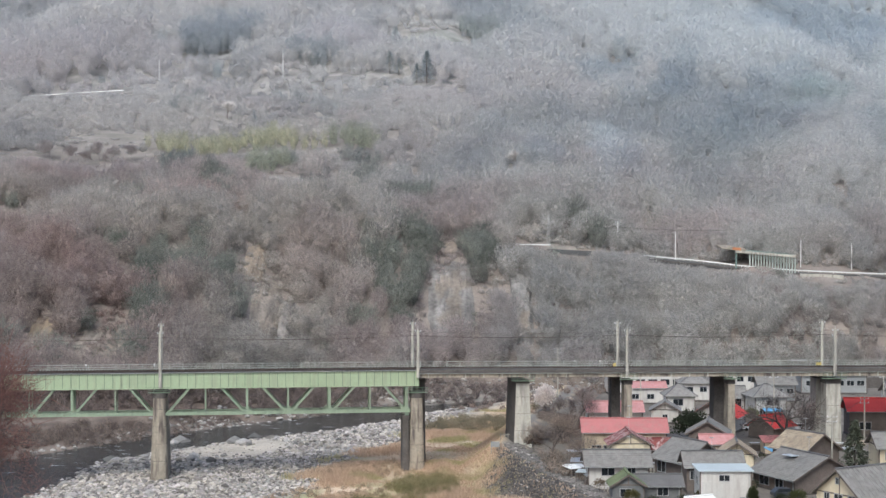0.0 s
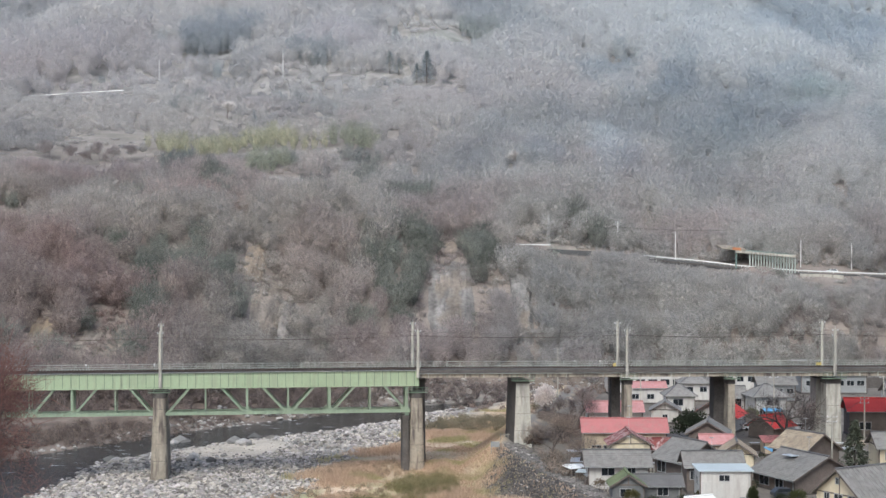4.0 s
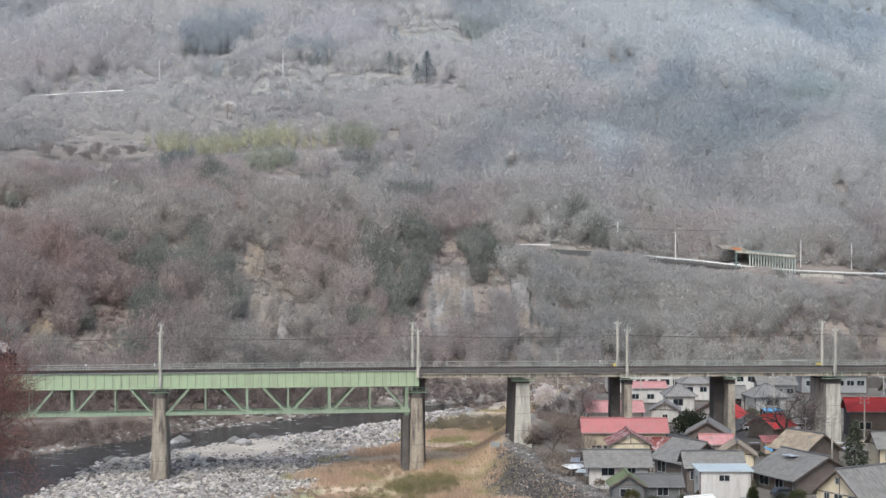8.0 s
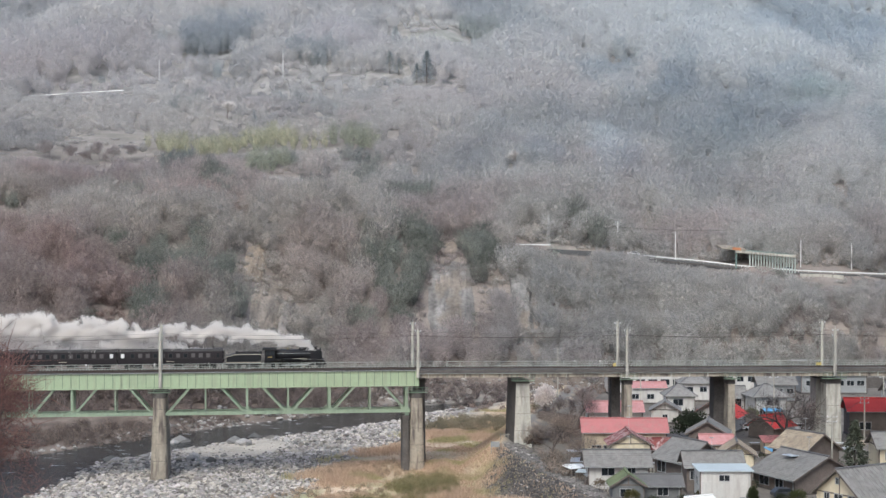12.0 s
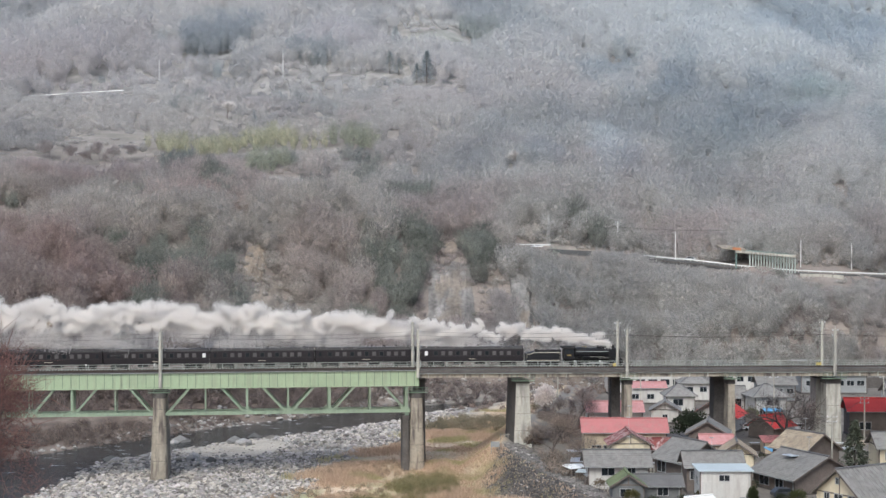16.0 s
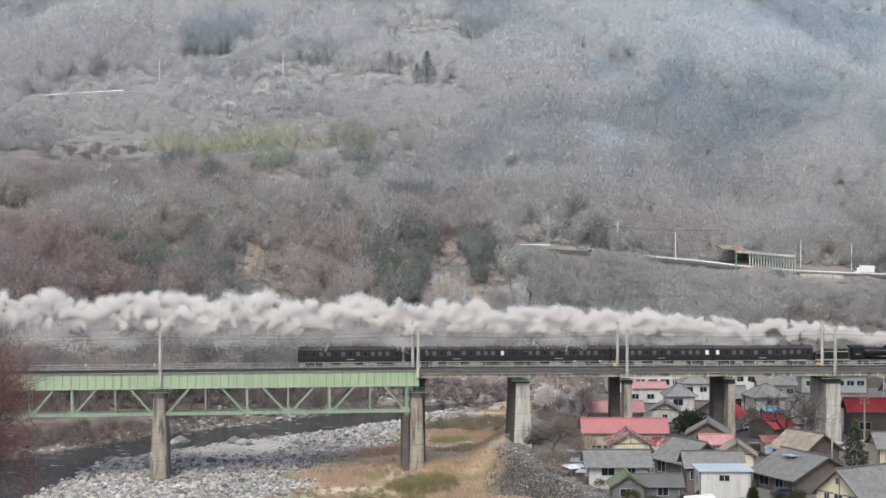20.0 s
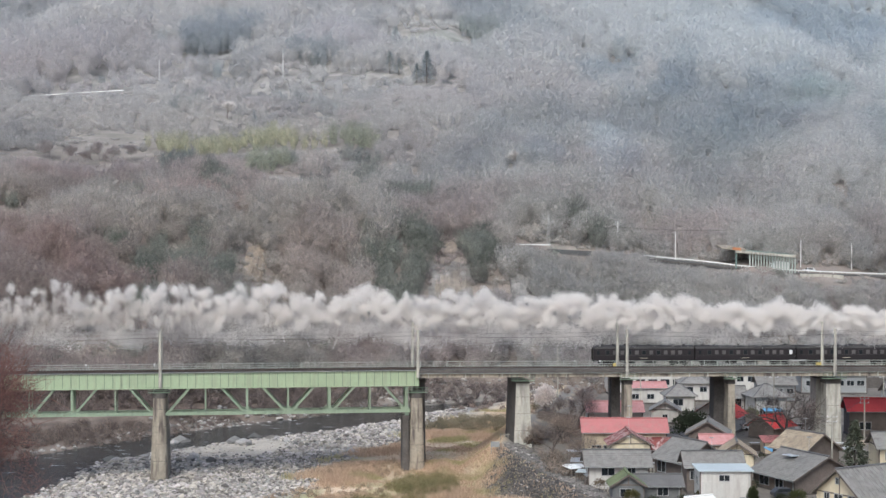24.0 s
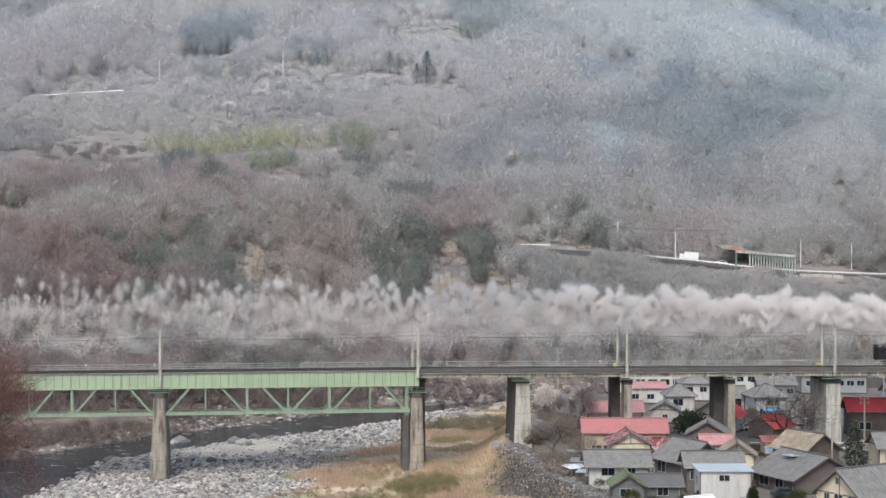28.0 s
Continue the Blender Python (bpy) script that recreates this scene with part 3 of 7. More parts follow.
def build_woods():
    for name, y0, y1, gap, per, hs, seed, label in (
            ("bare_wood", 368, 560, 5.4, 400, (6, 12), 1, "dense bare brown deciduous wood on the steep lower slope"),
            ("bare_wood", 560, 800, 6.8, 260, (7, 13), 2, "grey-brown bare deciduous wood on the middle slope"),
            ("bare_wood", 800, 1290, 9.4, 150, (10, 17), 3, "bare deciduous wood high on the mountain, haze in its pale grey tint")):
        rng = np.random.default_rng(seed)
        x, y, z = wood_sites(y0, y1, gap, rng)
        h = rng.uniform(hs[0], hs[1], len(x)) * (0.65 + 0.7 * fbm(x / 25, y / 25, 71, 2))
        # open brush and orchards on the terraces
        low = np.maximum(inside(x, y, -105, 740, 115, 165, 0), inside(x, y, -5, 995, 48, 55, 0)) > 0.5
        h = np.where(low, np.minimum(h, rng.uniform(3.5, 8.0, len(x))), h)
        # open sight over the terraces: growth below them stays lower than their edge
        for cx, cy, rx, ry, turn, _ in FIELDS:
            d = cy - ry - y
            lie = 0.14 if cy > 530 else 0.42
            h = np.where((np.abs(x - cx) < rx * 0.95) & (d > -2 * ry) & (d < 70), np.minimum(h, np.maximum(1.6, 0.6 + lie * d)), h)
        for cx, cy, rx, ry in GLADES:
            d = cy - ry - y
            h = np.where((np.abs(x - cx) < rx) & (d > -ry) & (d < 50), np.minimum(h, np.maximum(3.0, 2.5 + 0.12 * d)), h)
        h = np.where((x > -213) & (x < -158) & (y < 806) & (y > 770), np.minimum(h, np.maximum(1.2, 0.14 * (806 - y))), h)
        # low growth below the road and before the rock faces
        ry, rz = np.interp(-x, [-p[0] for p in ROAD], [p[1] for p in ROAD]), np.interp(-x, [-p[0] for p in ROAD], [p[2] for p in ROAD])
        h = np.where((x > 64) & (y < ry) & (y > 455), np.minimum(h, np.maximum(2.0, rz - z - 0.8)), h)
        h = np.where((x > 22) & (x <= 64) & (y < ry) & (y > 455), np.minimum(h, np.maximum(2.5, rz - z + 1.5)), h)
        h = np.where((x > 110) & (x < 129) & (y < 508) & (y > 470), np.minimum(h, np.maximum(1.4, 29.6 - z)), h)
        for cx, cy, cz, hw, hh, _ in CLIFFS:
            h = np.where((np.abs(x - cx) < hw * 1.1) & (y < cy + 3) & (y > cy - 24) & (z < cz + hh), np.minimum(h, 2.0), h)
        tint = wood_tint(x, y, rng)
        # evergreen scrub in patches
        ever = (fbm(x / 26, y / 26, 73, 3) + 0.07 * rng.normal(size=len(x)) * step(600, 520, y) - 0.1 * step(520, 620, y) + 0.16 * inside(x, y, -77, 450, 30, 19) + 0.10 * inside(x, y, -17, 494, 17, 17) - 0.16 * step(5, 30, x) > 0.65)
        # evergreen tint pales with distance too, haze in the colour
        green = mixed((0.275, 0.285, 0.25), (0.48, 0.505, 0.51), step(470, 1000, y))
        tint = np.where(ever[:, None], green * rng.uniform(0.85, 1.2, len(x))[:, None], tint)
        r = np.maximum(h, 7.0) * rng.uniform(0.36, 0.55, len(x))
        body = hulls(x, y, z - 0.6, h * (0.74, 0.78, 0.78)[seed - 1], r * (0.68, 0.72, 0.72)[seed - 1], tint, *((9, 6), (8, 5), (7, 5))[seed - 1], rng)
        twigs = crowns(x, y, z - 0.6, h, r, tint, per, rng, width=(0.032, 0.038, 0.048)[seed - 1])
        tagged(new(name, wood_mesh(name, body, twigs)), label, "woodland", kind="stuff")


build_woods()


def hillside_brush():
    """Low scrub where no tall trees stand: along the road, round the rock faces and on the stream's banks."""
    rng = np.random.default_rng(5)
    xs, ys = np.meshgrid(np.arange(-125, 165, 1.9), np.arange(400, 530, 1.9))
    x = xs.ravel() + rng.uniform(-0.9, 0.9, xs.size)
    y = ys.ravel() + rng.uniform(-0.9, 0.9, xs.size)
    rd, wd, z = road_distance(x, y), river_distance(x, y), ground_z(x, y)
    ry = np.interp(-x, [-p[0] for p in ROAD], [p[1] for p in ROAD])
    back = (rd > 5.2) & (rd < 13) & (y > ry) & (x > 15)
    front = (rd > 1.9) & (rd < 9) & (y < ry) & (x > 15)
    bank = (x > 45) & (wd > -9) & (wd < 14) & (y > 438) & (y < 480)
    rock = np.zeros(len(x), bool)
    for cx, cy, cz, hw, hh, _ in CLIFFS:
        rock |= (np.abs(x - cx) < hw * 1.5 + 2) & (np.abs(y - cy) < 20) & ~((np.abs(x - cx) < hw) & (y < cy + 3))
    patch = (x > 112) & (x < 128) & (y < 506) & (y > 499)
    keep = (back | front | bank | rock) & ~patch & (rng.random(len(x)) < 0.9)
    h = np.where(back, rng.uniform(1.6, 3.8, len(x)), np.where(bank, rng.uniform(3, 6, len(x)), rng.uniform(0.7, 1.5, len(x))))
    h = np.where(rock & ~back, rng.uniform(1.2, 3.2, len(x)), h)
    x, y, z, h = x[keep], y[keep], z[keep], h[keep]
    tint = wood_tint(x, y, rng) * rng.uniform(0.85, 1.1, len(x))[:, None]
    r = np.clip(h * 0.75, 0.9, 2.0)
    twigs = crowns(x, y, z - 0.3, h, r, tint, 60, rng, width=0.05)
    tagged(new("hillside_brush", wood_mesh("hillside_brush", hulls(x, y, z - 0.3, h * 0.7, r * 0.6, tint, 7, 5, rng), twigs)), "low brown brush on the slope round rocks and road", "brush", kind="stuff")


hillside_brush()


def grove(name, cx, cy, rx, ry, turn, gap, hs, tint, tip, per, label, seed, radius=0.3, width=0.04):
    rng = np.random.default_rng(seed)
    xs, ys = np.meshgrid(np.arange(-rx * 1.3, rx * 1.3, gap), np.arange(-ry * 1.3, ry * 1.3, gap))
    c, s = math.cos(radians(turn)), math.sin(radians(turn))
    u = xs.ravel() + rng.uniform(-0.5, 0.5, xs.size) * gap
    v = ys.ravel() + rng.uniform(-0.5, 0.5, xs.size) * gap
    x, y = cx + u * c - v * s, cy + u * s + v * c
    keep = inside(x, y, cx, cy, rx, ry, turn) > 0.5
    x, y = x[keep], y[keep]
    z = ground_z(x, y)
    h = rng.uniform(hs[0], hs[1], len(x))
    t = mixed(tint, tip, rng.random(len(x)))
    body = hulls(x, y, z - 0.4, h * 0.7, h * radius * 0.6, t, 8, 6, rng)
    p = crowns(x, y, z - 0.4, h, h * radius, t, int(per * 1.6), rng, 0.5, 0.2, width * 1.1)
    tagged(new(name, wood_mesh(name, body, p)), label, "grove", kind="stuff")


grove("bamboo_grove", -87, 655, 36, 11, 2, 4.6, (6, 10), (0.46, 0.455, 0.335), (0.57, 0.55, 0.40), 60, "yellow-green bamboo grove on a terrace edge", 11)
grove("bamboo_grove", -67, 606, 8, 14, 0, 4.0, (6, 10), (0.37, 0.385, 0.315), (0.44, 0.45, 0.36), 60, "yellow-green bamboo clump below the terrace", 13)
grove("bamboo_grove", -36, 662, 10, 11, 0, 4.6, (7, 10), (0.37, 0.385, 0.31), (0.455, 0.455, 0.36), 60, "yellow-green bamboo grove beside a field", 12)
grove("evergreen_thicket", -102, 613, 7, 9, 0, 3.6, (8, 12), (0.255, 0.27, 0.255), (0.31, 0.33, 0.31), 60, "dark evergreen thicket beside bare trees", 14)
grove("evergreen_thicket", -33.5, 632, 9, 5, 0, 3.6, (5, 8), (0.27, 0.28, 0.27), (0.34, 0.35, 0.33), 60, "dark green thicket under the bamboo", 15)
grove("evergreen_thicket", -46, 548, 5, 5, 0, 3.0, (5, 8), (0.25, 0.255, 0.245), (0.30, 0.31, 0.295), 60, "small dark evergreen thicket under a terrace", 21)
# distant cedars: haze put into their pale bluish tints
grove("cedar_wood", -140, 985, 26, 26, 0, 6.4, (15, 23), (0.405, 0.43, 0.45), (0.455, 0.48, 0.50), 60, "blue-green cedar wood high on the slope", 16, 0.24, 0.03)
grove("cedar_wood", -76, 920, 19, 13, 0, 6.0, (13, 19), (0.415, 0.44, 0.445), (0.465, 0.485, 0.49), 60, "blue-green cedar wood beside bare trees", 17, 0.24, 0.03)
grove("cedar_wood", 28, 1048, 14, 12, 0, 6.0, (12, 18), (0.43, 0.462, 0.447), (0.485, 0.515, 0.50), 60, "green cedars above the orchard, haze in their pale tint", 18, 0.24, 0.03)
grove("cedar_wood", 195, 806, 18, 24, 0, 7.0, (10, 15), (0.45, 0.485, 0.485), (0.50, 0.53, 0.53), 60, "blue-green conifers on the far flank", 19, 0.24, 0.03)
grove("orchard_blossom", -5, 1056, 27, 6, 0, 4.6, (4, 6), (0.63, 0.625, 0.61), (0.74, 0.735, 0.72), 60, "row of white blossoming orchard trees above a field", 20, 0.5, 0.05)
grove("dry_brush", 8, 352, 14, 9, 0, 1.8, (1.6, 2.8), (0.25, 0.22, 0.15), (0.36, 0.31, 0.22), 90, "olive brush on the river flat", 22, 0.6, 0.05)


# ---- single trees ----
def branchy(g, p, d, length, r, depth, rng, tips):
    """Limbs that fork and taper."""
    q = p + d * length
    g.tube(p, q, r, r * 0.62, 5, False)
    tips.append((q, d, length))
    if depth == 0:
        return
    for _ in range(3):
        e = (d + Vector(rng.normal(size=3)) * 0.55 + Vector((0, 0, 0.12))).normalized()
        branchy(g, q, e, length * rng.uniform(0.6, 0.82), r * 0.58, depth - 1, rng, tips)


def tree(name, x, y, height, tint, label, seed, depth=4, per=14, leaf=None, z=None, stout=0.022):
    """A tree with a forked trunk and a crown of fine twigs on its tips."""
    rng = np.random.default_rng(seed)
    z = float(ground_z(x, y)) - 0.2 if z is None else z
    base = empty(name, pose(x, y, z), label, "tree")
    g, tips = Geo(), []
    branchy(g, Vector((0, 0, 0)), Vector((rng.normal() * 0.08, rng.normal() * 0.08, 1)).normalized(), height * 0.30, height * stout, depth, rng, tips)
    part("trunk", g, BARK, base, "dark forked trunk and limbs")
    ends = [t for t in tips if t[0].z > height * 0.3]
    k = np.repeat(np.arange(len(ends)), per)
    pos = np.array([tuple(t[0]) for t in ends])[k] + rng.normal(size=(len(k), 3)) * height * 0.05
    along = np.array([tuple(t[1]) for t in ends])[k] * 0.8 + rng.normal(size=(len(k), 3)) * 0.6
    along *= (height * rng.uniform(0.05, 0.14, len(k)))[:, None]
    rgb = np.asarray(tint)[None, :] * rng.uniform(0.7, 1.3, len(k))[:, None]
    width = height * (0.008 if leaf is None else leaf) * rng.uniform(0.6, 1.4, len(k))
    part("crown", slivers_mesh("crown", pos, along, width, rgb, TWIGS), None, base, "crown of fine twigs")
    return base


def conifer(name, x, y, height, spread, tint, label, seed, n=900, z=None):
    rng = np.random.default_rng(seed)
    z = float(ground_z(x, y)) - 0.2 if z is None else z
    base = empty(name, pose(x, y, z), label, "tree")
    g = Geo().tube((0, 0, 0), (0, 0, height * 0.97), height * 0.02, 0.02, 7)
    part("trunk", g, BARK, base, "straight dark trunk")
    t = rng.random(n) ** 0.8
    a = rng.uniform(0, 2 * math.pi, n)
    tier = 0.75 + 0.25 * np.sin(t * 40 + a * 2)
    r = spread * (1 - t) ** 0.85 * tier * rng.uniform(0.35, 1, n)
    pos = np.stack([r * np.cos(a), r * np.sin(a), height * (0.12 + 0.86 * t)], 1)
    along = np.stack([np.cos(a), np.sin(a), -0.35 + rng.normal(size=n) * 0.3], 1) * (height * rng.uniform(0.04, 0.09, n))[:, None]
    rgb = np.asarray(tint)[None, :] * rng.uniform(0.6, 1.4, n)[:, None]
    part("crown", slivers_mesh("crown", pos, along, height * 0.03 * rng.uniform(0.5, 1.4, n), rgb, LEAVES), None, base, "layered drooping foliage")
    return base


# haze put into the cedar tints, paler for the farther trees
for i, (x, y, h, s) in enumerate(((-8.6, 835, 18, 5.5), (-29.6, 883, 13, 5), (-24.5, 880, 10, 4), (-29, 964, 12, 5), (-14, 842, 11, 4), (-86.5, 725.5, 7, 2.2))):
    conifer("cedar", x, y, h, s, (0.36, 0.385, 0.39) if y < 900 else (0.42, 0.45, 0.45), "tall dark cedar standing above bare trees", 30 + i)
for i, (x, y, h) in enumerate(((-100, 734, 9), (-97.5, 871, 6), (-92, 874, 5), (-134, 840, 6), (27, 605, 6))):
    tree("blossom_tree", x, y, h, (0.72, 0.69, 0.66), "white blossoming tree on the hillside", 50 + i, 4, 20, 0.03)


for i, (x, y, h) in enumerate(((-156, 628, 7), (-149, 630, 8), (-143, 626, 7), (-137, 632, 8), (-131, 628, 7), (-125, 634, 7), (-160, 636, 6), (-128, 540, 8), (-118, 536, 7))):
    tree("bare_tree", x, y, h, (0.40, 0.36, 0.345), "bare orchard tree on an open terrace", 80 + i, 4, 16, 0.014, stout=0.010)


# ---- rock faces ----
def rock_face(cx, cy, cz, hw, hh, rgb, seed):
    rng = np.random.default_rng(seed)
    nu, nv = 34, int(34 * min(3, hh / hw)) + 6
    u, v = np.meshgrid(np.linspace(-1, 1, nu), np.linspace(-1, 1, nv))
    ang = np.arctan2(v, u)
    edge = 0.8 + 0.35 * fbm(np.cos(ang) * 1.6 + seed, np.sin(ang) * 1.6, seed, 3)
    x = cx + u * hw * edge
    z = cz + v * hh * edge
    rim = np.clip(1 - np.maximum(np.abs(u), np.abs(v)) ** 3, 0, 1)
    # the face stands a little proud of the slope behind it
    ys = np.linspace(cy - 40, cy + 40, 121)
    y = np.empty_like(x)
    for i in range(nv):
        hgt = ground_z(x[i][:, None] * np.ones((1, 121)), ys[None, :] * np.ones((nu, 1)))
        k = np.maximum(1, np.argmax(hgt > z[i][:, None], axis=1))
        lo, hi = hgt[np.arange(nu), k - 1], hgt[np.arange(nu), k]
        y[i] = ys[k - 1] + (ys[k] - ys[k - 1]) * np.clip((z[i] - lo) / np.maximum(hi - lo, 1e-3), 0, 1)
    rib = fbm(x / 1.6, z / 7.0, seed + 3, 4)
    y = y - rim * (0.9 + 2.6 * rib + 1.4 * (fbm(x / 0.7, z / 1.6, seed + 5, 3) - 0.5)) + (1 - rim) * 1.8
    me = bpy.data.meshes.new("rock_face")
    idx = np.arange(nu * nv).reshape(nv, nu)
    faces = np.stack([idx[:-1, :-1], idx[:-1, 1:], idx[1:, 1:], idx[1:, :-1]], -1).reshape(-1, 4)
    me.from_pydata([tuple(map(float, p)) for p in np.stack([x.ravel(), y.ravel(), z.ravel()], 1)], [], [tuple(map(int, f)) for f in faces])
    at = me.attributes.new("tint", "FLOAT_COLOR", "POINT")
    t = fbm(x.ravel() / 1.5, z.ravel() / 8, seed + 7, 4)
    col = np.asarray(rgb)[None, :] * (0.35 + 0.9 * t + 0.35 * (fbm(x.ravel() / 0.6, z.ravel() / 5.0, seed + 8, 3) - 0.5))[:, None]
    moss = step(0.56, 0.72, fbm(x.ravel() / 4, z.ravel() / 5, seed + 9, 3))[:, None]
    col = col * (1 - moss) + np.array((0.20, 0.175, 0.15))[None, :] * moss
    at.data.foreach_set("color", np.concatenate([col, np.ones((len(col), 1))], 1).astype(np.float32).ravel())
    me.materials.append(ROCK)
    tagged(new("rock_face", me), "weathered bare rock face breaking through the wood", "cliff", "rock faces", "structure")


for i, row in enumerate(CLIFFS):
    rock_face(*row, 200 + i * 13)


# ---- railway bridge ----
def heading(s):
    """Direction of the line: it bends gently where truss and girders meet."""
    t = min(1.0, max(0.0, (s + 15) / 30))
    return radians(7 - 4.5 * t * t * (3 - 2 * t))


def make_line():
    pts = {0: (-4.4, 290.0)}
    for sign in (1, -1):
        x, y = pts[0]
        for i in range(1, 801):
            h = heading(sign * (i - 0.5) * 0.5)
            x, y = x + sign * 0.5 * math.cos(h), y + sign * 0.5 * math.sin(h)
            pts[sign * i] = (x, y)
    return pts


LINE = make_line()


def at(s, off=0.0, z=0.0):
    """A point of the bridge: s metres along from the joint, off metres back from its near face."""
    i = math.floor(s * 2)
    t = s * 2 - i
    (ax, ay), (bx, by) = LINE[i], LINE[i + 1]
    h = heading(s)
    return Vector((ax + (bx - ax) * t - off * math.sin(h), ay + (by - ay) * t + off * math.cos(h), z))


def on_line(s, off=0.0, z=0.0):
    return Matrix.Translation(at(s, off, z)) @ Matrix.Rotation(heading(s), 4, "Z")


RAIL_Z = 20.5
TRACK = 9.0          # the train's track
S0, S1 = -78.0, 0.0    # plate girder with truss


def span_box(g, s0, s1, o0, o1, z0, z1, cut=6.0):
    n = max(1, int(abs(s1 - s0) / cut))
    rings = []
    for i in range(n + 1):
        s = s0 + (s1 - s0) * i / n
        rings.append([at(s, o0, z0), at(s, o1, z0), at(s, o1, z1), at(s, o0, z1)])
    return g.loft(rings)


def truss_bridge():
    b = empty("truss_bridge", pose(*at(-40, 2, 13)), "pale green steel plate girder bridge with truss below", "bridge")
    inv = b.matrix_basis.inverted()

    def add(name, g, mat, parent=b, label=""):
        g.v = [tuple(inv @ Vector(v)) for v in g.v]
        return part(name, g, mat, parent, label)

    for off in (0.0, 4.3):
        web = add("girder", span_box(Geo(), S0, S1, off, off + 0.06, 17.8, 20.4), GREEN, b, "pale green riveted plate girder")
        add("flange", span_box(Geo(), S0, S1, off - 0.14, off + 0.2, 17.66, 17.82), GREEN, web)
        add("flange", span_box(Geo(), S0, S1, off - 0.14, off + 0.2, 20.38, 20.5), GREEN_DULL, web)
        s = S0 + 0.7
        while s < S1:
            add("stiffener", span_box(Geo(), s, s + 0.09, off - 0.11, off - 0.002, 17.82, 20.38), GREEN_DULL, web)
            s += 1.47
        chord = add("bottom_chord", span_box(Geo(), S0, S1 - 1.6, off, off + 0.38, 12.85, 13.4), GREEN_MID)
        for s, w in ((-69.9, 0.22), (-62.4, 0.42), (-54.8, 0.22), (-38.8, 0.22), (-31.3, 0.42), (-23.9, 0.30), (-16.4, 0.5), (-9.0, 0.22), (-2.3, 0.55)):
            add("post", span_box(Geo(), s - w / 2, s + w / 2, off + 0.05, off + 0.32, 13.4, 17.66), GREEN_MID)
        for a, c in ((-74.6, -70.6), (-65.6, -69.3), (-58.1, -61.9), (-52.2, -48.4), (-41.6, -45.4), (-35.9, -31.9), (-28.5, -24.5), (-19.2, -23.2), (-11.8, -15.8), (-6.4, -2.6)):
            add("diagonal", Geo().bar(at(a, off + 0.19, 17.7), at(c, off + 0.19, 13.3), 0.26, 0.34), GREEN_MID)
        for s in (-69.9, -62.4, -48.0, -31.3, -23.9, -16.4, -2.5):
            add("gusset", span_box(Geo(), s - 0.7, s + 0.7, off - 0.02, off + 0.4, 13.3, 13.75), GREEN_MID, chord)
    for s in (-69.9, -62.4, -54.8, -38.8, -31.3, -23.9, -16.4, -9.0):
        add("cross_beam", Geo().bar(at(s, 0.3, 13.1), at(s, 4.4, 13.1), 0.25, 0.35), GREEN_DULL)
    add("walkway", span_box(Geo(), S0, S1, -0.1, 4.6, 20.5, 20.56), SLEEPER, b, "dark timber deck")
    for o in (1.6, 2.667):
        add("rail", span_box(Geo(), S0, S1, o, o + 0.07, 20.72, 20.88), RAILSTEEL)
    s = S0 + 0.3
    while s < S1:
        add("sleeper", span_box(Geo(), s, s + 0.22, 0.9, 3.4, 20.56, 20.72), SLEEPER)
        s += 0.62
    add("bearing", span_box(Geo(), -2.6, -1.9, 0.0, 0.5, 12.3, 12.85), GREEN_DULL)
    add("cable_duct", span_box(Geo(), S0, S1, -0.30, -0.2, 20.50, 20.6), STEEL, b, "grey cable trough")


truss_bridge()


def girder_bridge():
    """The concrete approach spans of the near line."""
    b = empty("girder_bridge", pose(*at(40, 2, 19)), "long weathered concrete girder bridge on tall piers", "bridge")
    inv = b.matrix_basis.inverted()

    def add(name, g, mat, parent=b, label=""):
        g.v = [tuple(inv @ Vector(v)) for v in g.v]
        return part(name, g, mat, parent, label)

    spans = [0.15, 18.8, 38.3, 57.3, 77.0, 96.5, 116.0]
    for a, c in zip(spans, spans[1:]):
        gi = add("girder", span_box(Geo(), a + 0.06, c - 0.06, 0.25, 4.1, 19.15, 20.0), CONC, b, "stained concrete girder")
        s = a + 1.5
        while s < c - 0.8:
            add("rib", span_box(Geo(), s, s + 0.22, 0.05, 0.246, 19.15, 20.0), CONC_PALE, gi)
            s += 3.4
        add("deck_edge", span_box(Geo(), a + 0.02, c - 0.02, -0.15, 4.6, 20.0, 20.62), CONC_DARK, b, "dark deck edge")
        add("conduit", span_box(Geo(), a, c, -0.06, 0.06, 19.84, 19.96), HANDRAIL, b, "pale pipe along the girder")
    for o in (1.6, 2.667):
        add("rail", span_box(Geo(), 0, 116, o, o + 0.07, 20.72, 20.86), RAILSTEEL)


girder_bridge()


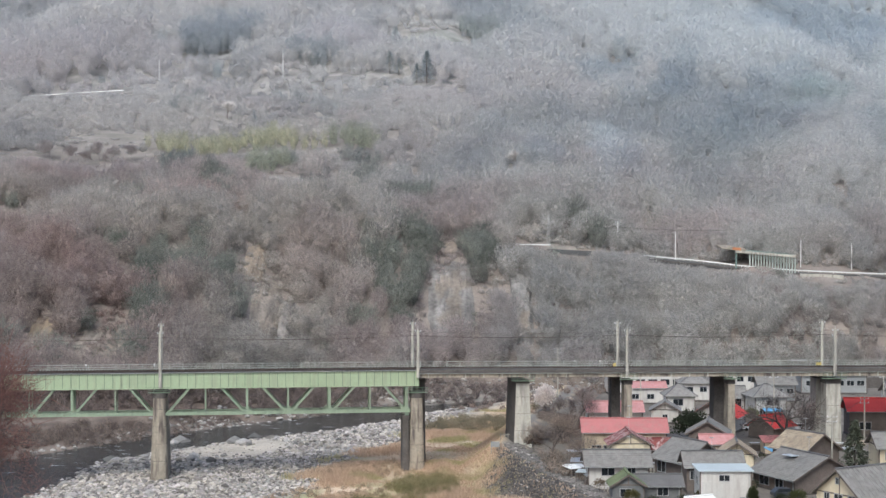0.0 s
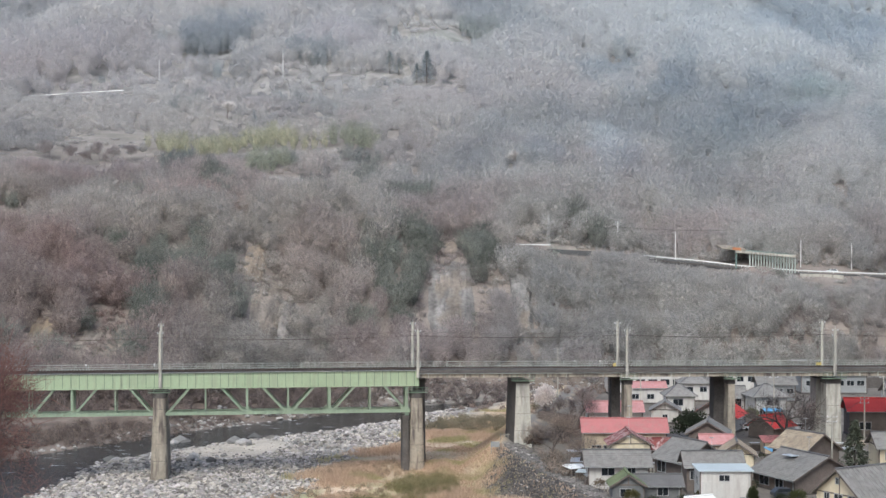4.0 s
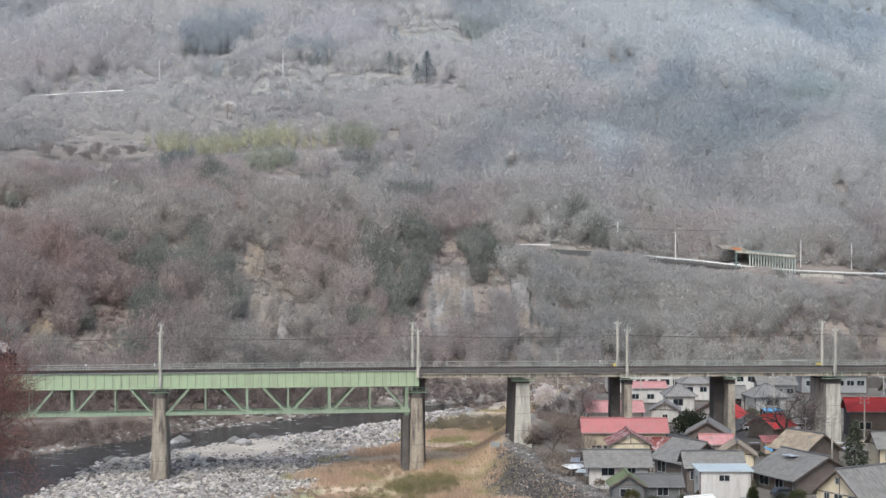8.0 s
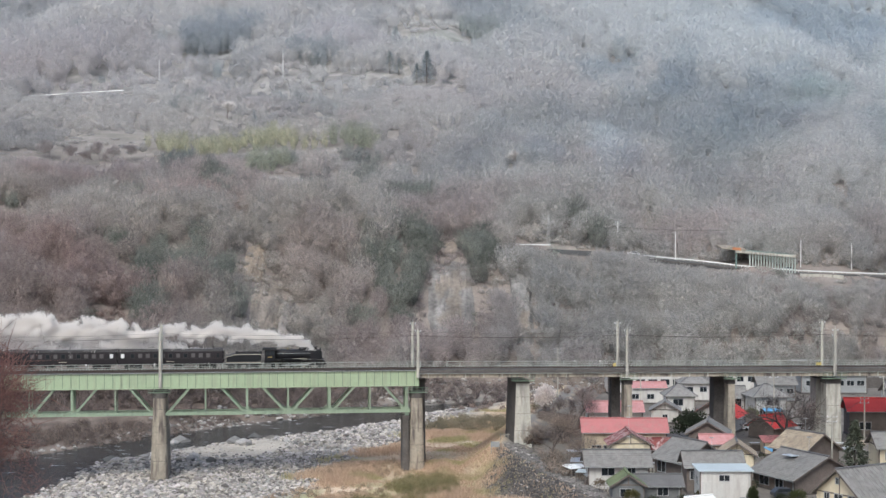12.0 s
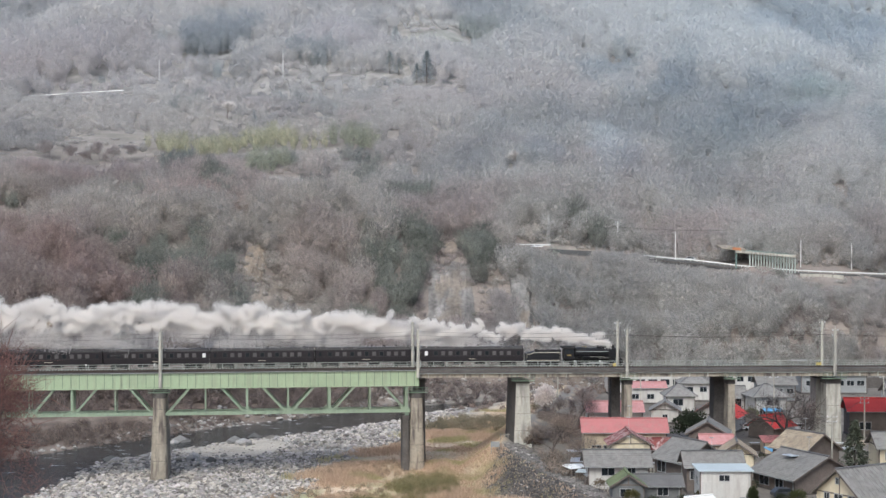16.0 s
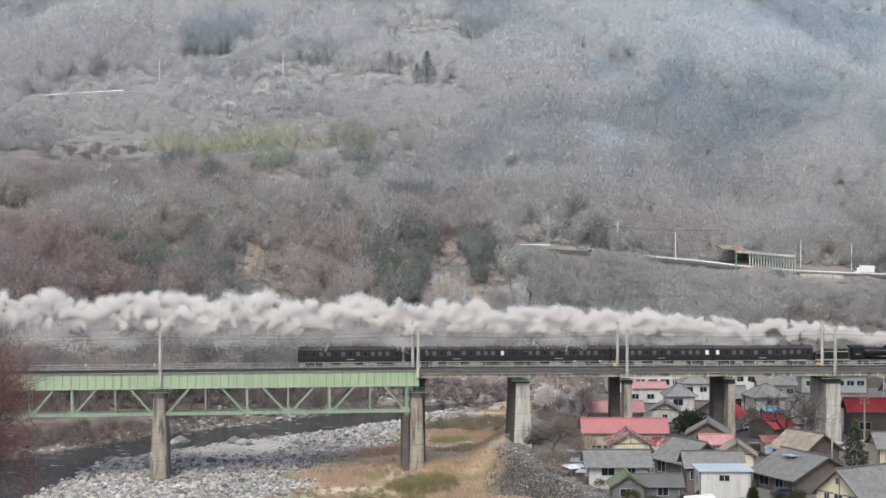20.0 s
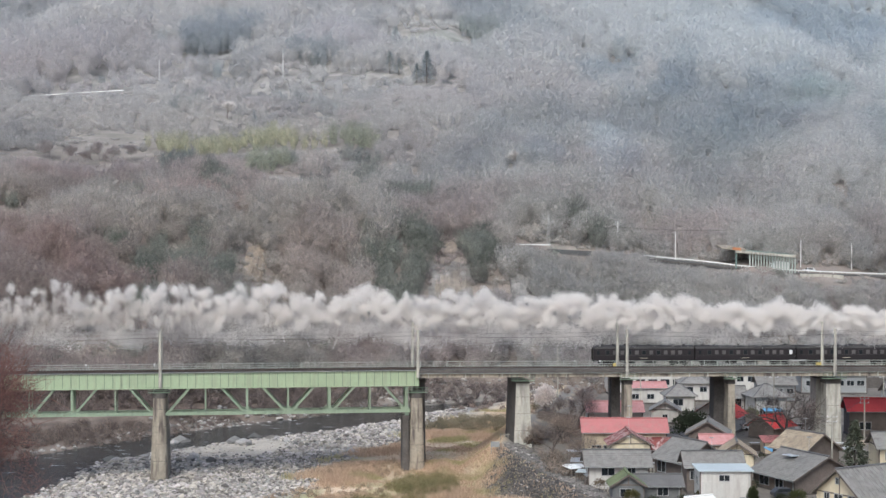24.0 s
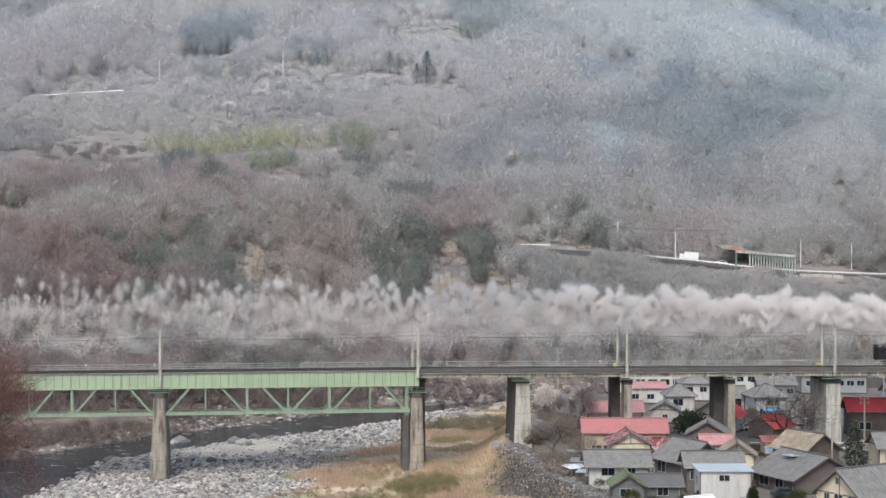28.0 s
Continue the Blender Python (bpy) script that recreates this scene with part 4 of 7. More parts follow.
def far_line():
    """The line behind, which carries the train."""
    b = empty("railway_viaduct", pose(*at(0, TRACK, 19)), "dark steel girder viaduct with a railed walkway", "bridge")
    inv = b.matrix_basis.inverted()

    def add(name, g, mat, parent=b, label=""):
        g.v = [tuple(inv @ Vector(v)) for v in g.v]
        return part(name, g, mat, parent, label)

    spans = [-340, -310, -280, -250, -220, -190, -160, -130, -100, -78, -47, -0.5, 17.3, 36.8, 55.8, 75.5, 95, 115, 145, 175, 205, 235, 265, 295]
    for a, c in zip(spans, spans[1:]):
        add("girder", span_box(Geo(), a + 0.04, c - 0.04, 7.8, 8.1, 18.6, 20.2), DARKSTEEL)
        add("girder", span_box(Geo(), a + 0.04, c - 0.04, 9.9, 10.2, 18.6, 20.2), DARKSTEEL)
        add("deck", span_box(Geo(), a + 0.02, c - 0.02, 6.1, 11.2, 20.2, 20.3), SLEEPER, b, "dark sleepered deck")
    for o in (8.43, 9.5):
        add("rail", span_box(Geo(), -340, 295, o, o + 0.07, RAIL_Z - 0.15, RAIL_Z), RAILSTEEL)


far_line()


def railing():
    b = empty("bridge_railing", pose(*at(0, 6.2, 20.3)), "pale galvanised walkway railing with close posts", "railing")
    inv = b.matrix_basis.inverted()

    def add(name, g, mat):
        g.v = [tuple(inv @ Vector(v)) for v in g.v]
        return part(name, g, mat, b)

    for z, h in ((21.58, 0.08), (21.12, 0.07), (20.78, 0.07)):
        add("rail", span_box(Geo(), -82, 98, 6.2, 6.27, z - h / 2, z + h / 2), HANDRAIL)
    s = -82.0
    while s < 98:
        add("post", span_box(Geo(), s, s + 0.1, 6.2, 6.29, 20.3, 21.58), HANDRAIL)
        s += 2.43
    lower = Geo()
    s = -82.0
    while s < 98:
        span_box(lower, s, s + 0.2, 6.28, 6.34, 20.38, 20.76)
        s += 0.55
    tagged(add("lower_grille", lower, HANDRAIL), kind="stuff")


railing()


def stadium(length, width, n=8):
    """Outline of a wall with rounded ends, along y."""
    pts = []
    for e, sg in ((0.0, -1), (length, 1)):
        for i in range(n + 1):
            a = math.pi * i / n
            pts.append((sg * -math.cos(a) * width / 2, e + sg * math.sin(a) * width / 2 * 0.7))
    return pts


def pier(s, off, length, w0, w1, z0, z1, mat, label, square=False, cap=0.9, skew=0.0, rail=True, bands=True):
    """A tapered pier with a cap; w1 wide at the foot, w0 at the top."""
    p = empty("bridge_pier", on_line(s, off, 0), label, "bridge pier", "bridge piers")
    outline = (lambda w: [(-w / 2, 0), (w / 2, 0), (w / 2, length), (-w / 2, length)]) if square else (lambda w: stadium(length, w))
    rings = []
    for i in range(9):
        t = i / 8
        w = w1 + (w0 - w1) * t
        rings.append([(x + skew * y, y - (1 - t) * 0.25, z0 + (z1 - cap - z0) * t) for x, y in outline(w)])
    part("shaft", Geo().loft(rings), mat, p)
    part("cap", Geo().loft([[(x * 1.0 + skew * y, y, z) for x, y in outline(w0 + 0.3)] for z in (z1 - cap, z1)]), CONC_DARK, p, "dark stained pier cap")
    if bands:
        for zb in np.arange(z0 + 2.2, z1 - 2, 3.1):
            t = (zb - z0) / (z1 - cap - z0)
            w = w1 + (w0 - w1) * t + 0.03
            part("joint", Geo().loft([[(x + skew * y, y - (1 - t) * 0.25 - 0.012, z) for x, y in outline(w)] for z in (zb, zb + 0.05)]), CONC_DARK, p)
    if rail:
        plat = part("platform", Geo().box(-w0 / 2 - 0.9, w0 / 2 + 0.9, -0.9, 0.3, z1 + 0.05, z1 + 0.15), GREEN_DULL, p, "green inspection platform")
        g = Geo()
        for z in (0.55, 1.05):
            g.bar((-w0 / 2 - 0.9, -0.9, z1 + z), (w0 / 2 + 0.9, -0.9, z1 + z), 0.06, 0.06)
        part("handrail", g, GREEN_DULL, plat)
        for x in np.linspace(-w0 / 2 - 0.87, w0 / 2 + 0.87, 5):
            part("baluster", Geo().box(x - 0.03, x + 0.03, -0.93, -0.87, z1 + 0.1, z1 + 1.1), GREEN_DULL, plat)
    return p


pier(-47.0, 0.2, 10.6, 2.1, 3.4, -0.6, 16.9, CONC, "tall round-ended concrete pier standing in the gravel", rail=True)
pier(-0.4, 0.2, 4.0, 2.1, 2.9, 1.6, 16.4, CONC, "tall round-ended concrete pier with brown stains")
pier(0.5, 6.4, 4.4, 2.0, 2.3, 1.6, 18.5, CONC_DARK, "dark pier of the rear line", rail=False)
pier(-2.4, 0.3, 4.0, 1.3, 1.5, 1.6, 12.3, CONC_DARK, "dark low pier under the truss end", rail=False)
wall_pier = pier(19.15, 0.3, 10.5, 2.4, 3.5, 4.0, 18.4, CONC_PALE, "pale concrete wall pier with a dark side", True, 0.4, skew=-0.07)
# side slab in one dark colour: weather stains and the side's shade together
part("stained_side", Geo().loft([[(-(3.5 - 1.1 * t) / 2 - 0.03 - 0.07 * y, y - (1 - t) * 0.25, 4.0 + 14.0 * t) for y in (0.05, 10.4)] + [(-(3.5 - 1.1 * t) / 2 + 0.02 - 0.07 * y, y - (1 - t) * 0.25, 4.0 + 14.0 * t) for y in (10.4, 0.05)] for t in (0.0, 0.5, 1.0)]), CONC_DARK, wall_pier, "side face darkened for stains and shade")
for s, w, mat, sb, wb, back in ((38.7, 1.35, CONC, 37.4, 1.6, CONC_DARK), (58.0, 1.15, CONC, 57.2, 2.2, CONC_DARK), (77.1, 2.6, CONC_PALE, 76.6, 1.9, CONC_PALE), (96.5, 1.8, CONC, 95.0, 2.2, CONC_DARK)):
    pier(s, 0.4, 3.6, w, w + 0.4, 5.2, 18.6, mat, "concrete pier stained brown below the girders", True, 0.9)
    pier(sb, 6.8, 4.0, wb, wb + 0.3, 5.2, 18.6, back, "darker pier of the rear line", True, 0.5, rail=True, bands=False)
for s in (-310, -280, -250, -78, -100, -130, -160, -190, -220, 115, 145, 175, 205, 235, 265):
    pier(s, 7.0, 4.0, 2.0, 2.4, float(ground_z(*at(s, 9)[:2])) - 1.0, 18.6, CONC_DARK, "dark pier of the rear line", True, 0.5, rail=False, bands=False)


def line_pole(s, off, z0, z1, label):
    p = empty("catenary_pole", on_line(s, off, z0), label, "pole", "catenary poles")
    h = z1 - z0
    part("post", Geo().tube((0, 0, 0), (0, 0, h), 0.32, 0.25, 10), CONC_PALE, p)
    part("bracket", Geo().bar((0, 0.1, h - 1.6), (0, 2.4, h - 1.2), 0.08, 0.08).bar((0, 0.1, h - 2.4), (0, 2.0, h - 1.3), 0.06, 0.06), STEEL, p, "steel wire bracket")
    part("crossarm", Geo().bar((-0.6, -0.1, h - 0.35), (0.6, -0.1, h - 0.35), 0.1, 0.1), STEEL, p)
    for x in (-0.5, 0.5):
        part("insulator", Geo().tube((x, -0.1, h - 0.3), (x, -0.1, h - 0.02), 0.07, 0.05, 6), WHITEPAINT, p)
    part("finial", Geo().tube((0, 0, h), (0, 0, h + 0.7), 0.05, 0.03, 6), STEEL, p)
    return p


for s in (-46.8, -0.2, 38.4, 77.2, 115.5):
    line_pole(s, -0.35, 19.2 if s > -1 else 17.8, 28.0, "pale concrete catenary pole bolted to the near girder")
for s in (-85.0, -47.0, -0.7, 37.7, 76.8, 115.0):
    line_pole(s, 6.75, 20.3, 29.0, "pale concrete catenary pole beside the track")


def wire(name, pts, r, label):
    """A sagging wire through its supports."""
    g = Geo()
    for a, b in zip(pts, pts[1:]):
        a, b = Vector(a), Vector(b)
        sag = (b - a).length * 0.012
        prev = a
        for i in range(1, 11):
            t = i / 10
            q = a.lerp(b, t) - Vector((0, 0, 4 * sag * t * (1 - t)))
            g.tube(prev, q, r, r, 4, False)
            prev = q
    tagged(part(name, g, RAILSTEEL), label, "cable")


wire("overhead_wire", [at(s, 8.9, 26.3) for s in (-130, -85, -46, -0.7, 37.7, 76.8, 115)], 0.03, "thin dark overhead wire")
wire("overhead_wire", [at(s, 2.1, 26.8) for s in (-130, -88, -46.8, -0.2, 38.4, 77.2, 115.5)], 0.03, "thin dark overhead wire")
wire("feeder_wire", [at(s, -0.45, 27.7) for s in (-130, -88, -46.8, -0.2, 38.4, 77.2, 115.5)], 0.02, "thin dark feeder wire")


def deck_fittings():
    """Small things along the walkway."""
    for s, w, h, mat, name, label in ((72.0, 3.0, 0.28, STEEL, "equipment_box", "long grey equipment box on the walkway"), (37.0, 0.5, 0.6, YELLOW, "marker_box", "small yellow box beside a pole"),
                                      (75.9, 0.9, 0.5, YELLOW, "marker_box", "small yellow box beside a pole"), (-60.5, 0.25, 0.3, WHITEPAINT, "marker_lamp", "small white lamp on the railing"),
                                      (-48.2, 0.2, 0.5, WHITEPAINT, "marker_lamp", "small white lamp on the railing"), (34.3, 0.25, 0.25, WHITEPAINT, "marker_lamp", "small white lamp on the railing"),
                                      (29.5, 0.22, 0.22, WHITEPAINT, "marker_lamp", "small white lamp on the railing")):
        b = empty(name, on_line(s, 6.0, 20.3), label, name.replace("_", " "))
        top = 21.75 - 20.3 if name != "marker_box" else 0.9
        part("body", Geo().box(-w / 2, w / 2, -0.16, 0.16, top - h, top), mat, b)
        part("stand", Geo().box(-0.05, 0.05, -0.05, 0.05, 0, top - h), STEEL, b)


YELLOW = surface("yellow_paint", (0.62, 0.50, 0.18), 0.6)
deck_fittings()


# ---- village ----
CREAM = surface("cream_render", (0.66, 0.58, 0.42), 0.9, 0, 0.12, 4, 0.5, 0.1, dirt=(0.52, 0.45, 0.33))
WHITEWALL = surface("white_render", (0.54, 0.525, 0.49), 0.9, 0, 0.1, 4, 0.5, 0.1, dirt=(0.44, 0.41, 0.38))
GREYWALL = surface("grey_siding", (0.28, 0.29, 0.29), 0.8, 0, 0.15, 4, 0.5, 0.1)
BROWNWALL = surface("brown_boards", (0.15, 0.125, 0.11), 0.9, 0, 0.3, 5, 0.6, 0.3)
TANWALL = surface("tan_render", (0.48, 0.40, 0.29), 0.9, 0, 0.15, 4, 0.5, 0.1, dirt=(0.36, 0.30, 0.22))
TILE = surface("grey_roof_tile", (0.21, 0.20, 0.187), 0.7, 0, 0.35, 7, 0.9, 0.3, dirt=(0.245, 0.238, 0.225))
TILE_DARK = surface("dark_roof_tile", (0.14, 0.138, 0.137), 0.6, 0, 0.25, 5, 0.5, 0.3)
TILE_GREEN = surface("mossy_green_roof", (0.16, 0.185, 0.10), 0.8, 0, 0.3, 5, 0.5, 0.2)
TILE_BROWN = surface("tan_shingle_roof", (0.36, 0.30, 0.22), 0.9, 0, 0.3, 5, 0.5, 0.3, dirt=(0.25, 0.2, 0.16))
REDROOF = surface("red_sheet_roof", (0.42, 0.165, 0.16), 0.5, 0, 0.15, 4, 0.5, 0.1, dirt=(0.38, 0.19, 0.175))
REDBRIGHT = surface("bright_red_roof", (0.58, 0.07, 0.065), 0.5, 0, 0.12, 4, 0.5, 0.1)
PINKROOF = surface("faded_pink_sheet", (0.46, 0.25, 0.245), 0.6, 0, 0.2, 4, 0.5, 0.1, dirt=(0.42, 0.2, 0.19))
MAROON = surface("rusty_maroon_sheet", (0.20, 0.06, 0.055), 0.7, 0, 0.4, 3, 0.6, 0.1, dirt=(0.5, 0.42, 0.40))
BLUEROOF = surface("pale_blue_sheet", (0.47, 0.52, 0.535), 0.5, 0, 0.1, 4, 0.5, 0.1)
SILVER = surface("bare_metal_sheet", (0.58, 0.60, 0.62), 0.4, 0.5, 0.1, 4, 0.5, 0.05)
WINDOWFRAME = surface("window_frame", (0.42, 0.42, 0.42), 0.5, 0.2, 0.05, 6, 1, 0)
TARP = surface("blue_tarpaulin", (0.12, 0.32, 0.55), 0.6, 0, 0.2, 4, 0.7, 0.2)
CARWHITE = surface("white_car_paint", (0.75, 0.76, 0.77), 0.3, 0, 0.03, 6, 1, 0)
CARDARK = surface("dark_car_paint", (0.06, 0.065, 0.075), 0.3, 0.2, 0.05, 6, 1, 0)
CARSILVER = surface("silver_car_paint", (0.45, 0.46, 0.48), 0.3, 0.5, 0.03, 6, 1, 0)
RUBBER = surface("rubber", (0.02, 0.02, 0.02), 0.9, 0, 0.1, 6, 1, 0)


def glass(name, colour):
    m = bpy.data.materials.new(name)
    m.use_nodes = True
    b = m.node_tree.nodes["Principled BSDF"]
    b.inputs["Base Color"].default_value = (*colour, 1)
    b.inputs["Roughness"].default_value = 0.08
    b.inputs["IOR"].default_value = 1.5
    return m


PANE = glass("dark_window_glass", (0.02, 0.024, 0.028))


def opening(house, side, u, z, w, h, hw, hd, kind="window"):
    """A window or door on a wall: side 0 front, 1 right, 2 back, 3 left; u along it."""
    m = {0: pose(u, -hd, z), 1: pose(hw, u, z, 0, 0, 90), 2: pose(u, hd, z, 0, 0, 180), 3: pose(-hw, u, z, 0, 0, -90)}[side]
    g = Geo()
    for a in ((-w / 2 - 0.06, -w / 2 + 0.03, 0, h), (w / 2 - 0.03, w / 2 + 0.06, 0, h), (-0.035, 0.035, 0.03, h - 0.03), (-w / 2 - 0.06, w / 2 + 0.06, h, h + 0.08), (-w / 2 - 0.1, w / 2 + 0.1, -0.08, 0)):
        g.box(a[0], a[1], -0.09, 0.02, a[2], a[3])
    fr = part("window_frame" if kind == "window" else "door_frame", g, WINDOWFRAME, house)
    fr.matrix_basis = m
    if kind == "window":
        for x0, x1 in ((-w / 2 + 0.03, -0.035), (0.035, w / 2 - 0.03)):
            part("pane", Geo().box(x0, x1, -0.045, -0.02, 0, h), PANE, fr, "dark glass pane")
    else:
        part("door_leaf", Geo().box(-w / 2 + 0.03, w / 2 - 0.03, -0.05, -0.02, 0, h), BROWNWALL, fr, "dark door leaf")
    return fr


def roof_slab(g, pts, thick):
    """A sloping slab from four corners, thickness straight down."""
    low = [(x, y, z - thick) for x, y, z in pts]
    return g.loft([low, list(pts)])


def house(x, y, rot, w, d, wall_h, rise, wall, roof, label, over=0.6, style="gable", seams=0.0, holes=(), z=6.0, attic=None, name="house", half=0.0):
    """A house: w along its ridge, d across it; walls, gables, roof with eaves, ridge and openings."""
    hs = empty(name, pose(x, y, z, 0, 0, rot), label, "house" if name == "house" else name.replace("_", " "), "village houses")
    hw, hd = w / 2, d / 2
    g = Geo()
    if style == "gable":
        out = [(-hd, 0), (hd, 0), (hd, wall_h), (half, wall_h + rise - 0.12), (-hd, wall_h)]
    elif style == "shed":
        out = [(-hd, 0), (hd, 0), (hd, wall_h + rise - 0.12), (-hd, wall_h)]
    else:
        out = [(-hd, 0), (hd, 0), (hd, wall_h), (-hd, wall_h)]
    g.loft([[(sx, yy, zz) for yy, zz in out] for sx in (-hw, hw)])
    part("wall", g, wall, hs)
    zt = wall_h + rise
    if style == "gable":
        for sy in (-1, 1):
            run = hd + half if sy < 0 else hd - half
            drop = rise * over / run
            a = [(-hw - over, sy * (hd + over), wall_h - drop), (hw + over, sy * (hd + over), wall_h - drop), (hw + over, half, zt), (-hw - over, half, zt)]
            r = part("roof", roof_slab(Geo(), a, 0.16), roof, hs)
            if seams:
                sg = np.arange(-hw - over, hw + over, seams)
                for sx in sg:
                    part("seam", Geo().bar((sx, sy * (hd + over), wall_h - drop + 0.02), (sx, half, zt + 0.02), 0.07, 0.07), roof, r)
            else:
                n = max(3, int(run / 0.32))
                for k in range(n):
                    t = k / n
                    yy, zz = sy * (hd + over) + (half - sy * (hd + over)) * t, wall_h - drop + (zt - wall_h + drop) * t
                    part("tile_course", Geo().bar((-hw - over, yy, zz + 0.02), (hw + over, yy, zz + 0.02), 0.06, 0.04), roof, r)
            for ex in (-1, 1):
                part("bargeboard", Geo().bar((ex * (hw + over + 0.03), sy * (hd + over), wall_h - drop - 0.12), (ex * (hw + over + 0.03), half, zt - 0.12), 0.05, 0.24), BROWNWALL, hs)
        part("ridge", Geo().box(-hw - over, hw + over, half - 0.16, half + 0.16, zt - 0.04, zt + 0.2), TILE_DARK if roof in (TILE, TILE_DARK, TILE_BROWN) else roof, hs)
        part("gutter", Geo().box(-hw - over, hw + over, -hd - over - 0.1, -hd - over, wall_h - rise * over / (hd + half) - 0.16, wall_h - rise * over / (hd + half) - 0.05), STEEL, hs)
    elif style == "shed":
        k = rise / d * over
        a = [(-hw - over, -hd - over, wall_h - k), (hw + over, -hd - over, wall_h - k), (hw + over, hd + over, zt + k), (-hw - over, hd + over, zt + k)]
        r = part("roof", roof_slab(Geo(), a, 0.14), roof, hs)
        for sx in np.arange(-hw - over, hw + over, seams or 0.5):
            part("seam", Geo().bar((sx, -hd - over, wall_h - k + 0.02), (sx, hd + over, zt + k + 0.02), 0.06, 0.06), roof, r)
    elif style == "hip":
        e = [(-hw - over, -hd - over, wall_h - 0.2), (hw + over, -hd - over, wall_h - 0.2), (hw + over, hd + over, wall_h - 0.2), (-hw - over, hd + over, wall_h - 0.2)]
        q = max(0.3, hw - hd * 0.9)
        p = [(-q, 0, zt), (q, 0, zt)]
        for name_, pts in (("roof", (e[0], e[1], p[1], p[0])), ("roof", (e[2], e[3], p[0], p[1])), ("roof", (e[1], e[2], p[1])), ("roof", (e[3], e[0], p[0]))):
            part(name_, roof_slab(Geo(), pts, 0.15), roof, hs)
        part("ridge", Geo().box(-q, q, -0.14, 0.14, zt - 0.04, zt + 0.18), TILE_DARK, hs)
        for c, pp in ((e[0], p[0]), (e[1], p[1]), (e[2], p[1]), (e[3], p[0])):
            part("hip_ridge", Geo().bar(c, pp, 0.2, 0.16), TILE_DARK, hs)
    elif style == "flat":
        part("roof", Geo().box(-hw - over, hw + over, -hd - over, hd + over, wall_h, wall_h + 0.3), roof, hs)
    # plinth, corner boards and downpipe
    part("plinth", Geo().box(-hw - 0.05, hw + 0.05, -hd - 0.05, hd + 0.05, -0.1, 0.45), CONC_DARK, hs, "dark concrete plinth")
    for cx in (-hw, hw):
        part("corner_board", Geo().box(cx - 0.09, cx + 0.09, -hd - 0.04, -hd + 0.1, 0.46, wall_h - 0.15), BROWNWALL, hs)
    part("downpipe", Geo().tube((hw - 0.3, -hd - 0.09, 0.3), (hw - 0.3, -hd - 0.09, wall_h - 0.1), 0.05, 0.05, 6), STEEL, hs)
    if style == "gable" and wall is not BROWNWALL:
        for ex in (-1, 1):
            part("tie_beam", Geo().box(ex * hw - 0.05, ex * hw + 0.05, -hd, hd, wall_h - 0.2, wall_h - 0.02), BROWNWALL, hs, "dark timber tie beam")
            part("king_post", Geo().box(ex * hw - 0.05, ex * hw + 0.05, half - 0.08, half + 0.08, wall_h - 0.02, wall_h + rise - 0.3), BROWNWALL, hs)
    for h in holes:
        opening(hs, *h[:5], hw, hd, h[5] if len(h) > 5 else "window")
    return hs


def W(side, u, z, w=1.6, h=1.1):
    return (side, u, z, w, h)


def D(side, u, w=0.9):
    return (side, u, 0.0, w, 2.0, "door")


# near rows
SLATEWALL = surface("dark_grey_boards", (0.15, 0.155, 0.155), 0.85, 0, 0.25, 3, 0.5, 0.15)
house(27, 246, 0, 9.2, 6.0, 4.4, 1.7, WHITEWALL, TILE, "white two-storey house with a grey tiled roof", 0.7,
      holes=(W(0, -1.6, 2.6, 2.0, 1.4), W(0, 2.0, 2.6, 1.2, 1.2), D(0, 3.4), W(3, 0, 2.6)), z=5.9)
house(27.0, 232.5, 90, 5.0, 4.6, 3.2, 1.5, SLATEWALL, TILE_GREEN, "grey shed with a mossy green gable roof", 0.45, holes=(W(3, 0.4, 1.4),), name="shed")
house(32.0, 235.5, 0, 6.4, 4.0, 2.7, 1.1, SLATEWALL, TILE_DARK, "low dark timber outbuilding with a tiled roof", 0.5, holes=(W(0, 0.5, 1.0),), name="shed")
house(31.5, 268.5, 90, 7.0, 6.6, 4.5, 1.8, CREAM, MAROON, "cream gabled house with a brown roof edge", 0.55,
      holes=(W(3, -0.4, 2.2, 2.0, 1.0), W(3, 2.5, 1.5, 1.2, 1.6), W(0, 0, 2.4)))
house(32.0, 280.0, -1, 14.4, 6.0, 5.1, 1.8, TANWALL, REDROOF, "long house under a red sheet-metal roof", 0.5, seams=0.9,
      holes=(W(0, -5, 1.4), W(0, -3, 1.4), W(0, 4, 1.4)))
house(36.8, 271.5, 0, 4.2, 3.4, 3.0, 1.5, BROWNWALL, MAROON, "rusty maroon sheet shed with pale patches", 0.3, seams=0.6, name="shed")
house(40.2, 257, -62, 7.6, 8.4, 3.6, 2.6, BROWNWALL, TILE, "dark timber house with a broad grey tiled roof", 0.8, holes=(W(0, -2, 1.0, 2.2, 1.7), W(3, 0.5, 1.0, 1.6, 1.6)))
house(41.5, 244, 0, 8.4, 5.6, 4.4, 1.7, BROWNWALL, TILE, "house with a weathered grey tiled roof", 0.6, holes=(W(0, -3.3, 2.2, 0.9, 1.2),))
house(40.6, 229.5, 0, 7.3, 5.4, 5.9, 0.15, WHITEWALL, BLUEROOF, "white two-storey house with a pale blue sheet roof", 0.35, "shed", 0.42,
      holes=(W(0, -0.2, 4.4, 1.5, 0.8), W(0, -2.6, 1.0, 0.8, 0.9), W(3, 0, 3.6), D(0, 2.4)), z=5.8)
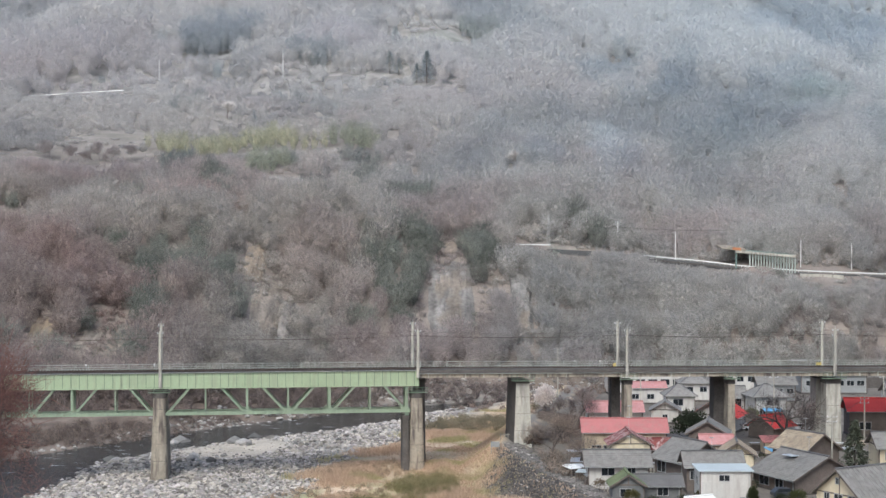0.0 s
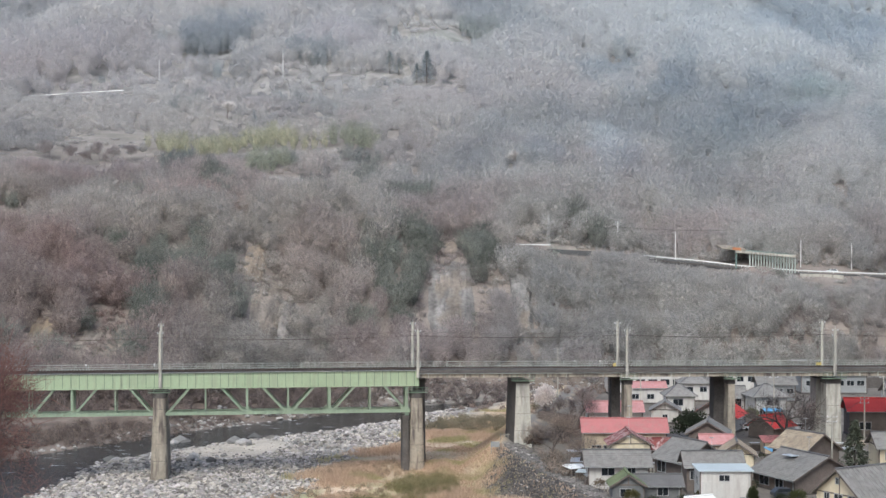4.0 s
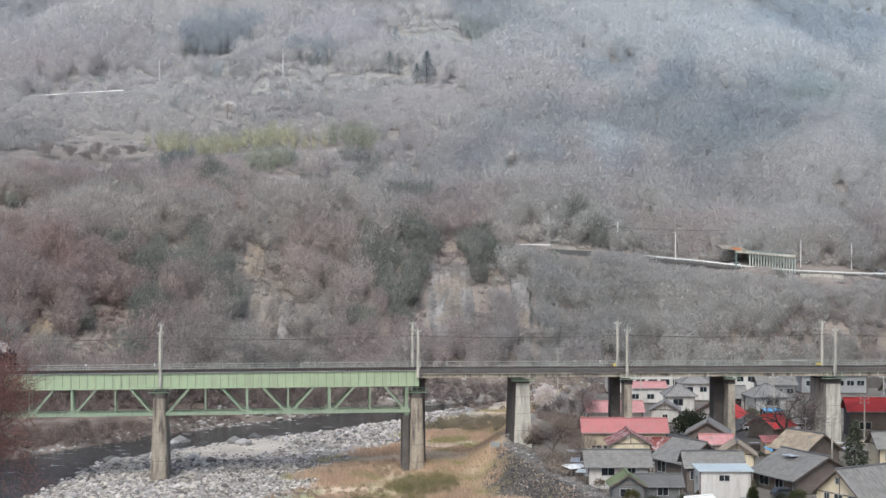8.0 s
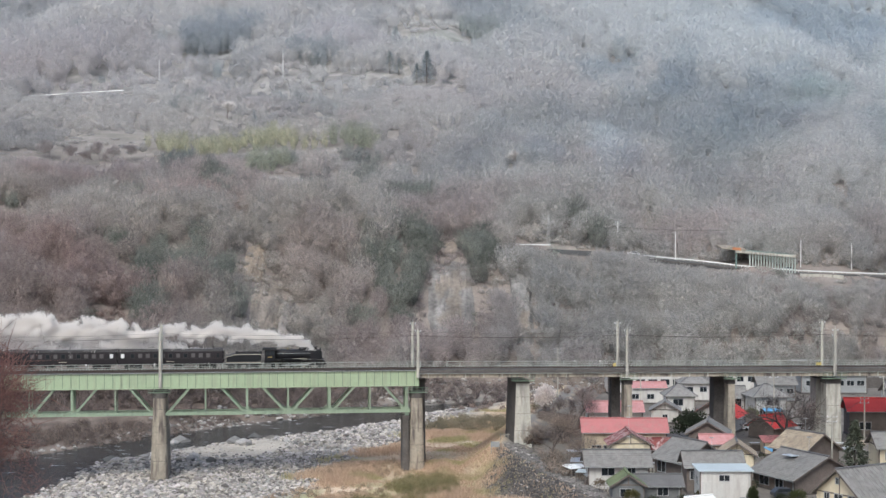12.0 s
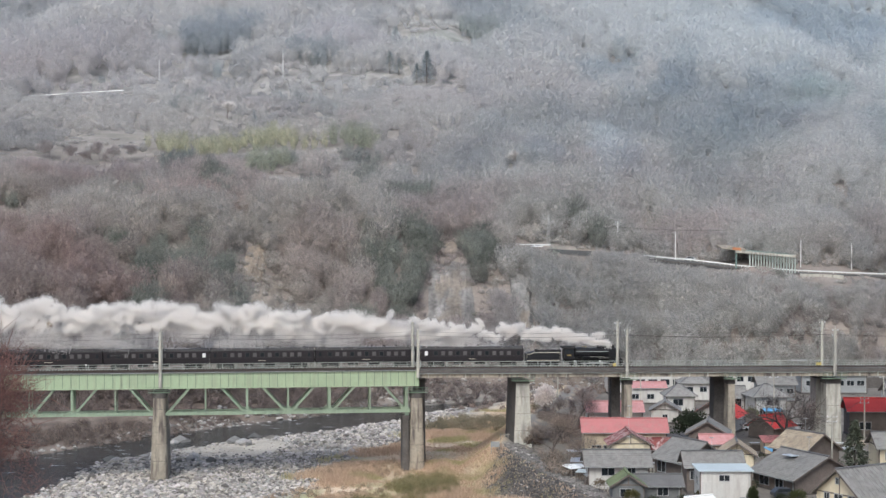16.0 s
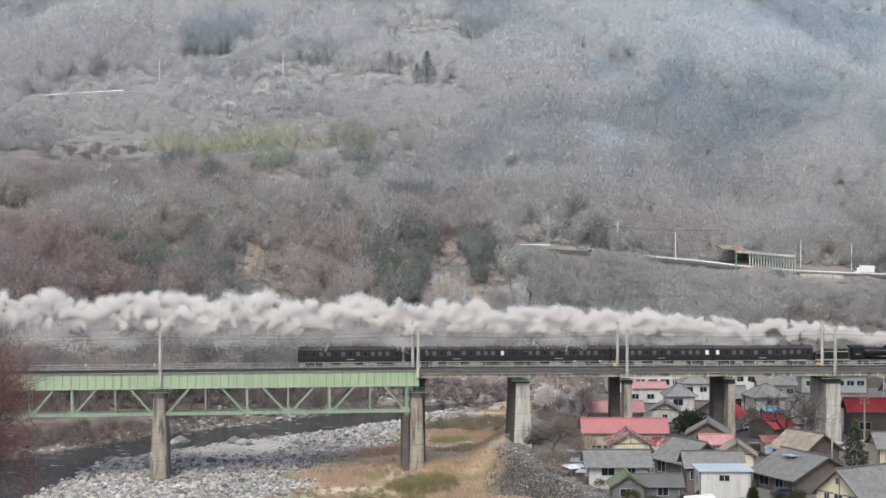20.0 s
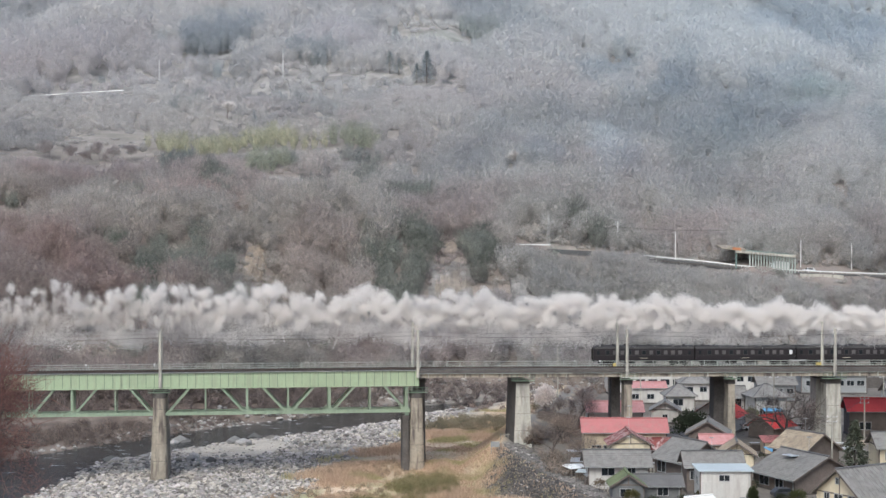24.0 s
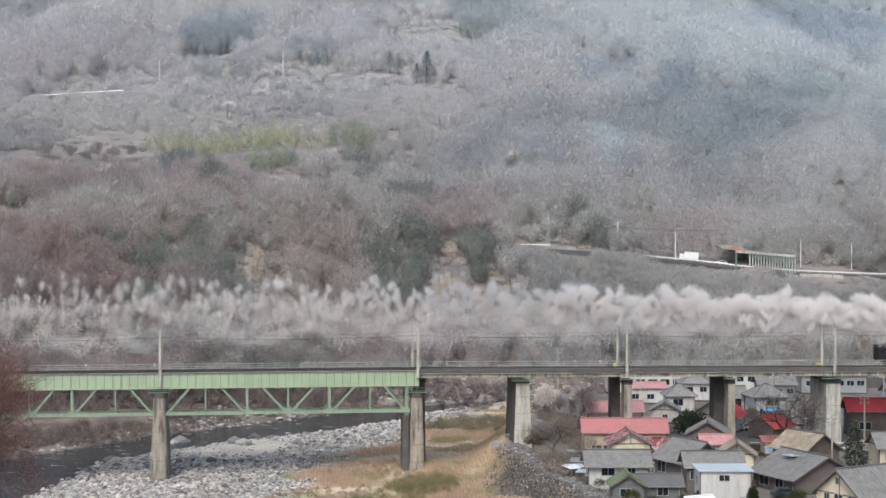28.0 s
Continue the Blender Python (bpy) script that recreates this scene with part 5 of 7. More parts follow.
house(56.3, 246, -66, 10.5, 11.5, 3.0, 2.9, BROWNWALL, TILE, "large dark house with a wide grey tiled roof", 0.8,
      holes=(W(0, -2.5, 0.9, 2.4, 1.7), W(0, 1.4, 0.9, 2.0, 1.7), W(3, 1.0, 0.9, 1.8, 1.7)), z=5.8)
house(60.9, 220.8, 31, 15.0, 8.8, 4.3, 3.4, CREAM, TILE, "cream house with a large grey ribbed roof", 0.8, seams=0.75,
      holes=(W(3, -2.4, 3.0, 1.4, 1.2), W(3, 0.2, 2.9, 1.5, 1.3), W(3, 2.4, 3.0, 0.9, 1.1), W(3, 0.4, 5.6, 0.6, 0.8), W(0, -3, 0.9, 2.2, 1.6)), z=5.7)
house(48.6, 262, 82, 6.0, 5.6, 3.6, 1.9, CREAM, TILE_BROWN, "cream gabled cottage with a tan shingle roof", 0.6, holes=(W(3, 0, 1.2, 1.2, 0.9),))
house(46.8, 271, 0, 5.4, 4.2, 4.0, 1.2, TANWALL, PINKROOF, "small building with a faded pink corrugated roof", 0.35, seams=0.4, name="shed")
house(46.5, 277, 78, 6.0, 6.6, 5.2, 1.9, BROWNWALL, TILE, "dark gabled house with a grey tiled roof", 0.6, holes=(W(3, 0.3, 2.6),))
house(61.5, 268, -60, 7.8, 7.4, 3.7, 2.4, BROWNWALL, TILE_BROWN, "old house with a tan weathered roof", 0.7, holes=(W(0, 0, 1.0, 2.0, 1.6),))
house(75.5, 264, 0, 7.0, 6.6, 4.6, 1.9, CREAM, TILE, "cream house with a grey tiled roof", 0.6, holes=(W(0, -1.8, 2.4, 1.4, 1.2), W(0, -1.6, 0.9, 1.4, 1.3)))
house(36.0, 222.5, 25, 4.4, 4.0, 2.2, 0.9, WHITEWALL, WHITEPAINT, "white carport roof beside a house", 0.2, seams=0.6, name="shed", z=5.6)
house(59.5, 283, 0, 4.6, 3.4, 2.6, 0.6, TANWALL, REDROOF, "low store with a red sheet roof", 0.3, "shed", 0.5, name="shed")
# beyond the bridge
house(35.0, 324, 0, 11.0, 6.4, 3.6, 1.6, WHITEWALL, PINKROOF, "low white house with a salmon pink sheet roof", 0.5, seams=0.8, holes=(W(0, -3, 1.2), W(0, 0, 1.2), W(0, 3, 1.2)))
house(46.5, 331, 82, 6.0, 5.6, 3.1, 1.6, WHITEWALL, TILE, "small white gabled house with a grey roof", 0.5, holes=(W(3, 0, 1.2, 1.0, 0.8),))
house(55.5, 318, 65, 8.0, 8.6, 3.6, 3.0, WHITEWALL, REDBRIGHT, "white house with a bright red gable roof", 0.7, seams=0.7, holes=(W(3, 0, 2.0, 1.4, 1.0),))
house(63.5, 306, 40, 6.0, 6.0, 2.8, 1.8, BROWNWALL, REDBRIGHT, "house with a deep red sheet roof", 0.6, seams=0.7)
house(52.5, 352, 0, 6.2, 6.2, 3.9, 2.2, WHITEWALL, TILE, "white house with a grey hipped roof", 0.6, "hip", holes=(W(0, -0.6, 1.6, 2.2, 1.4),))
house(50.5, 392, 0, 20.0, 8.0, 5.6, 0.4, WHITEWALL, SILVER, "long white building with a flat pale roof", 0.5, "flat",
      holes=tuple(W(0, u, 2.4, 2.2, 1.3) for u in (-8, -5, -2, 1, 4, 7)))
house(47.0, 368, 0, 9.0, 5.0, 4.0, 1.0, WHITEWALL, PINKROOF, "white building with a pale pink roof", 0.4, seams=0.9, holes=(W(0, -2.5, 1.3), W(0, 1, 1.3)))
house(69.0, 338, 8, 6.8, 6.4, 5.2, 2.2, WHITEWALL, TILE, "white two-storey house with a grey hipped roof", 0.8, "hip",
      holes=(W(0, 0.4, 3.2, 2.6, 1.0), W(0, -1.8, 0.8, 1.2, 1.6)))
house(62.5, 344, 0, 5.2, 5.6, 4.6, 1.8, WHITEWALL, TILE, "white gabled building with a dark doorway", 0.7, holes=(W(0, 0.6, 1.6, 2.6, 2.4),))
house(84.5, 311, -3, 10.0, 6.0, 5.4, 1.8, BROWNWALL, REDBRIGHT, "dark house with a bright red sheet roof", 0.7, seams=0.8, holes=(W(0, -2, 1.4, 2.2, 1.4),))
house(59.5, 374, 0, 7.0, 6.0, 4.6, 1.6, WHITEWALL, TILE, "white house with a low grey roof", 0.6, "hip", holes=(W(0, -1.6, 2.4), W(0, 1.6, 2.4)))
house(78.0, 372, 0, 8.4, 6.0, 4.6, 1.5, GREYWALL, TILE, "grey house with a low tiled roof", 0.6, holes=(W(0, -2, 2.2), W(0, 0.5, 2.2), W(0, 3, 2.2)))
house(96.0, 392, 0, 16.0, 8.0, 5.0, 1.4, GREYWALL, TILE_DARK, "long grey workshop with rows of windows", 0.5, holes=tuple(W(0, u, 2.2, 1.8, 1.2) for u in (-6, -3.5, -1, 1.5, 4, 6.5)))
house(102.0, 350, 0, 8.0, 7.0, 4.8, 1.8, WHITEWALL, TILE, "white house with a grey tiled roof", 0.6, holes=(W(0, -1.5, 2.6), W(0, 1.5, 2.6)))
house(72.5, 396, 0, 12.0, 7.0, 5.4, 1.4, WHITEWALL, TILE_DARK, "white building with a dark roof", 0.5, holes=tuple(W(0, u, 2.8, 1.6, 1.2) for u in (-4, -1.3, 1.3, 4)))


def wall_run(name, pts, h, t, mat, label, z=None):
    """A free-standing wall along points on the ground."""
    g = Geo()
    for (ax, ay), (bx, by) in zip(pts, pts[1:]):
        za = float(ground_z(ax, ay)) if z is None else z
        zb = float(ground_z(bx, by)) if z is None else z
        d = Vector((bx - ax, by - ay)).normalized() * t / 2
        n = Vector((-d.y, d.x))
        g.loft([[(px + n.x * k, py + n.y * k, pz + zz) for k, zz in ((-1, -0.6), (1, -0.6), (1, h), (-1, h))] for px, py, pz in ((ax, ay, za), (bx, by, zb))])
    tagged(part(name, g, mat), label, "wall")


wall_run("boundary_wall", [(78, 400), (130, 404)], 2.6, 0.3, CONC_DARK, "long brown-grey boundary wall behind the village")
wall_run("boundary_wall", [(20, 330), (28, 331)], 1.6, 0.3, BROWNWALL, "dark timber fence beside the pier")


def car(name, m, paint, label, kind="sedan"):
    c = empty(name, m, label, "truck" if kind == "truck" else "car")
    if kind == "truck":
        part("cab", Geo().box(1.6, 3.0, -0.95, 0.95, 0.5, 2.2), paint, c)
        part("cargo_box", Geo().box(-3.0, 1.5, -1.05, 1.05, 0.8, 3.0), WHITEPAINT, c, "white box body")
        part("windscreen", Geo().box(2.99, 3.02, -0.8, 0.8, 1.3, 2.0), PANE, c)
        part("side_window", Geo().box(2.0, 2.8, -0.97, -0.95, 1.3, 2.0), PANE, c)
        part("chassis", Geo().box(-3.0, 3.0, -0.8, 0.8, 0.35, 0.5), RUBBER, c)
        wx = (-2.1, 2.2)
    else:
        prof = [(-2.0, 0.35), (2.0, 0.35), (2.05, 0.75), (1.1, 0.9), (0.6, 1.42), (-1.2, 1.45), (-1.9, 0.95), (-2.05, 0.8)]
        part("body", Geo().loft([[(x, y * (0.88 if z > 1.2 else 1), z) for x, z in prof] for y in (-0.82, 0.82)]), paint, c)
        for y in (-0.826, 0.806):
            part("side_window", Geo().loft([[(x, yy, z) for x, z in ((-1.5, 0.95), (0.85, 0.95), (0.5, 1.34), (-1.15, 1.36))] for yy in (y - 0.01, y + 0.02)]), PANE, c)
        part("windscreen", Geo().bar((0.62, 0, 1.38), (1.08, 0, 0.93), 1.35, 0.03), PANE, c)
        for y in (-0.55, 0.55):
            part("headlight", Geo().box(2.02, 2.06, y - 0.18, y + 0.18, 0.62, 0.74), WHITEPAINT, c)
        wx = (-1.25, 1.3)
    for x in wx:
        for y in (-0.78, 0.78):
            part("wheel", Geo().tube((x, y - 0.1, 0.32), (x, y + 0.1, 0.32), 0.32, 0.32, 12), RUBBER, c)
    return c


for x, y, rot, paint, label in ((62.0, 318, 10, CARWHITE, "white car parked before a white house"), (66.5, 322, 20, CARSILVER, "silver car parked beside a bare tree"),
                                (70.5, 325, 15, CARWHITE, "white car parked in a yard"), (45.2, 233, 80, CARSILVER, "small silver car parked by a white house"),
                                (51.5, 238, 10, CARDARK, "dark car under a house eave"), (72, 318, 5, CARWHITE, "white car parked by a red-roofed house"),
                                (57.5, 330, 90, CARSILVER, "silver car parked between houses")):
    car("car", pose(x, y, float(ground_z(x, y)), 0, 0, rot), paint, label)


def utility_pole(x, y, h, label, arms=2, z=None, r=0.16, paint=None):
    z = float(ground_z(x, y)) - 0.3 if z is None else z
    p = empty("utility_pole", pose(x, y, z), label, "pole", "utility poles")
    part("post", Geo().tube((0, 0, 0), (0, 0, h), r, r * 0.7, 8), paint or CONC_PALE, p)
    for i in range(arms):
        zz = h - 0.4 - i * 0.8
        part("crossarm", Geo().bar((-0.9, 0, zz), (0.9, 0, zz), 0.1, 0.1), STEEL, p)
        for x0 in (-0.8, 0.8):
            part("insulator", Geo().tube((x0, 0, zz + 0.05), (x0, 0, zz + 0.25), 0.06, 0.05, 6), WHITEPAINT, p)
    return p


for x, y, h in ((64.5, 262, 10), (67, 320, 12), (27, 372, 12), (54.5, 372, 10), (80, 300, 9), (92, 330, 11), (44, 352, 11)):
    utility_pole(x, y, h, "grey concrete utility pole among the houses")
for x, y, h, r in ((-148, 826, 15, 0.2), (-88, 871, 16, 0.2), (-137, 506, 9, 0.16), (-47, 529, 8, 0.16), (57, 516, 9.5, 0.2), (75.8, 516, 10.5, 0.2), (133, 515, 9, 0.18), (116, 513, 9, 0.18)):
    utility_pole(x, y, h, "slender pale utility pole on the hillside", 2 if y < 520 else 0, r=r, paint=WHITEPAINT)
wire("power_line", [(30, 516, 51), (57, 516, 47.5), (76, 516, 46.5), (95, 520, 46.5)], 0.06, "thin power line across the slope")


def lattice_mast(x, y, h):
    m = empty("lattice_mast", pose(x, y, float(ground_z(x, y)) - 0.3), "pale steel lattice mast on the slope", "mast")
    legs = [(-0.5, -0.5), (0.5, -0.5), (0.5, 0.5), (-0.5, 0.5)]
    for i, (a, b) in enumerate(legs):
        part("leg", Geo().bar((a, b, 0), (a * 0.2, b * 0.2, h), 0.11, 0.11), STEEL, m)
        c, d = legs[(i + 1) % 4]
        for k in range(6):
            t, u = k / 6, (k + 1) / 6
            f0, f1 = 1 - 0.8 * t, 1 - 0.8 * u
            part("brace", Geo().bar((a * f0, b * f0, h * t), (c * f1, d * f1, h * u), 0.05, 0.05), STEEL, m)
    for z in (h * 0.6, h * 0.9):
        part("arm", Geo().bar((-1.4, 0, z), (1.0, 0, z), 0.12, 0.12), STEEL, m)


lattice_mast(33.8, 507, 9.5)


# ---- hillside road ----
def ribbon(pts, o0, o1, z0, z1):
    """A strip along the road: o0 to o1 across (positive towards the mountain)."""
    rings = []
    for i, p in enumerate(pts):
        a, b = Vector(pts[max(0, i - 1)]), Vector(pts[min(len(pts) - 1, i + 1)])
        d = (b - a).normalized()
        n = Vector((d.y, -d.x, 0)).normalized()
        n = n if n.y > 0 else -n
        q = Vector(p)
        rings.append([q + n * o0 + Vector((0, 0, z0)), q + n * o1 + Vector((0, 0, z0)), q + n * o1 + Vector((0, 0, z1)), q + n * o0 + Vector((0, 0, z1))])
    return Geo().loft(rings)


def smooth_path(pts, n=8):
    out = []
    for i in range(len(pts) - 1):
        p = [Vector(pts[max(0, min(len(pts) - 1, j))]) for j in (i - 1, i, i + 1, i + 2)]
        for k in range(n):
            t = k / n
            out.append(0.5 * ((2 * p[1]) + (p[2] - p[0]) * t + (2 * p[0] - 5 * p[1] + 4 * p[2] - p[3]) * t * t + (3 * p[1] - p[0] - 3 * p[2] + p[3]) * t ** 3))
    out.append(Vector(pts[-1]))
    return out


ROADLINE = smooth_path([(330, 525, 28), (220, 518, 29.5)] + ROAD)
tagged(part("road", ribbon(ROADLINE, -1.2, 5.2, -1.6, 0.0), ASPHALT), "narrow asphalt mountain road on a ledge", "road", kind="structure")
tagged(part("retaining_wall", ribbon([p for p in ROADLINE if p.x > 62], -1.6, -1.21, -0.9, -0.45), CONC_DARK), "grey concrete retaining wall below the road", "wall", kind="structure")
seen_road = [p for p in ROADLINE if p.x > 64 and p.x < 170]


def guard_rail():
    g = empty("guard_rail", Matrix(), "white roadside guard rail on posts", "guard rail")
    part("beam", ribbon(seen_road, -1.15, -1.05, 0.38, 0.72), WHITEPAINT, g)
    for p in seen_road:
        part("post", Geo().box(p.x - 0.06, p.x + 0.06, p.y - 1.0, p.y - 0.88, p.z - 0.1, p.z + 0.8), WHITEPAINT, g)


guard_rail()
for pts, label in (([(-209, 803, 113.6), (-185, 803.5, 115.2), (-162, 803.5, 116.5)], "white guard rail on an upper road"), ([(-10, 1150, 207.5), (21, 1172, 210.6)], "faint white rail high on the slope"), ([(24, 497, 41.2), (34, 500, 41.0)], "white guard rail at a bend")):
    g = empty("guard_rail", Matrix(), label, "guard rail")
    k = 0.45 if pts[0][1] > 600 else 0.35
    pts = [(a, b, c + (0.8 if b < 900 and b > 600 else 2.6 if b > 600 else 0.5)) for a, b, c in pts]
    part("beam", ribbon(smooth_path(pts), -0.1, 0.1, 0.1, 0.1 + k), WHITEPAINT, g)


GALLERY_COLUMN = surface("pale_green_column", (0.42, 0.46, 0.42), 0.7, 0, 0.15, 3, 0.5, 0.1)


def road_gallery():
    """The open-sided rock shed over the road."""
    b = empty("rock_shed", Matrix(), "green steel rock shed gallery over the mountain road", "gallery")
    a, c = Vector((93.0, 505.6, 34.7)), Vector((112.5, 508.0, 33.1))
    d = (c - a).normalized()
    n = Vector((-d.y, d.x, 0)).normalized()
    n = n if n.y > 0 else -n

    def q(u, o, z):
        p = a.lerp(c, u) + n * o
        return (p.x, p.y, p.z + z)

    roof = Geo().loft([[q(u, -1.9, 4.6), q(u, 7, 5.4), q(u, 7, 5.9), q(u, -1.9, 5.2)] for u in (0.0, 1.0)])
    part("roof", roof, GALLERY, b, "weathered green roof slab")
    part("roof_edge", Geo().loft([[q(u, -2.1, 4.55), q(u, -1.91, 4.55), q(u, -1.91, 5.35), q(u, -2.1, 5.35)] for u in (-0.01, 1.01)]), CONC_PALE, b)
    part("back_wall", Geo().loft([[q(u, 6.6, -1), q(u, 7, -1), q(u, 7, 5.4), q(u, 6.6, 5.4)] for u in (0.0, 1.0)]), CONC, b)
    for i in range(17):
        u = 0.24 + 0.76 * i / 16
        part("column", Geo().bar(q(u, -1.6, -0.5), q(u, -1.6, 4.6), 0.35, 0.35), GALLERY_COLUMN, b)
    part("column", Geo().bar(q(0.01, -1.6, -0.5), q(0.01, -1.6, 4.6), 0.4, 0.4), GALLERY, b)
    part("portal_sign", Geo().loft([[q(u, -2.2, 5.36), q(u, -2.12, 5.36), q(u, -2.12, 6.2), q(u, -2.2, 6.2)] for u in (-0.06, 0.08)]), surface("rusty_orange", (0.45, 0.20, 0.10), 0.8), b, "rusty orange panel")
    part("rear_roof", Geo().loft([[q(u, -0.5, 5.4), q(u, 6, 6.4), q(u, 6, 6.8), q(u, -0.5, 5.8)] for u in (-0.22, 0.2)]), CONC, b)


road_gallery()
tagged(part("retaining_wall", Geo().loft([[(x, 504.5 + (x - 113) * 0.06, z - 3.0), (x, 505.3 + (x - 113) * 0.06, z - 3.0), (x, 505.3 + (x - 113) * 0.06, z - 0.4), (x, 504.5 + (x - 113) * 0.06, z - 0.4)] for x, z in ((114, 33.0), (121, 32.7), (128, 32.4))]), CONC_PALE), "pale patched concrete wall under the road", "wall", kind="structure")


# ---- village trees ----
tree("bare_tree", 61.8, 286, 13.5, (0.15, 0.13, 0.12), "dark bare tree with spreading limbs in a yard", 301, 5, 4, 0.006, stout=0.042)
tree("bare_tree", 18.6, 268, 9, (0.31, 0.25, 0.20), "brown bare tree beside the levee", 302, 5, 5, 0.005)
tree("bare_tree", 24, 262, 7, (0.30, 0.245, 0.20), "brown bare tree at the village edge", 303, 5, 5, 0.005)
tree("bare_tree", 22.5, 300, 9, (0.30, 0.23, 0.205), "reddish bare tree behind the pier", 304, 5, 5, 0.005)
tree("bare_tree", 27, 318, 9, (0.30, 0.24, 0.215), "reddish bare tree behind the pier", 305, 5, 5, 0.005)
tree("blossom_tree", 22.3, 343, 5.5, (0.78, 0.72, 0.68), "pale blossoming tree behind the pier", 306, 5, 16, 0.03)
tree("bare_tree", 69, 300, 8, (0.28, 0.21, 0.19), "reddish bare tree among houses", 307, 5, 4, 0.005)
tree("bare_tree", 58, 322, 7, (0.28, 0.23, 0.19), "bare tree by parked cars", 308, 5, 4, 0.005)
conifer("conifer", 67.5, 259, 9.5, 3.0, (0.12, 0.13, 0.095), "dark green conifer in a garden", 310, 1500)
conifer("conifer", 73.5, 256, 7.5, 2.4, (0.115, 0.125, 0.09), "dark green conifer beside a house", 311, 1200)
for i, (x, y, h, r, t, label) in enumerate(((45.2, 288, 7.0, 3.4, (0.05, 0.06, 0.04), "dense dark evergreen tree among roofs"), (27.2, 227.5, 2.2, 1.3, (0.12, 0.11, 0.05), "clipped olive garden shrub"),
                                            (37.5, 228, 2.6, 1.4, (0.10, 0.09, 0.05), "round olive garden shrub"), (44.2, 225.2, 3.4, 0.8, (0.07, 0.08, 0.04), "dark green shrub by a white wall"),
                                            (64.5, 330, 3.0, 1.6, (0.16, 0.18, 0.07), "yellow-green shrub by a white house"), (51.5, 229.5, 2.4, 1.5, (0.10, 0.11, 0.05), "olive shrub under dark eaves"),
                                            (16.2, 282, 3.0, 1.8, (0.10, 0.075, 0.06), "dark brown bush at the pier foot"))):
    rng = np.random.default_rng(400 + i)
    z = float(ground_z(x, y))
    b = empty("shrub", pose(x, y, z), label, "shrub")
    part("stem", Geo().tube((0, 0, -0.2), (0, 0, h * 0.5), 0.08, 0.05, 6), BARK, b)
    one = np.array([0.0])
    p = crowns(one, one, one, np.array([h]), np.array([r]), np.array([t]), 1500, rng, 0.5, 0.1, 0.05)
    part("foliage", slivers_mesh("foliage", p[0], p[1] * 0.5, p[2], p[3], LEAVES, p[4]), None, b)
# the reddish bare tree near the viewpoint
tree("bare_tree", -31.8, 100, 13.6, (0.25, 0.14, 0.12), "reddish bare tree on the near bank", 320, 6, 4, 0.003)
tree("bare_tree", -35.2, 106, 11, (0.20, 0.12, 0.105), "reddish bare tree on the near bank", 321, 6, 4, 0.003)
tree("bare_tree", -30.0, 98, 8.6, (0.24, 0.135, 0.115), "low reddish bare tree on the near bank", 322, 6, 3, 0.0035)


# ---- river bar ----
def stone_shape(seed):
    rng = random.Random(seed)
    v = [Vector(p) for p in ((0, 0, 1), (1, 0, 0), (0, 1, 0), (-1, 0, 0), (0, -1, 0), (0, 0, -1), (.7, .7, .35), (-.7, .7, .35), (-.7, -.7, .35), (.7, -.7, .35), (.7, .7, -.5), (-.7, .7, -.5), (-.7, -.7, -.5), (.7, -.7, -.5))]
    bm = bmesh.new()
    for p in v:
        bm.verts.new(p * rng.uniform(0.75, 1.2))
    bmesh.ops.convex_hull(bm, input=bm.verts)
    bm.verts.ensure_lookup_table()
    bm.verts.index_update()
    vs = np.array([tuple(a.co) for a in bm.verts])
    fs = [tuple(a.index for a in f.verts) for f in bm.faces]
    bm.free()
    return vs, fs


def stones():
    rng = np.random.default_rng(7)
    n = 52000
    x, y = rng.uniform(-72, 6, n), rng.uniform(262, 400, n)
    rd = river_distance(x, y)
    edge = np.interp(y, LEVEE_Y, LEVEE_X)
    d = x - edge + 8 * (fbm(x / 14, y / 14, 81, 3) - 0.5) - (y - 290) * 0.165
    sand = inside(x, y, -44, 327, 12, 14)
    keep = (rd > -2.5) & (d < -32.5 - 4 * rng.random(n)) & (rng.random(n) > sand * 0.92) & (y < np.interp(x, [p[0] for p in RIVER], [p[1] for p in RIVER]) + 2)
    keep &= rng.random(n) < 0.42 + 0.5 * step(0.42, 0.6, fbm(x / 8, y / 8, 83, 3))
    x, y = x[keep], y[keep]
    z = np.maximum(ground_z(x, y), -0.15)
    size = 0.13 + 0.26 * rng.random(len(x)) ** 3 + 0.5 * (rng.random(len(x)) < 0.03) * rng.random(len(x))
    shapes = [stone_shape(i) for i in range(5)]
    co, faces, tint, k = [], [], [], 0
    for i in range(len(x)):
        vs, fs = shapes[i % 5]
        a = i * 2.399
        c, s = math.cos(a), math.sin(a)
        q = vs * (size[i] * (1.0 + 0.5 * ((i * 7) % 5) / 5), size[i], size[i] * 0.75)
        co.append(np.stack([x[i] + q[:, 0] * c - q[:, 1] * s, y[i] + q[:, 0] * s + q[:, 1] * c, z[i] + size[i] * 0.35 + q[:, 2]], 1))
        faces.extend(tuple(k + j for j in f) for f in fs)
        g = 0.10 + 0.42 * ((i * 37) % 101) / 101
        tint.append(np.tile((g * 1.09, g, g * (0.86 + 0.05 * (i % 3))), (len(vs), 1)))
        k += len(vs)
    me = bpy.data.meshes.new("river_stones")
    me.from_pydata(np.concatenate(co).tolist(), [], faces)
    at_ = me.attributes.new("tint", "FLOAT_COLOR", "POINT")
    t = np.concatenate(tint)
    at_.data.foreach_set("color", np.concatenate([t, np.ones((len(t), 1))], 1).astype(np.float32).ravel())
    me.materials.append(STONE)
    tagged(new("river_stones", me), "grey and white rounded cobbles on the river bar", "stones", kind="stuff")


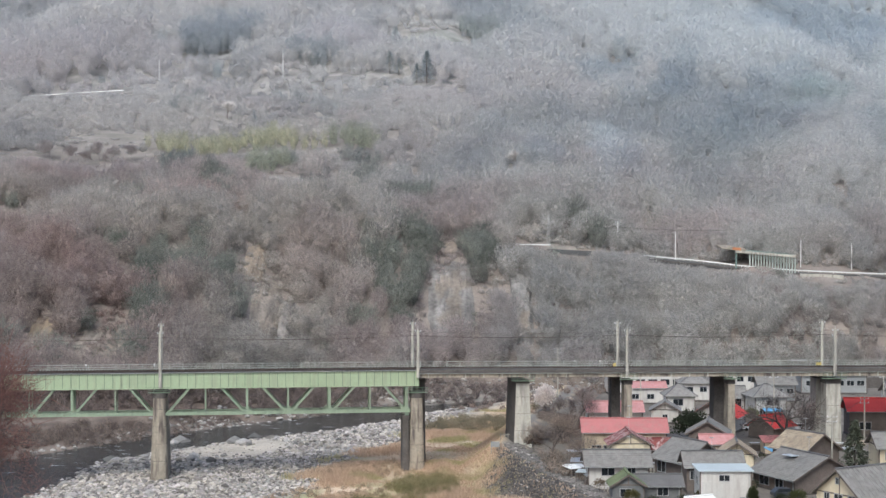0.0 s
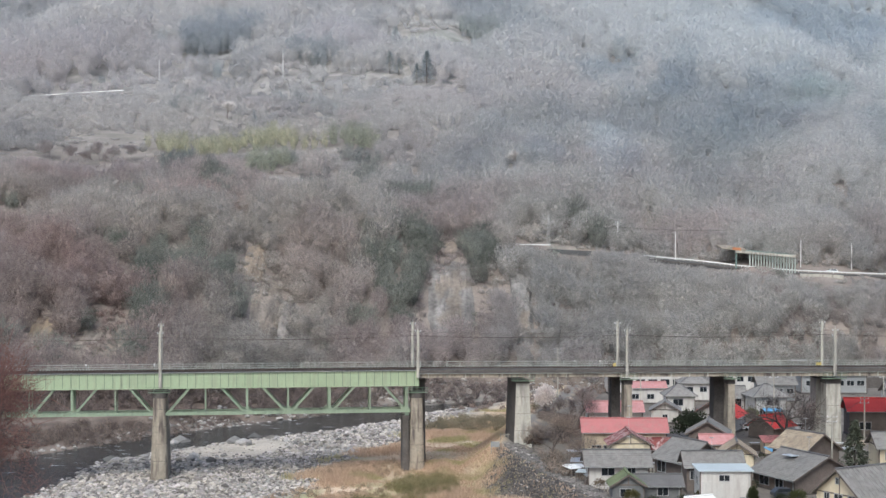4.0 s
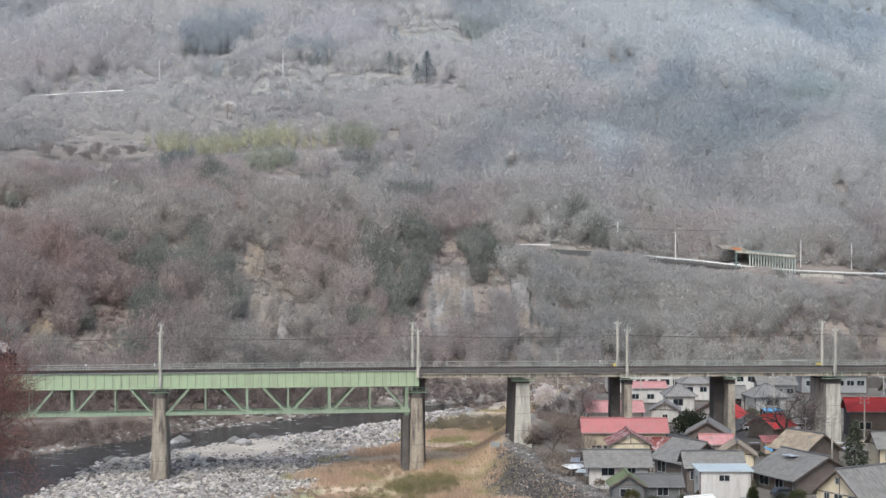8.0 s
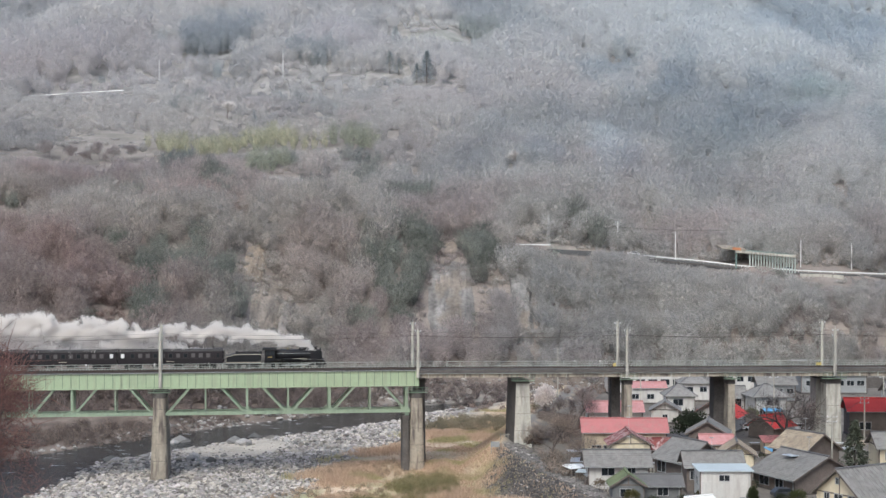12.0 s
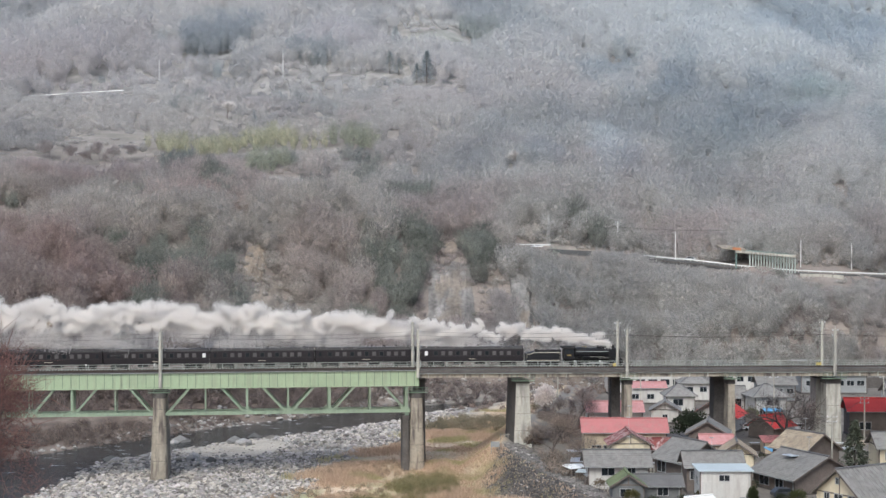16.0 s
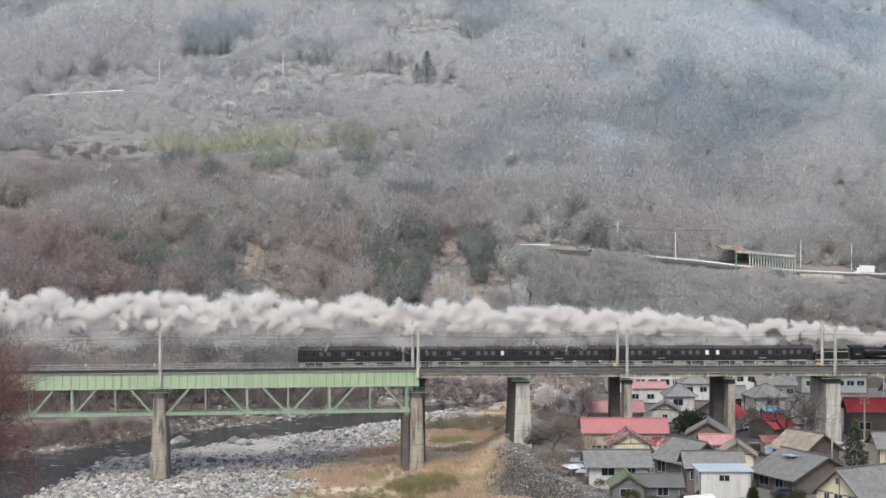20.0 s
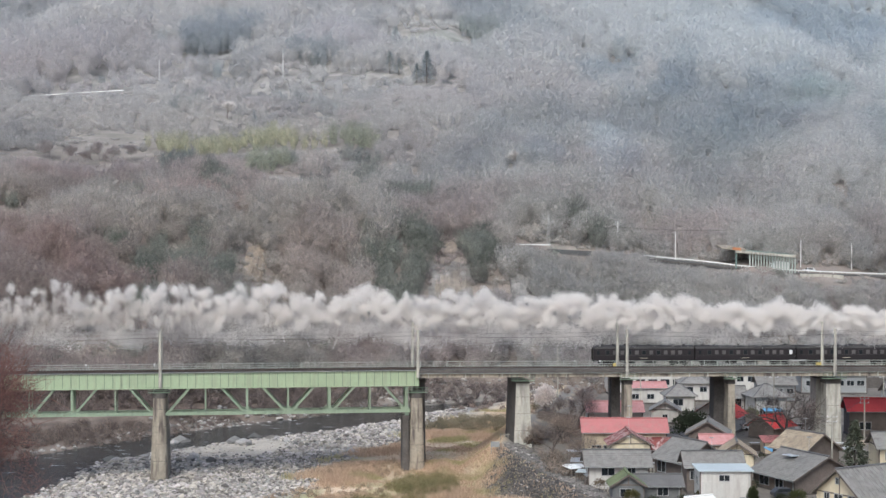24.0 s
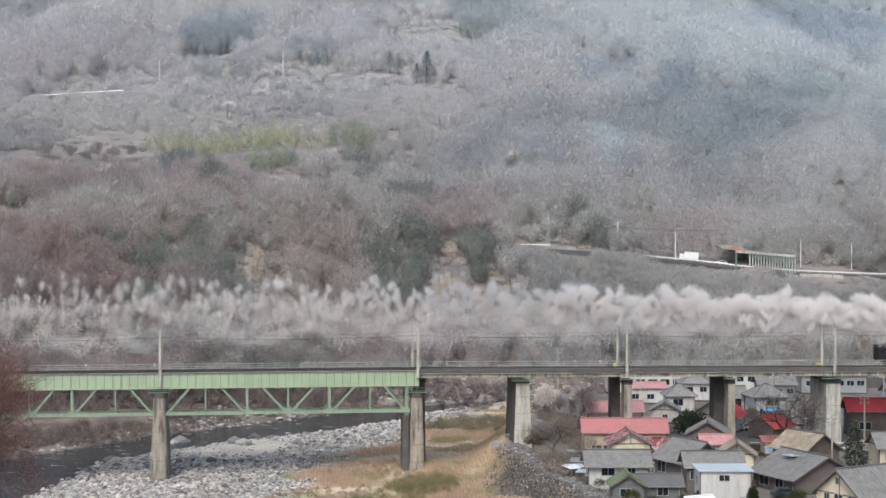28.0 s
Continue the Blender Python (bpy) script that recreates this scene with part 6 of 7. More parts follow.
def boulder_mesh(i, g):
    vs, fs = stone_shape(40 + i)
    me = bpy.data.meshes.new("boulder")
    me.from_pydata(vs.tolist(), [], fs)
    at_ = me.attributes.new("tint", "FLOAT_COLOR", "POINT")
    at_.data.foreach_set("color", [g, g * 0.97, g * 0.92, 1] * len(vs))
    me.materials.append(STONE)
    return me


def boulders():
    rng = np.random.default_rng(8)
    kinds = [boulder_mesh(i, g) for i, g in enumerate((0.22, 0.30, 0.12, 0.36))]
    spots = [(-57.5, 346, 1.7), (-58.5, 343, 1.2), (-66, 315, 1.6), (-64.5, 313, 1.0), (-44, 334, 1.6), (-41.5, 329, 1.5), (-42, 352, 1.5), (-49.5, 314, 1.2), (-54.5, 300, 0.9), (-49, 309, 1.1), (-45, 306, 1.0)]
    while len(spots) < 150:
        x, y = rng.uniform(-70, -8), rng.uniform(262, 385)
        rd = float(river_distance(np.array([x]), np.array([y]))[0])
        if -6 < rd < 22 and x - np.interp(y, LEVEE_Y, LEVEE_X) - (y - 290) * 0.165 < -38 and not (abs(x + 44) < 10 and abs(y - 327) < 12):
            spots.append((x, y, rng.uniform(0.3, 0.75)))
    for i, (x, y, r) in enumerate(spots):
        o = new("boulder", kinds[i % 4])
        z = max(float(ground_z(x, y)), -0.3)
        o.matrix_basis = pose(x, y, z + r * 0.3, 0, 0, i * 67 % 360) @ Matrix.Diagonal((r * 1.25, r, r * 0.75, 1))
        tagged(o, ("grey rounded boulder on the river bar", "pale rounded boulder on the river bar", "dark wet boulder on the river bar", "whitish boulder on the river bar")[i % 4], "boulder", "river boulders")


stones()
boulders()


def far_bank_stones():
    rng = np.random.default_rng(9)
    n = 2600
    x = rng.uniform(-100, 60, n)
    mid = np.interp(x, [p[0] for p in RIVER], [p[1] for p in RIVER])
    w = np.interp(x, [p[0] for p in RIVER], [p[2] for p in RIVER])
    y = mid + w * 1.25 + 1 + rng.random(n) ** 2 * 16
    z = ground_z(x, y)
    size = 0.15 + 0.5 * rng.random(n) ** 4
    vs, fs = stone_shape(3)
    co = (vs[None] * size[:, None, None] * np.array((1.2, 1, 0.8)) + np.stack([x, y, z + size * 0.3], 1)[:, None, :]).reshape(-1, 3)
    faces = [tuple(k * len(vs) + j for j in f) for k in range(n) for f in fs]
    me = bpy.data.meshes.new("bank_stones")
    me.from_pydata(co.tolist(), [], faces)
    at_ = me.attributes.new("tint", "FLOAT_COLOR", "POINT")
    g = np.repeat(rng.uniform(0.14, 0.42, n), len(vs))
    at_.data.foreach_set("color", np.stack([g, g * 0.95, g * 0.88, np.ones_like(g)], 1).astype(np.float32).ravel())
    me.materials.append(STONE)
    tagged(new("bank_stones", me), "scattered brown-grey stones along the far bank", "stones", kind="stuff")


far_bank_stones()


def dry_grass():
    rng = np.random.default_rng(10)
    n = 300000
    x, y = rng.uniform(-40, 20, n), rng.uniform(232, 385, n)
    edge = np.interp(y, LEVEE_Y, LEVEE_X)
    d = x - edge
    m = fbm(x / 9, y / 9, 91, 3)
    dens = step(-39, -29, d + 12 * (m - 0.5) - (y - 290) * 0.165) * step(-0.8, -2.5, d) * (0.25 + 0.75 * step(0.38, 0.6, m))
    slope = step(-12, -9, d)
    dens = np.maximum(dens, 0.75 * slope * step(-0.6, -2.0, d) * step(226, 234, y))
    dens *= 1 - 0.85 * slope * step(0.0, 2.0, d + 9.5 - (y - 258) * 0.28 + 5 * (fbm(y / 5, d / 3, 18, 3) - 0.5))
    dens *= 0.85
    keep = (rng.random(n) < dens) & (river_distance(x, y) > 3)
    x, y, m = x[keep], y[keep], m[keep]
    pos = np.stack([x, y, ground_z(x, y) - 0.03], 1)
    tall = (0.25 + 0.75 * step(0.45, 0.68, m) * (1 - 0.7 * step(-11, -8, d[keep]))) * rng.uniform(0.5, 1.3, len(x))
    along = rng.normal(size=(len(x), 3)) * 0.35
    along[:, 2] = 1
    k = rng.random(len(x))
    straw = mixed((0.78, 0.62, 0.46), (0.46, 0.33, 0.24), k)
    olive = mixed((0.36, 0.34, 0.18), (0.52, 0.46, 0.26), k)
    g = step(0.56, 0.70, fbm(x / 11 + 40, y / 11, 95, 3))[:, None]
    tagged(new("dry_grass", slivers_mesh("dry_grass", pos, along * tall[:, None], 0.16 * np.ones(len(x)), straw * (1 - g) + olive * g, LEAVES)),
           "straw-coloured dry grass and weeds on the river flat", "grass", kind="stuff")


dry_grass()
grove("dry_bush", -3.5, 268, 5.5, 9, 0, 1.4, (1.2, 2.4), (0.26, 0.24, 0.12), (0.40, 0.34, 0.20), 110, "olive bush clump before the pier on the river flat", 28, 0.7, 0.04)
grove("dry_bush", -20, 266, 11, 7, 0, 2.2, (0.7, 1.5), (0.36, 0.27, 0.19), (0.50, 0.39, 0.28), 90, "brown dry weeds on the river flat", 29, 0.7, 0.04)
grove("dry_bush", -9, 258, 7, 4, 0, 1.5, (0.9, 1.9), (0.27, 0.26, 0.13), (0.42, 0.36, 0.21), 90, "olive and straw bushes on the river flat", 23, 0.7, 0.05)
grove("dry_bush", -14, 292, 9, 10, 0, 1.7, (0.7, 1.6), (0.36, 0.27, 0.19), (0.54, 0.42, 0.30), 80, "brown dry weeds around the pier", 24, 0.7, 0.05)
grove("bank_brush", -80, 345, 24, 9, 38, 2.2, (1.2, 2.6), (0.20, 0.165, 0.145), (0.30, 0.245, 0.21), 80, "brown brush on the far river bank", 25, 0.7, 0.05)
grove("bank_brush", -38, 398, 30, 8, 32, 2.2, (1.2, 2.6), (0.20, 0.17, 0.15), (0.30, 0.25, 0.215), 80, "brown brush on the far river bank", 26, 0.7, 0.05)
grove("bank_brush", -99, 322, 16, 14, 30, 2.4, (1.0, 2.2), (0.18, 0.145, 0.125), (0.27, 0.21, 0.18), 80, "dark brown brush above the river bank", 30, 0.7, 0.05)
grove("bank_brush", -58, 372, 12, 6, 40, 2.2, (0.8, 1.8), (0.18, 0.15, 0.13), (0.27, 0.22, 0.19), 80, "dark brown brush above the river bank", 31, 0.7, 0.05)


for bx, by, brx, bry, bturn, seed in ((-88, 372, 26, 9, 12, 61), (-60, 386, 18, 8, 25, 62), (-34, 408, 18, 8, 38, 63), (4, 428, 22, 7, 12, 64)):
    grove("bank_brush", bx, by, brx, bry, bturn, 2.7, (2.0, 4.2), (0.225, 0.185, 0.17), (0.30, 0.25, 0.23), 60, "brown bare brush along the far bank", seed, 0.55, 0.05)
grove("slope_brush", 110.3, 470.5, 14, 16, 0, 3.4, (3.0, 6.0), (0.36, 0.325, 0.305), (0.42, 0.38, 0.355), 90, "grey-brown brush on the slope under the road", 66, 0.5, 0.05)
grove("flat_brush", 26, 400, 24, 22, 0, 4.2, (0.8, 2.2), (0.27, 0.205, 0.175), (0.36, 0.28, 0.235), 60, "reddish brown weeds on the open flat", 65, 0.7, 0.05)


def levee_pitching():
    """Dark stone pitching on the levee's slope."""
    rng = np.random.default_rng(12)
    vs, fs = stone_shape(2)
    n = 9000
    y = rng.uniform(224, 292, n)
    d = rng.uniform(-11, 2.4, n)
    keep = (d > -10 + (y - 258) * 0.28 + 5 * (fbm(y / 5, d / 3, 18, 3) - 0.5)) & ((d < 0.8) | (rng.random(n) < 0.4))
    y, d = y[keep], d[keep]
    n = len(y)
    x = np.interp(y, LEVEE_Y, LEVEE_X) + d
    z = ground_z(x, y)
    size = rng.uniform(0.07, 0.27, n)
    co = (vs[None] * size[:, None, None] * np.array((1.2, 1.1, 0.45)) + np.stack([x, y, z], 1)[:, None, :]).reshape(-1, 3)
    me = bpy.data.meshes.new("stone_pitching")
    me.from_pydata(co.tolist(), [], [tuple(k * len(vs) + j for j in f) for k in range(n) for f in fs])
    at_ = me.attributes.new("tint", "FLOAT_COLOR", "POINT")
    crest = np.clip((d + 1.6) / 1.2, 0, 1)
    g = np.repeat(rng.uniform(0.05, 0.13, n) + crest * rng.uniform(0.0, 0.13, n) + 0.3 * (rng.random(n) < 0.03), len(vs))
    at_.data.foreach_set("color", np.stack([g, g * 0.92, g * 0.85, np.ones_like(g)], 1).astype(np.float32).ravel())
    me.materials.append(STONE)
    tagged(new("stone_pitching", me), "dark rough stones facing the levee slope", "stones", kind="stuff")


levee_pitching()


def levee_signs():
    b = empty("information_board", pose(9.4, 284.5, float(ground_z(9.4, 284.5)) - 0.2), "grey board on posts beside the levee path", "board")
    part("panel", Geo().box(-0.8, 0.8, -0.05, 0.05, 1.2, 2.2), GREYWALL, b)
    for x in (-0.7, 0.7):
        part("post", Geo().box(x - 0.05, x + 0.05, 0.05, 0.15, 0, 2.3), STEEL, b)
    f = empty("path_fence", pose(12.0, 296, float(ground_z(12.0, 296))), "low timber fence across the levee path", "fence")
    for x in (-1.2, 0.2, 1.6):
        part("post", Geo().box(x - 0.06, x + 0.06, -0.06, 0.06, -0.2, 1.2), CONC_PALE, f)
    part("rail", Geo().box(-1.3, 1.7, -0.1, -0.06, 0.9, 1.02), CONC_PALE, f)


levee_signs()


# ---- village clutter ----
def sheet(name, x, y, w, d, h, rot, tilt, mat, label):
    """A loose sheet on four short posts."""
    b = empty(name, pose(x, y, float(ground_z(x, y)), 0, 0, rot), label, name.replace("_", " "))
    p = part("cover", Geo().box(-w / 2, w / 2, -d / 2, d / 2, -0.04, 0.04), mat, b)
    p.matrix_basis = pose(0, 0, h, tilt, 0, 0)
    for sx in (-1, 1):
        for sy in (-1, 1):
            part("post", Geo().box(sx * w * 0.45 - 0.05, sx * w * 0.45 + 0.05, sy * d * 0.45 - 0.05, sy * d * 0.45 + 0.05, -0.2, h + sy * d * 0.45 * math.sin(radians(tilt)) - 0.05), BROWNWALL, b)
    return b


for x, y, w, d, h, rot, mat, label in (
        (58.5, 276, 4.2, 3.0, 2.0, 20, TARP, "blue tarpaulin stretched over a frame"), (21.6, 258, 3.0, 2.2, 1.7, 15, SILVER, "bare metal sheet over stored goods"),
        (23.0, 264, 3.4, 2.4, 1.8, -10, SILVER, "bare metal sheet over stored goods"), (20.6, 252, 2.4, 2.2, 1.5, 35, WHITEPAINT, "white sheet over a garden frame"),
        (24.2, 277, 5.0, 1.6, 1.6, 12, SILVER, "long pale sheet roof over a wood stack"), (22.0, 247, 2.2, 1.8, 1.6, -20, BLUEROOF, "pale blue sheet over a porch"),
        (71.0, 275, 4.0, 2.4, 2.2, 30, SILVER, "bare metal sheet lean-to beside a house"), (74.5, 282, 3.6, 2.6, 2.4, -12, TILE_BROWN, "tan sheet lean-to beside a house"),
        (50.5, 285, 3.4, 2.4, 2.2, 5, PINKROOF, "faded pink sheet lean-to by a wall"), (69.5, 333, 4.0, 2.6, 2.4, 0, TARP, "blue tarpaulin beside a house")):
    sheet("lean_to", x, y, w, d, h, rot, 9, mat, label)


def antenna(x, y, z):
    a = empty("television_aerial", pose(x, y, z), "thin metal television aerial on a roof", "aerial")
    part("mast", Geo().tube((0, 0, -0.4), (0, 0, 2.2), 0.035, 0.03, 5), STEEL, a)
    for i in range(5):
        part("rod", Geo().bar((-0.5 + i * 0.06, -0.5 + i * 0.25, 2.1), (0.5 - i * 0.06, -0.5 + i * 0.25, 2.1), 0.03, 0.03), STEEL, a)
    part("boom", Geo().bar((0, -0.6, 2.1), (0, 0.6, 2.1), 0.04, 0.04), STEEL, a)


for x, y, z in ((29, 246, 12.0), (31.5, 268, 12.4), (41.5, 244, 12.1), (57, 246, 11.9), (33, 280, 13.0), (69, 338, 13.4), (52.5, 352, 12.2), (61.5, 268, 12.2), (64, 223, 13.8)):
    antenna(x, y, z)


def garden_fence(x0, y0, x1, y1, h, mat, label):
    f = empty("garden_fence", pose(x0, y0, float(ground_z((x0 + x1) / 2, (y0 + y1) / 2))), label, "fence")
    n = max(3, int(math.hypot(x1 - x0, y1 - y0) / 0.5))
    dx, dy = (x1 - x0), (y1 - y0)
    part("rail", Geo().bar((0, 0, h * 0.75), (dx, dy, h * 0.75), 0.05, 0.1), mat, f)
    part("rail", Geo().bar((0, 0, h * 0.3), (dx, dy, h * 0.3), 0.05, 0.1), mat, f)
    for i in range(n + 1):
        part("slat", Geo().box(dx * i / n - 0.1, dx * i / n + 0.1, dy * i / n - 0.05, dy * i / n - 0.02, -0.2, h), mat, f)


def shrub(x, y, h, r, tint, label, seed):
    rng = np.random.default_rng(seed)
    b = empty("shrub", pose(x, y, float(ground_z(x, y))), label, "shrub")
    part("stem", Geo().tube((0, 0, -0.2), (0, 0, h * 0.5), 0.07, 0.04, 6), BARK, b)
    one = np.array([0.0])
    p = crowns(one, one, one, np.array([h]), np.array([r]), np.array([tint]), 700, rng, 0.5, 0.1, 0.05)
    part("foliage", slivers_mesh("foliage", p[0], p[1] * 0.5, p[2], p[3], LEAVES, p[4]), None, b)


def wood_stack(x, y, rot, n, label):
    """Split logs in rows between two posts under a tin sheet."""
    b = empty("wood_stack", pose(x, y, float(ground_z(x, y)), 0, 0, rot), label, "wood stack")
    for sx in (-1, 1):
        part("post", Geo().box(sx * n * 0.16 - 0.05, sx * n * 0.16 + 0.05, -0.3, 0.3, -0.2, 1.5), BROWNWALL, b)
    for k in range(4):
        for i in range(n):
            part("log", Geo().tube(((i - n / 2 + 0.5) * 0.3, -0.4, 0.15 + k * 0.3), ((i - n / 2 + 0.5) * 0.3, 0.4, 0.15 + k * 0.3), 0.14, 0.14, 6), BARK, b)
    part("cover", Geo().box(-n * 0.17, n * 0.17, -0.55, 0.55, 1.5, 1.54), SILVER, b, "bare metal cover sheet")


rngv = random.Random(63)
for x, y in ((30.5, 228.5), (34.8, 229.0), (34.6, 239.5), (23.4, 236.0), (36.2, 250), (33.6, 252), (45.8, 238), (47.2, 241), (46.6, 249), (44.8, 251), (49.6, 232), (53.5, 229), (37.4, 263.5), (43.2, 265.5), (52.6, 270), (54.2, 262.5), (55.5, 275), (66.5, 252), (69.8, 250.5), (70.6, 266), (72.4, 270), (66.8, 281), (77.8, 285), (26.0, 271), (24.4, 255), (39.8, 290), (42.8, 296), (51.0, 292), (66.0, 313), (59.0, 340)):
    h = rngv.uniform(1.1, 2.6)
    dark = rngv.random() < 0.6
    shrub(x, y, h, h * rngv.uniform(0.4, 0.6), (0.07, 0.078, 0.05) if dark else (0.20, 0.155, 0.11), "dark green garden shrub between houses" if dark else "brown leafless garden shrub between houses", int(x * 31 + y))
for x, y, rot, n in ((34.5, 262.5, 0, 6), (22.6, 243.5, 15, 5), (52.2, 258.5, 20, 6), (69.5, 259.5, 0, 6), (45.0, 236.0, 80, 5), (24.6, 267.0, 0, 7), (57.0, 287.5, 5, 7), (72.0, 288.0, -8, 6)):
    wood_stack(x, y, rot, n, "low stack of split firewood under a tin sheet")
for pts in ([(27, 372, 17.5), (44, 352, 16.5), (67, 320, 17.6), (92, 330, 16.6)], [(64.5, 262, 15.6), (80, 300, 14.6), (67, 320, 17.2)], [(64.5, 262, 15.2), (41.5, 241, 12.0)], [(54.5, 372, 15.6), (67, 320, 17.0)]):
    wire("service_wire", pts, 0.025, "thin dark service wire between poles")


garden_fence(44.5, 227, 52, 229, 1.2, BROWNWALL, "dark timber garden fence")
garden_fence(33, 262, 38, 262, 1.3, CONC_PALE, "pale concrete block fence")
garden_fence(46, 255, 52, 256, 1.3, BROWNWALL, "dark timber garden fence")
garden_fence(62, 312, 75, 314, 1.2, WHITEPAINT, "white picket fence by parked cars")
garden_fence(24, 240, 31, 239, 1.2, CONC_PALE, "pale block fence beside the levee")
part_sky = part("skylight_sheet", Geo().bar((53.6, 247.2, 11.15), (54.6, 244.9, 11.15), 1.5, 0.08), SILVER)
tagged(part_sky, "pale corrugated skylight sheet on a tiled roof", "roof sheet")

grove("garden_brush", 20, 264, 5, 14, 0, 2.6, (1.0, 2.6), (0.27, 0.225, 0.185), (0.40, 0.33, 0.27), 110, "brown bare garden brush beside the levee", 27, 0.6, 0.04)
grove("garden_brush", 26, 303, 9, 10, 0, 3.2, (1.2, 3.0), (0.29, 0.235, 0.20), (0.42, 0.345, 0.29), 110, "brown bare brush behind the pier", 28, 0.6, 0.04)
grove("garden_brush", 24, 338, 10, 12, 0, 3.2, (1.0, 2.4), (0.30, 0.25, 0.21), (0.44, 0.365, 0.30), 100, "brown bare brush on open ground", 29, 0.6, 0.04)
grove("flat_brush", 6, 352, 12, 9, 0, 3.2, (0.6, 1.4), (0.34, 0.29, 0.19), (0.48, 0.40, 0.28), 80, "straw and olive brush on the river flat", 34, 0.7, 0.04)


# ---- train ----
BLACK = surface("black_enamel", (0.018, 0.018, 0.02), 0.45, 0.1, 0.3, 4, 0.6, 0.05)
SOOT = surface("sooty_iron", (0.03, 0.028, 0.027), 0.75, 0.2, 0.4, 4, 0.6, 0.1)
COACHBROWN = surface("dark_brown_coach_paint", (0.023, 0.019, 0.021), 0.5, 0, 0.2, 4, 0.5, 0.03)
COACHROOF = surface("sooty_roof", (0.055, 0.052, 0.052), 0.85, 0, 0.3, 3, 0.5, 0.1)
# most coach panes: flat grey, lighter than the dark glass
GREY_PANE = surface("grey_coach_pane", (0.11, 0.10, 0.10), 0.6, 0, 0.2, 6, 1, 0)
LINING = surface("cream_lining", (0.60, 0.55, 0.44), 0.6, 0, 0.1, 6, 1, 0)
BRASS = surface("brass", (0.5, 0.38, 0.15), 0.35, 0.9, 0.1, 6, 1, 0)


def ring(cx, cz, ry, rz, x, n=16):
    return [(x, cx + ry * math.cos(2 * math.pi * i / n), cz + rz * math.sin(2 * math.pi * i / n)) for i in range(n)]


def wheelset(parent, name, x, r, gauge=0.53, spokes=12):
    g = Geo()
    for y in (-gauge, gauge):
        g.tube((0, y - 0.07, 0), (0, y + 0.07, 0), r, r, 20)
        g.tube((0, y - 0.09, 0), (0, y + 0.09, 0), r * 0.25, r * 0.25, 10)
        for i in range(spokes):
            a = 2 * math.pi * i / spokes
            g.bar((0, y * 1.16, 0), (r * 0.85 * math.cos(a), y * 1.16, r * 0.85 * math.sin(a)), 0.06, 0.06)
    g.tube((0, -gauge, 0), (0, gauge, 0), 0.08, 0.08, 8)
    w = part(name, g, SOOT, parent)
    w.matrix_basis = pose(x, 0, r)
    return w


def locomotive():
    lo = empty("steam_locomotive", Matrix(), "black steam locomotive with smoke deflectors under steam", "locomotive")
    bo = part("boiler", Geo().loft([ring(0, 2.45, r, r, x) for x, r in ((-9.3, 1.02), (-6.5, 1.0), (-6.4, 0.96), (-0.95, 0.94), (-0.85, 0.88))]), BLACK, lo, "long black boiler", True)
    for x in (-7.8, -5.2, -3.6, -2.1):
        part("boiler_band", Geo().loft([ring(0, 2.45, 1.035 if x < -6.5 else 0.975, 1.035 if x < -6.5 else 0.975, x + e) for e in (-0.03, 0.03)]), SOOT, bo)
    part("smokebox_door", Geo().loft([ring(0, 2.45, r, r, x) for x, r in ((-0.85, 0.78), (-0.72, 0.6), (-0.66, 0.2))]), SOOT, bo, "domed smokebox door")
    part("chimney", Geo().loft([[(-1.75 + r * math.cos(a), r * math.sin(a), z) for a in np.linspace(0, 2 * math.pi, 14, False)] for r, z in ((0.42, 3.2), (0.34, 3.45), (0.33, 3.8), (0.42, 3.84), (0.42, 3.92))]), SOOT, lo)
    part("dome", Geo().loft([[(x0 + (x1 - x0) * (0.5 + 0.5 * math.cos(a)), 0.52 * math.sin(a) * k, z) for a in np.linspace(0, 2 * math.pi, 16, False)] for x0, x1, k, z in ((-4.9, -2.7, 1, 3.2), (-4.85, -2.75, 1, 3.6), (-4.6, -3.0, 0.75, 3.8), (-4.3, -3.3, 0.4, 3.86))]), BLACK, lo, "long sand and steam dome", True)
    part("safety_valve", Geo().tube((-6.9, 0.2, 3.3), (-6.9, 0.2, 3.75), 0.09, 0.07, 8).tube((-6.9, -0.2, 3.3), (-6.9, -0.2, 3.75), 0.09, 0.07, 8), BRASS, lo)
    part("whistle", Geo().tube((-7.4, 0, 3.4), (-7.4, 0, 3.8), 0.05, 0.05, 6), BRASS, lo)
    for y in (-1.0, 1.0):
        sg = 1 if y > 0 else -1
        rb = part("running_board", Geo().box(-9.2, -0.4, min(y * 0.75, sg * 1.36), max(y * 0.75, sg * 1.36), 1.72, 1.80), BLACK, lo)
        part("edge_line", Geo().box(-6.2, -3.4, sg * 1.365 - 0.005, sg * 1.365 + 0.005, 1.74, 1.80), LINING, rb, "cream edge line")
        part("smoke_deflector", Geo().loft([[(x, sg * 1.30 + e, z) for x, z in ((-2.7, 1.8), (-0.55, 1.8), (-0.55, 3.0), (-0.8, 3.25), (-2.5, 3.25), (-2.7, 3.0))] for e in (-0.02, 0.02)]), BLACK, lo, "tall smoke deflector plate")
        part("cylinder", Geo().tube((-2.5, sg * 1.12, 0.82), (-1.3, sg * 1.12, 0.82), 0.38, 0.38, 14).box(-2.4, -1.4, sg * 1.12 - 0.28, sg * 1.12 + 0.28, 1.1, 1.55), BLACK, lo)
        part("handrail", Geo().tube((-8.9, sg * 1.04, 2.75), (-1.0, sg * 0.99, 2.75), 0.022, 0.022, 5), STEEL, lo)
        part("air_tank", Geo().tube((-7.6, sg * 1.0, 1.5), (-4.6, sg * 1.0, 1.5), 0.2, 0.2, 10), BLACK, lo)
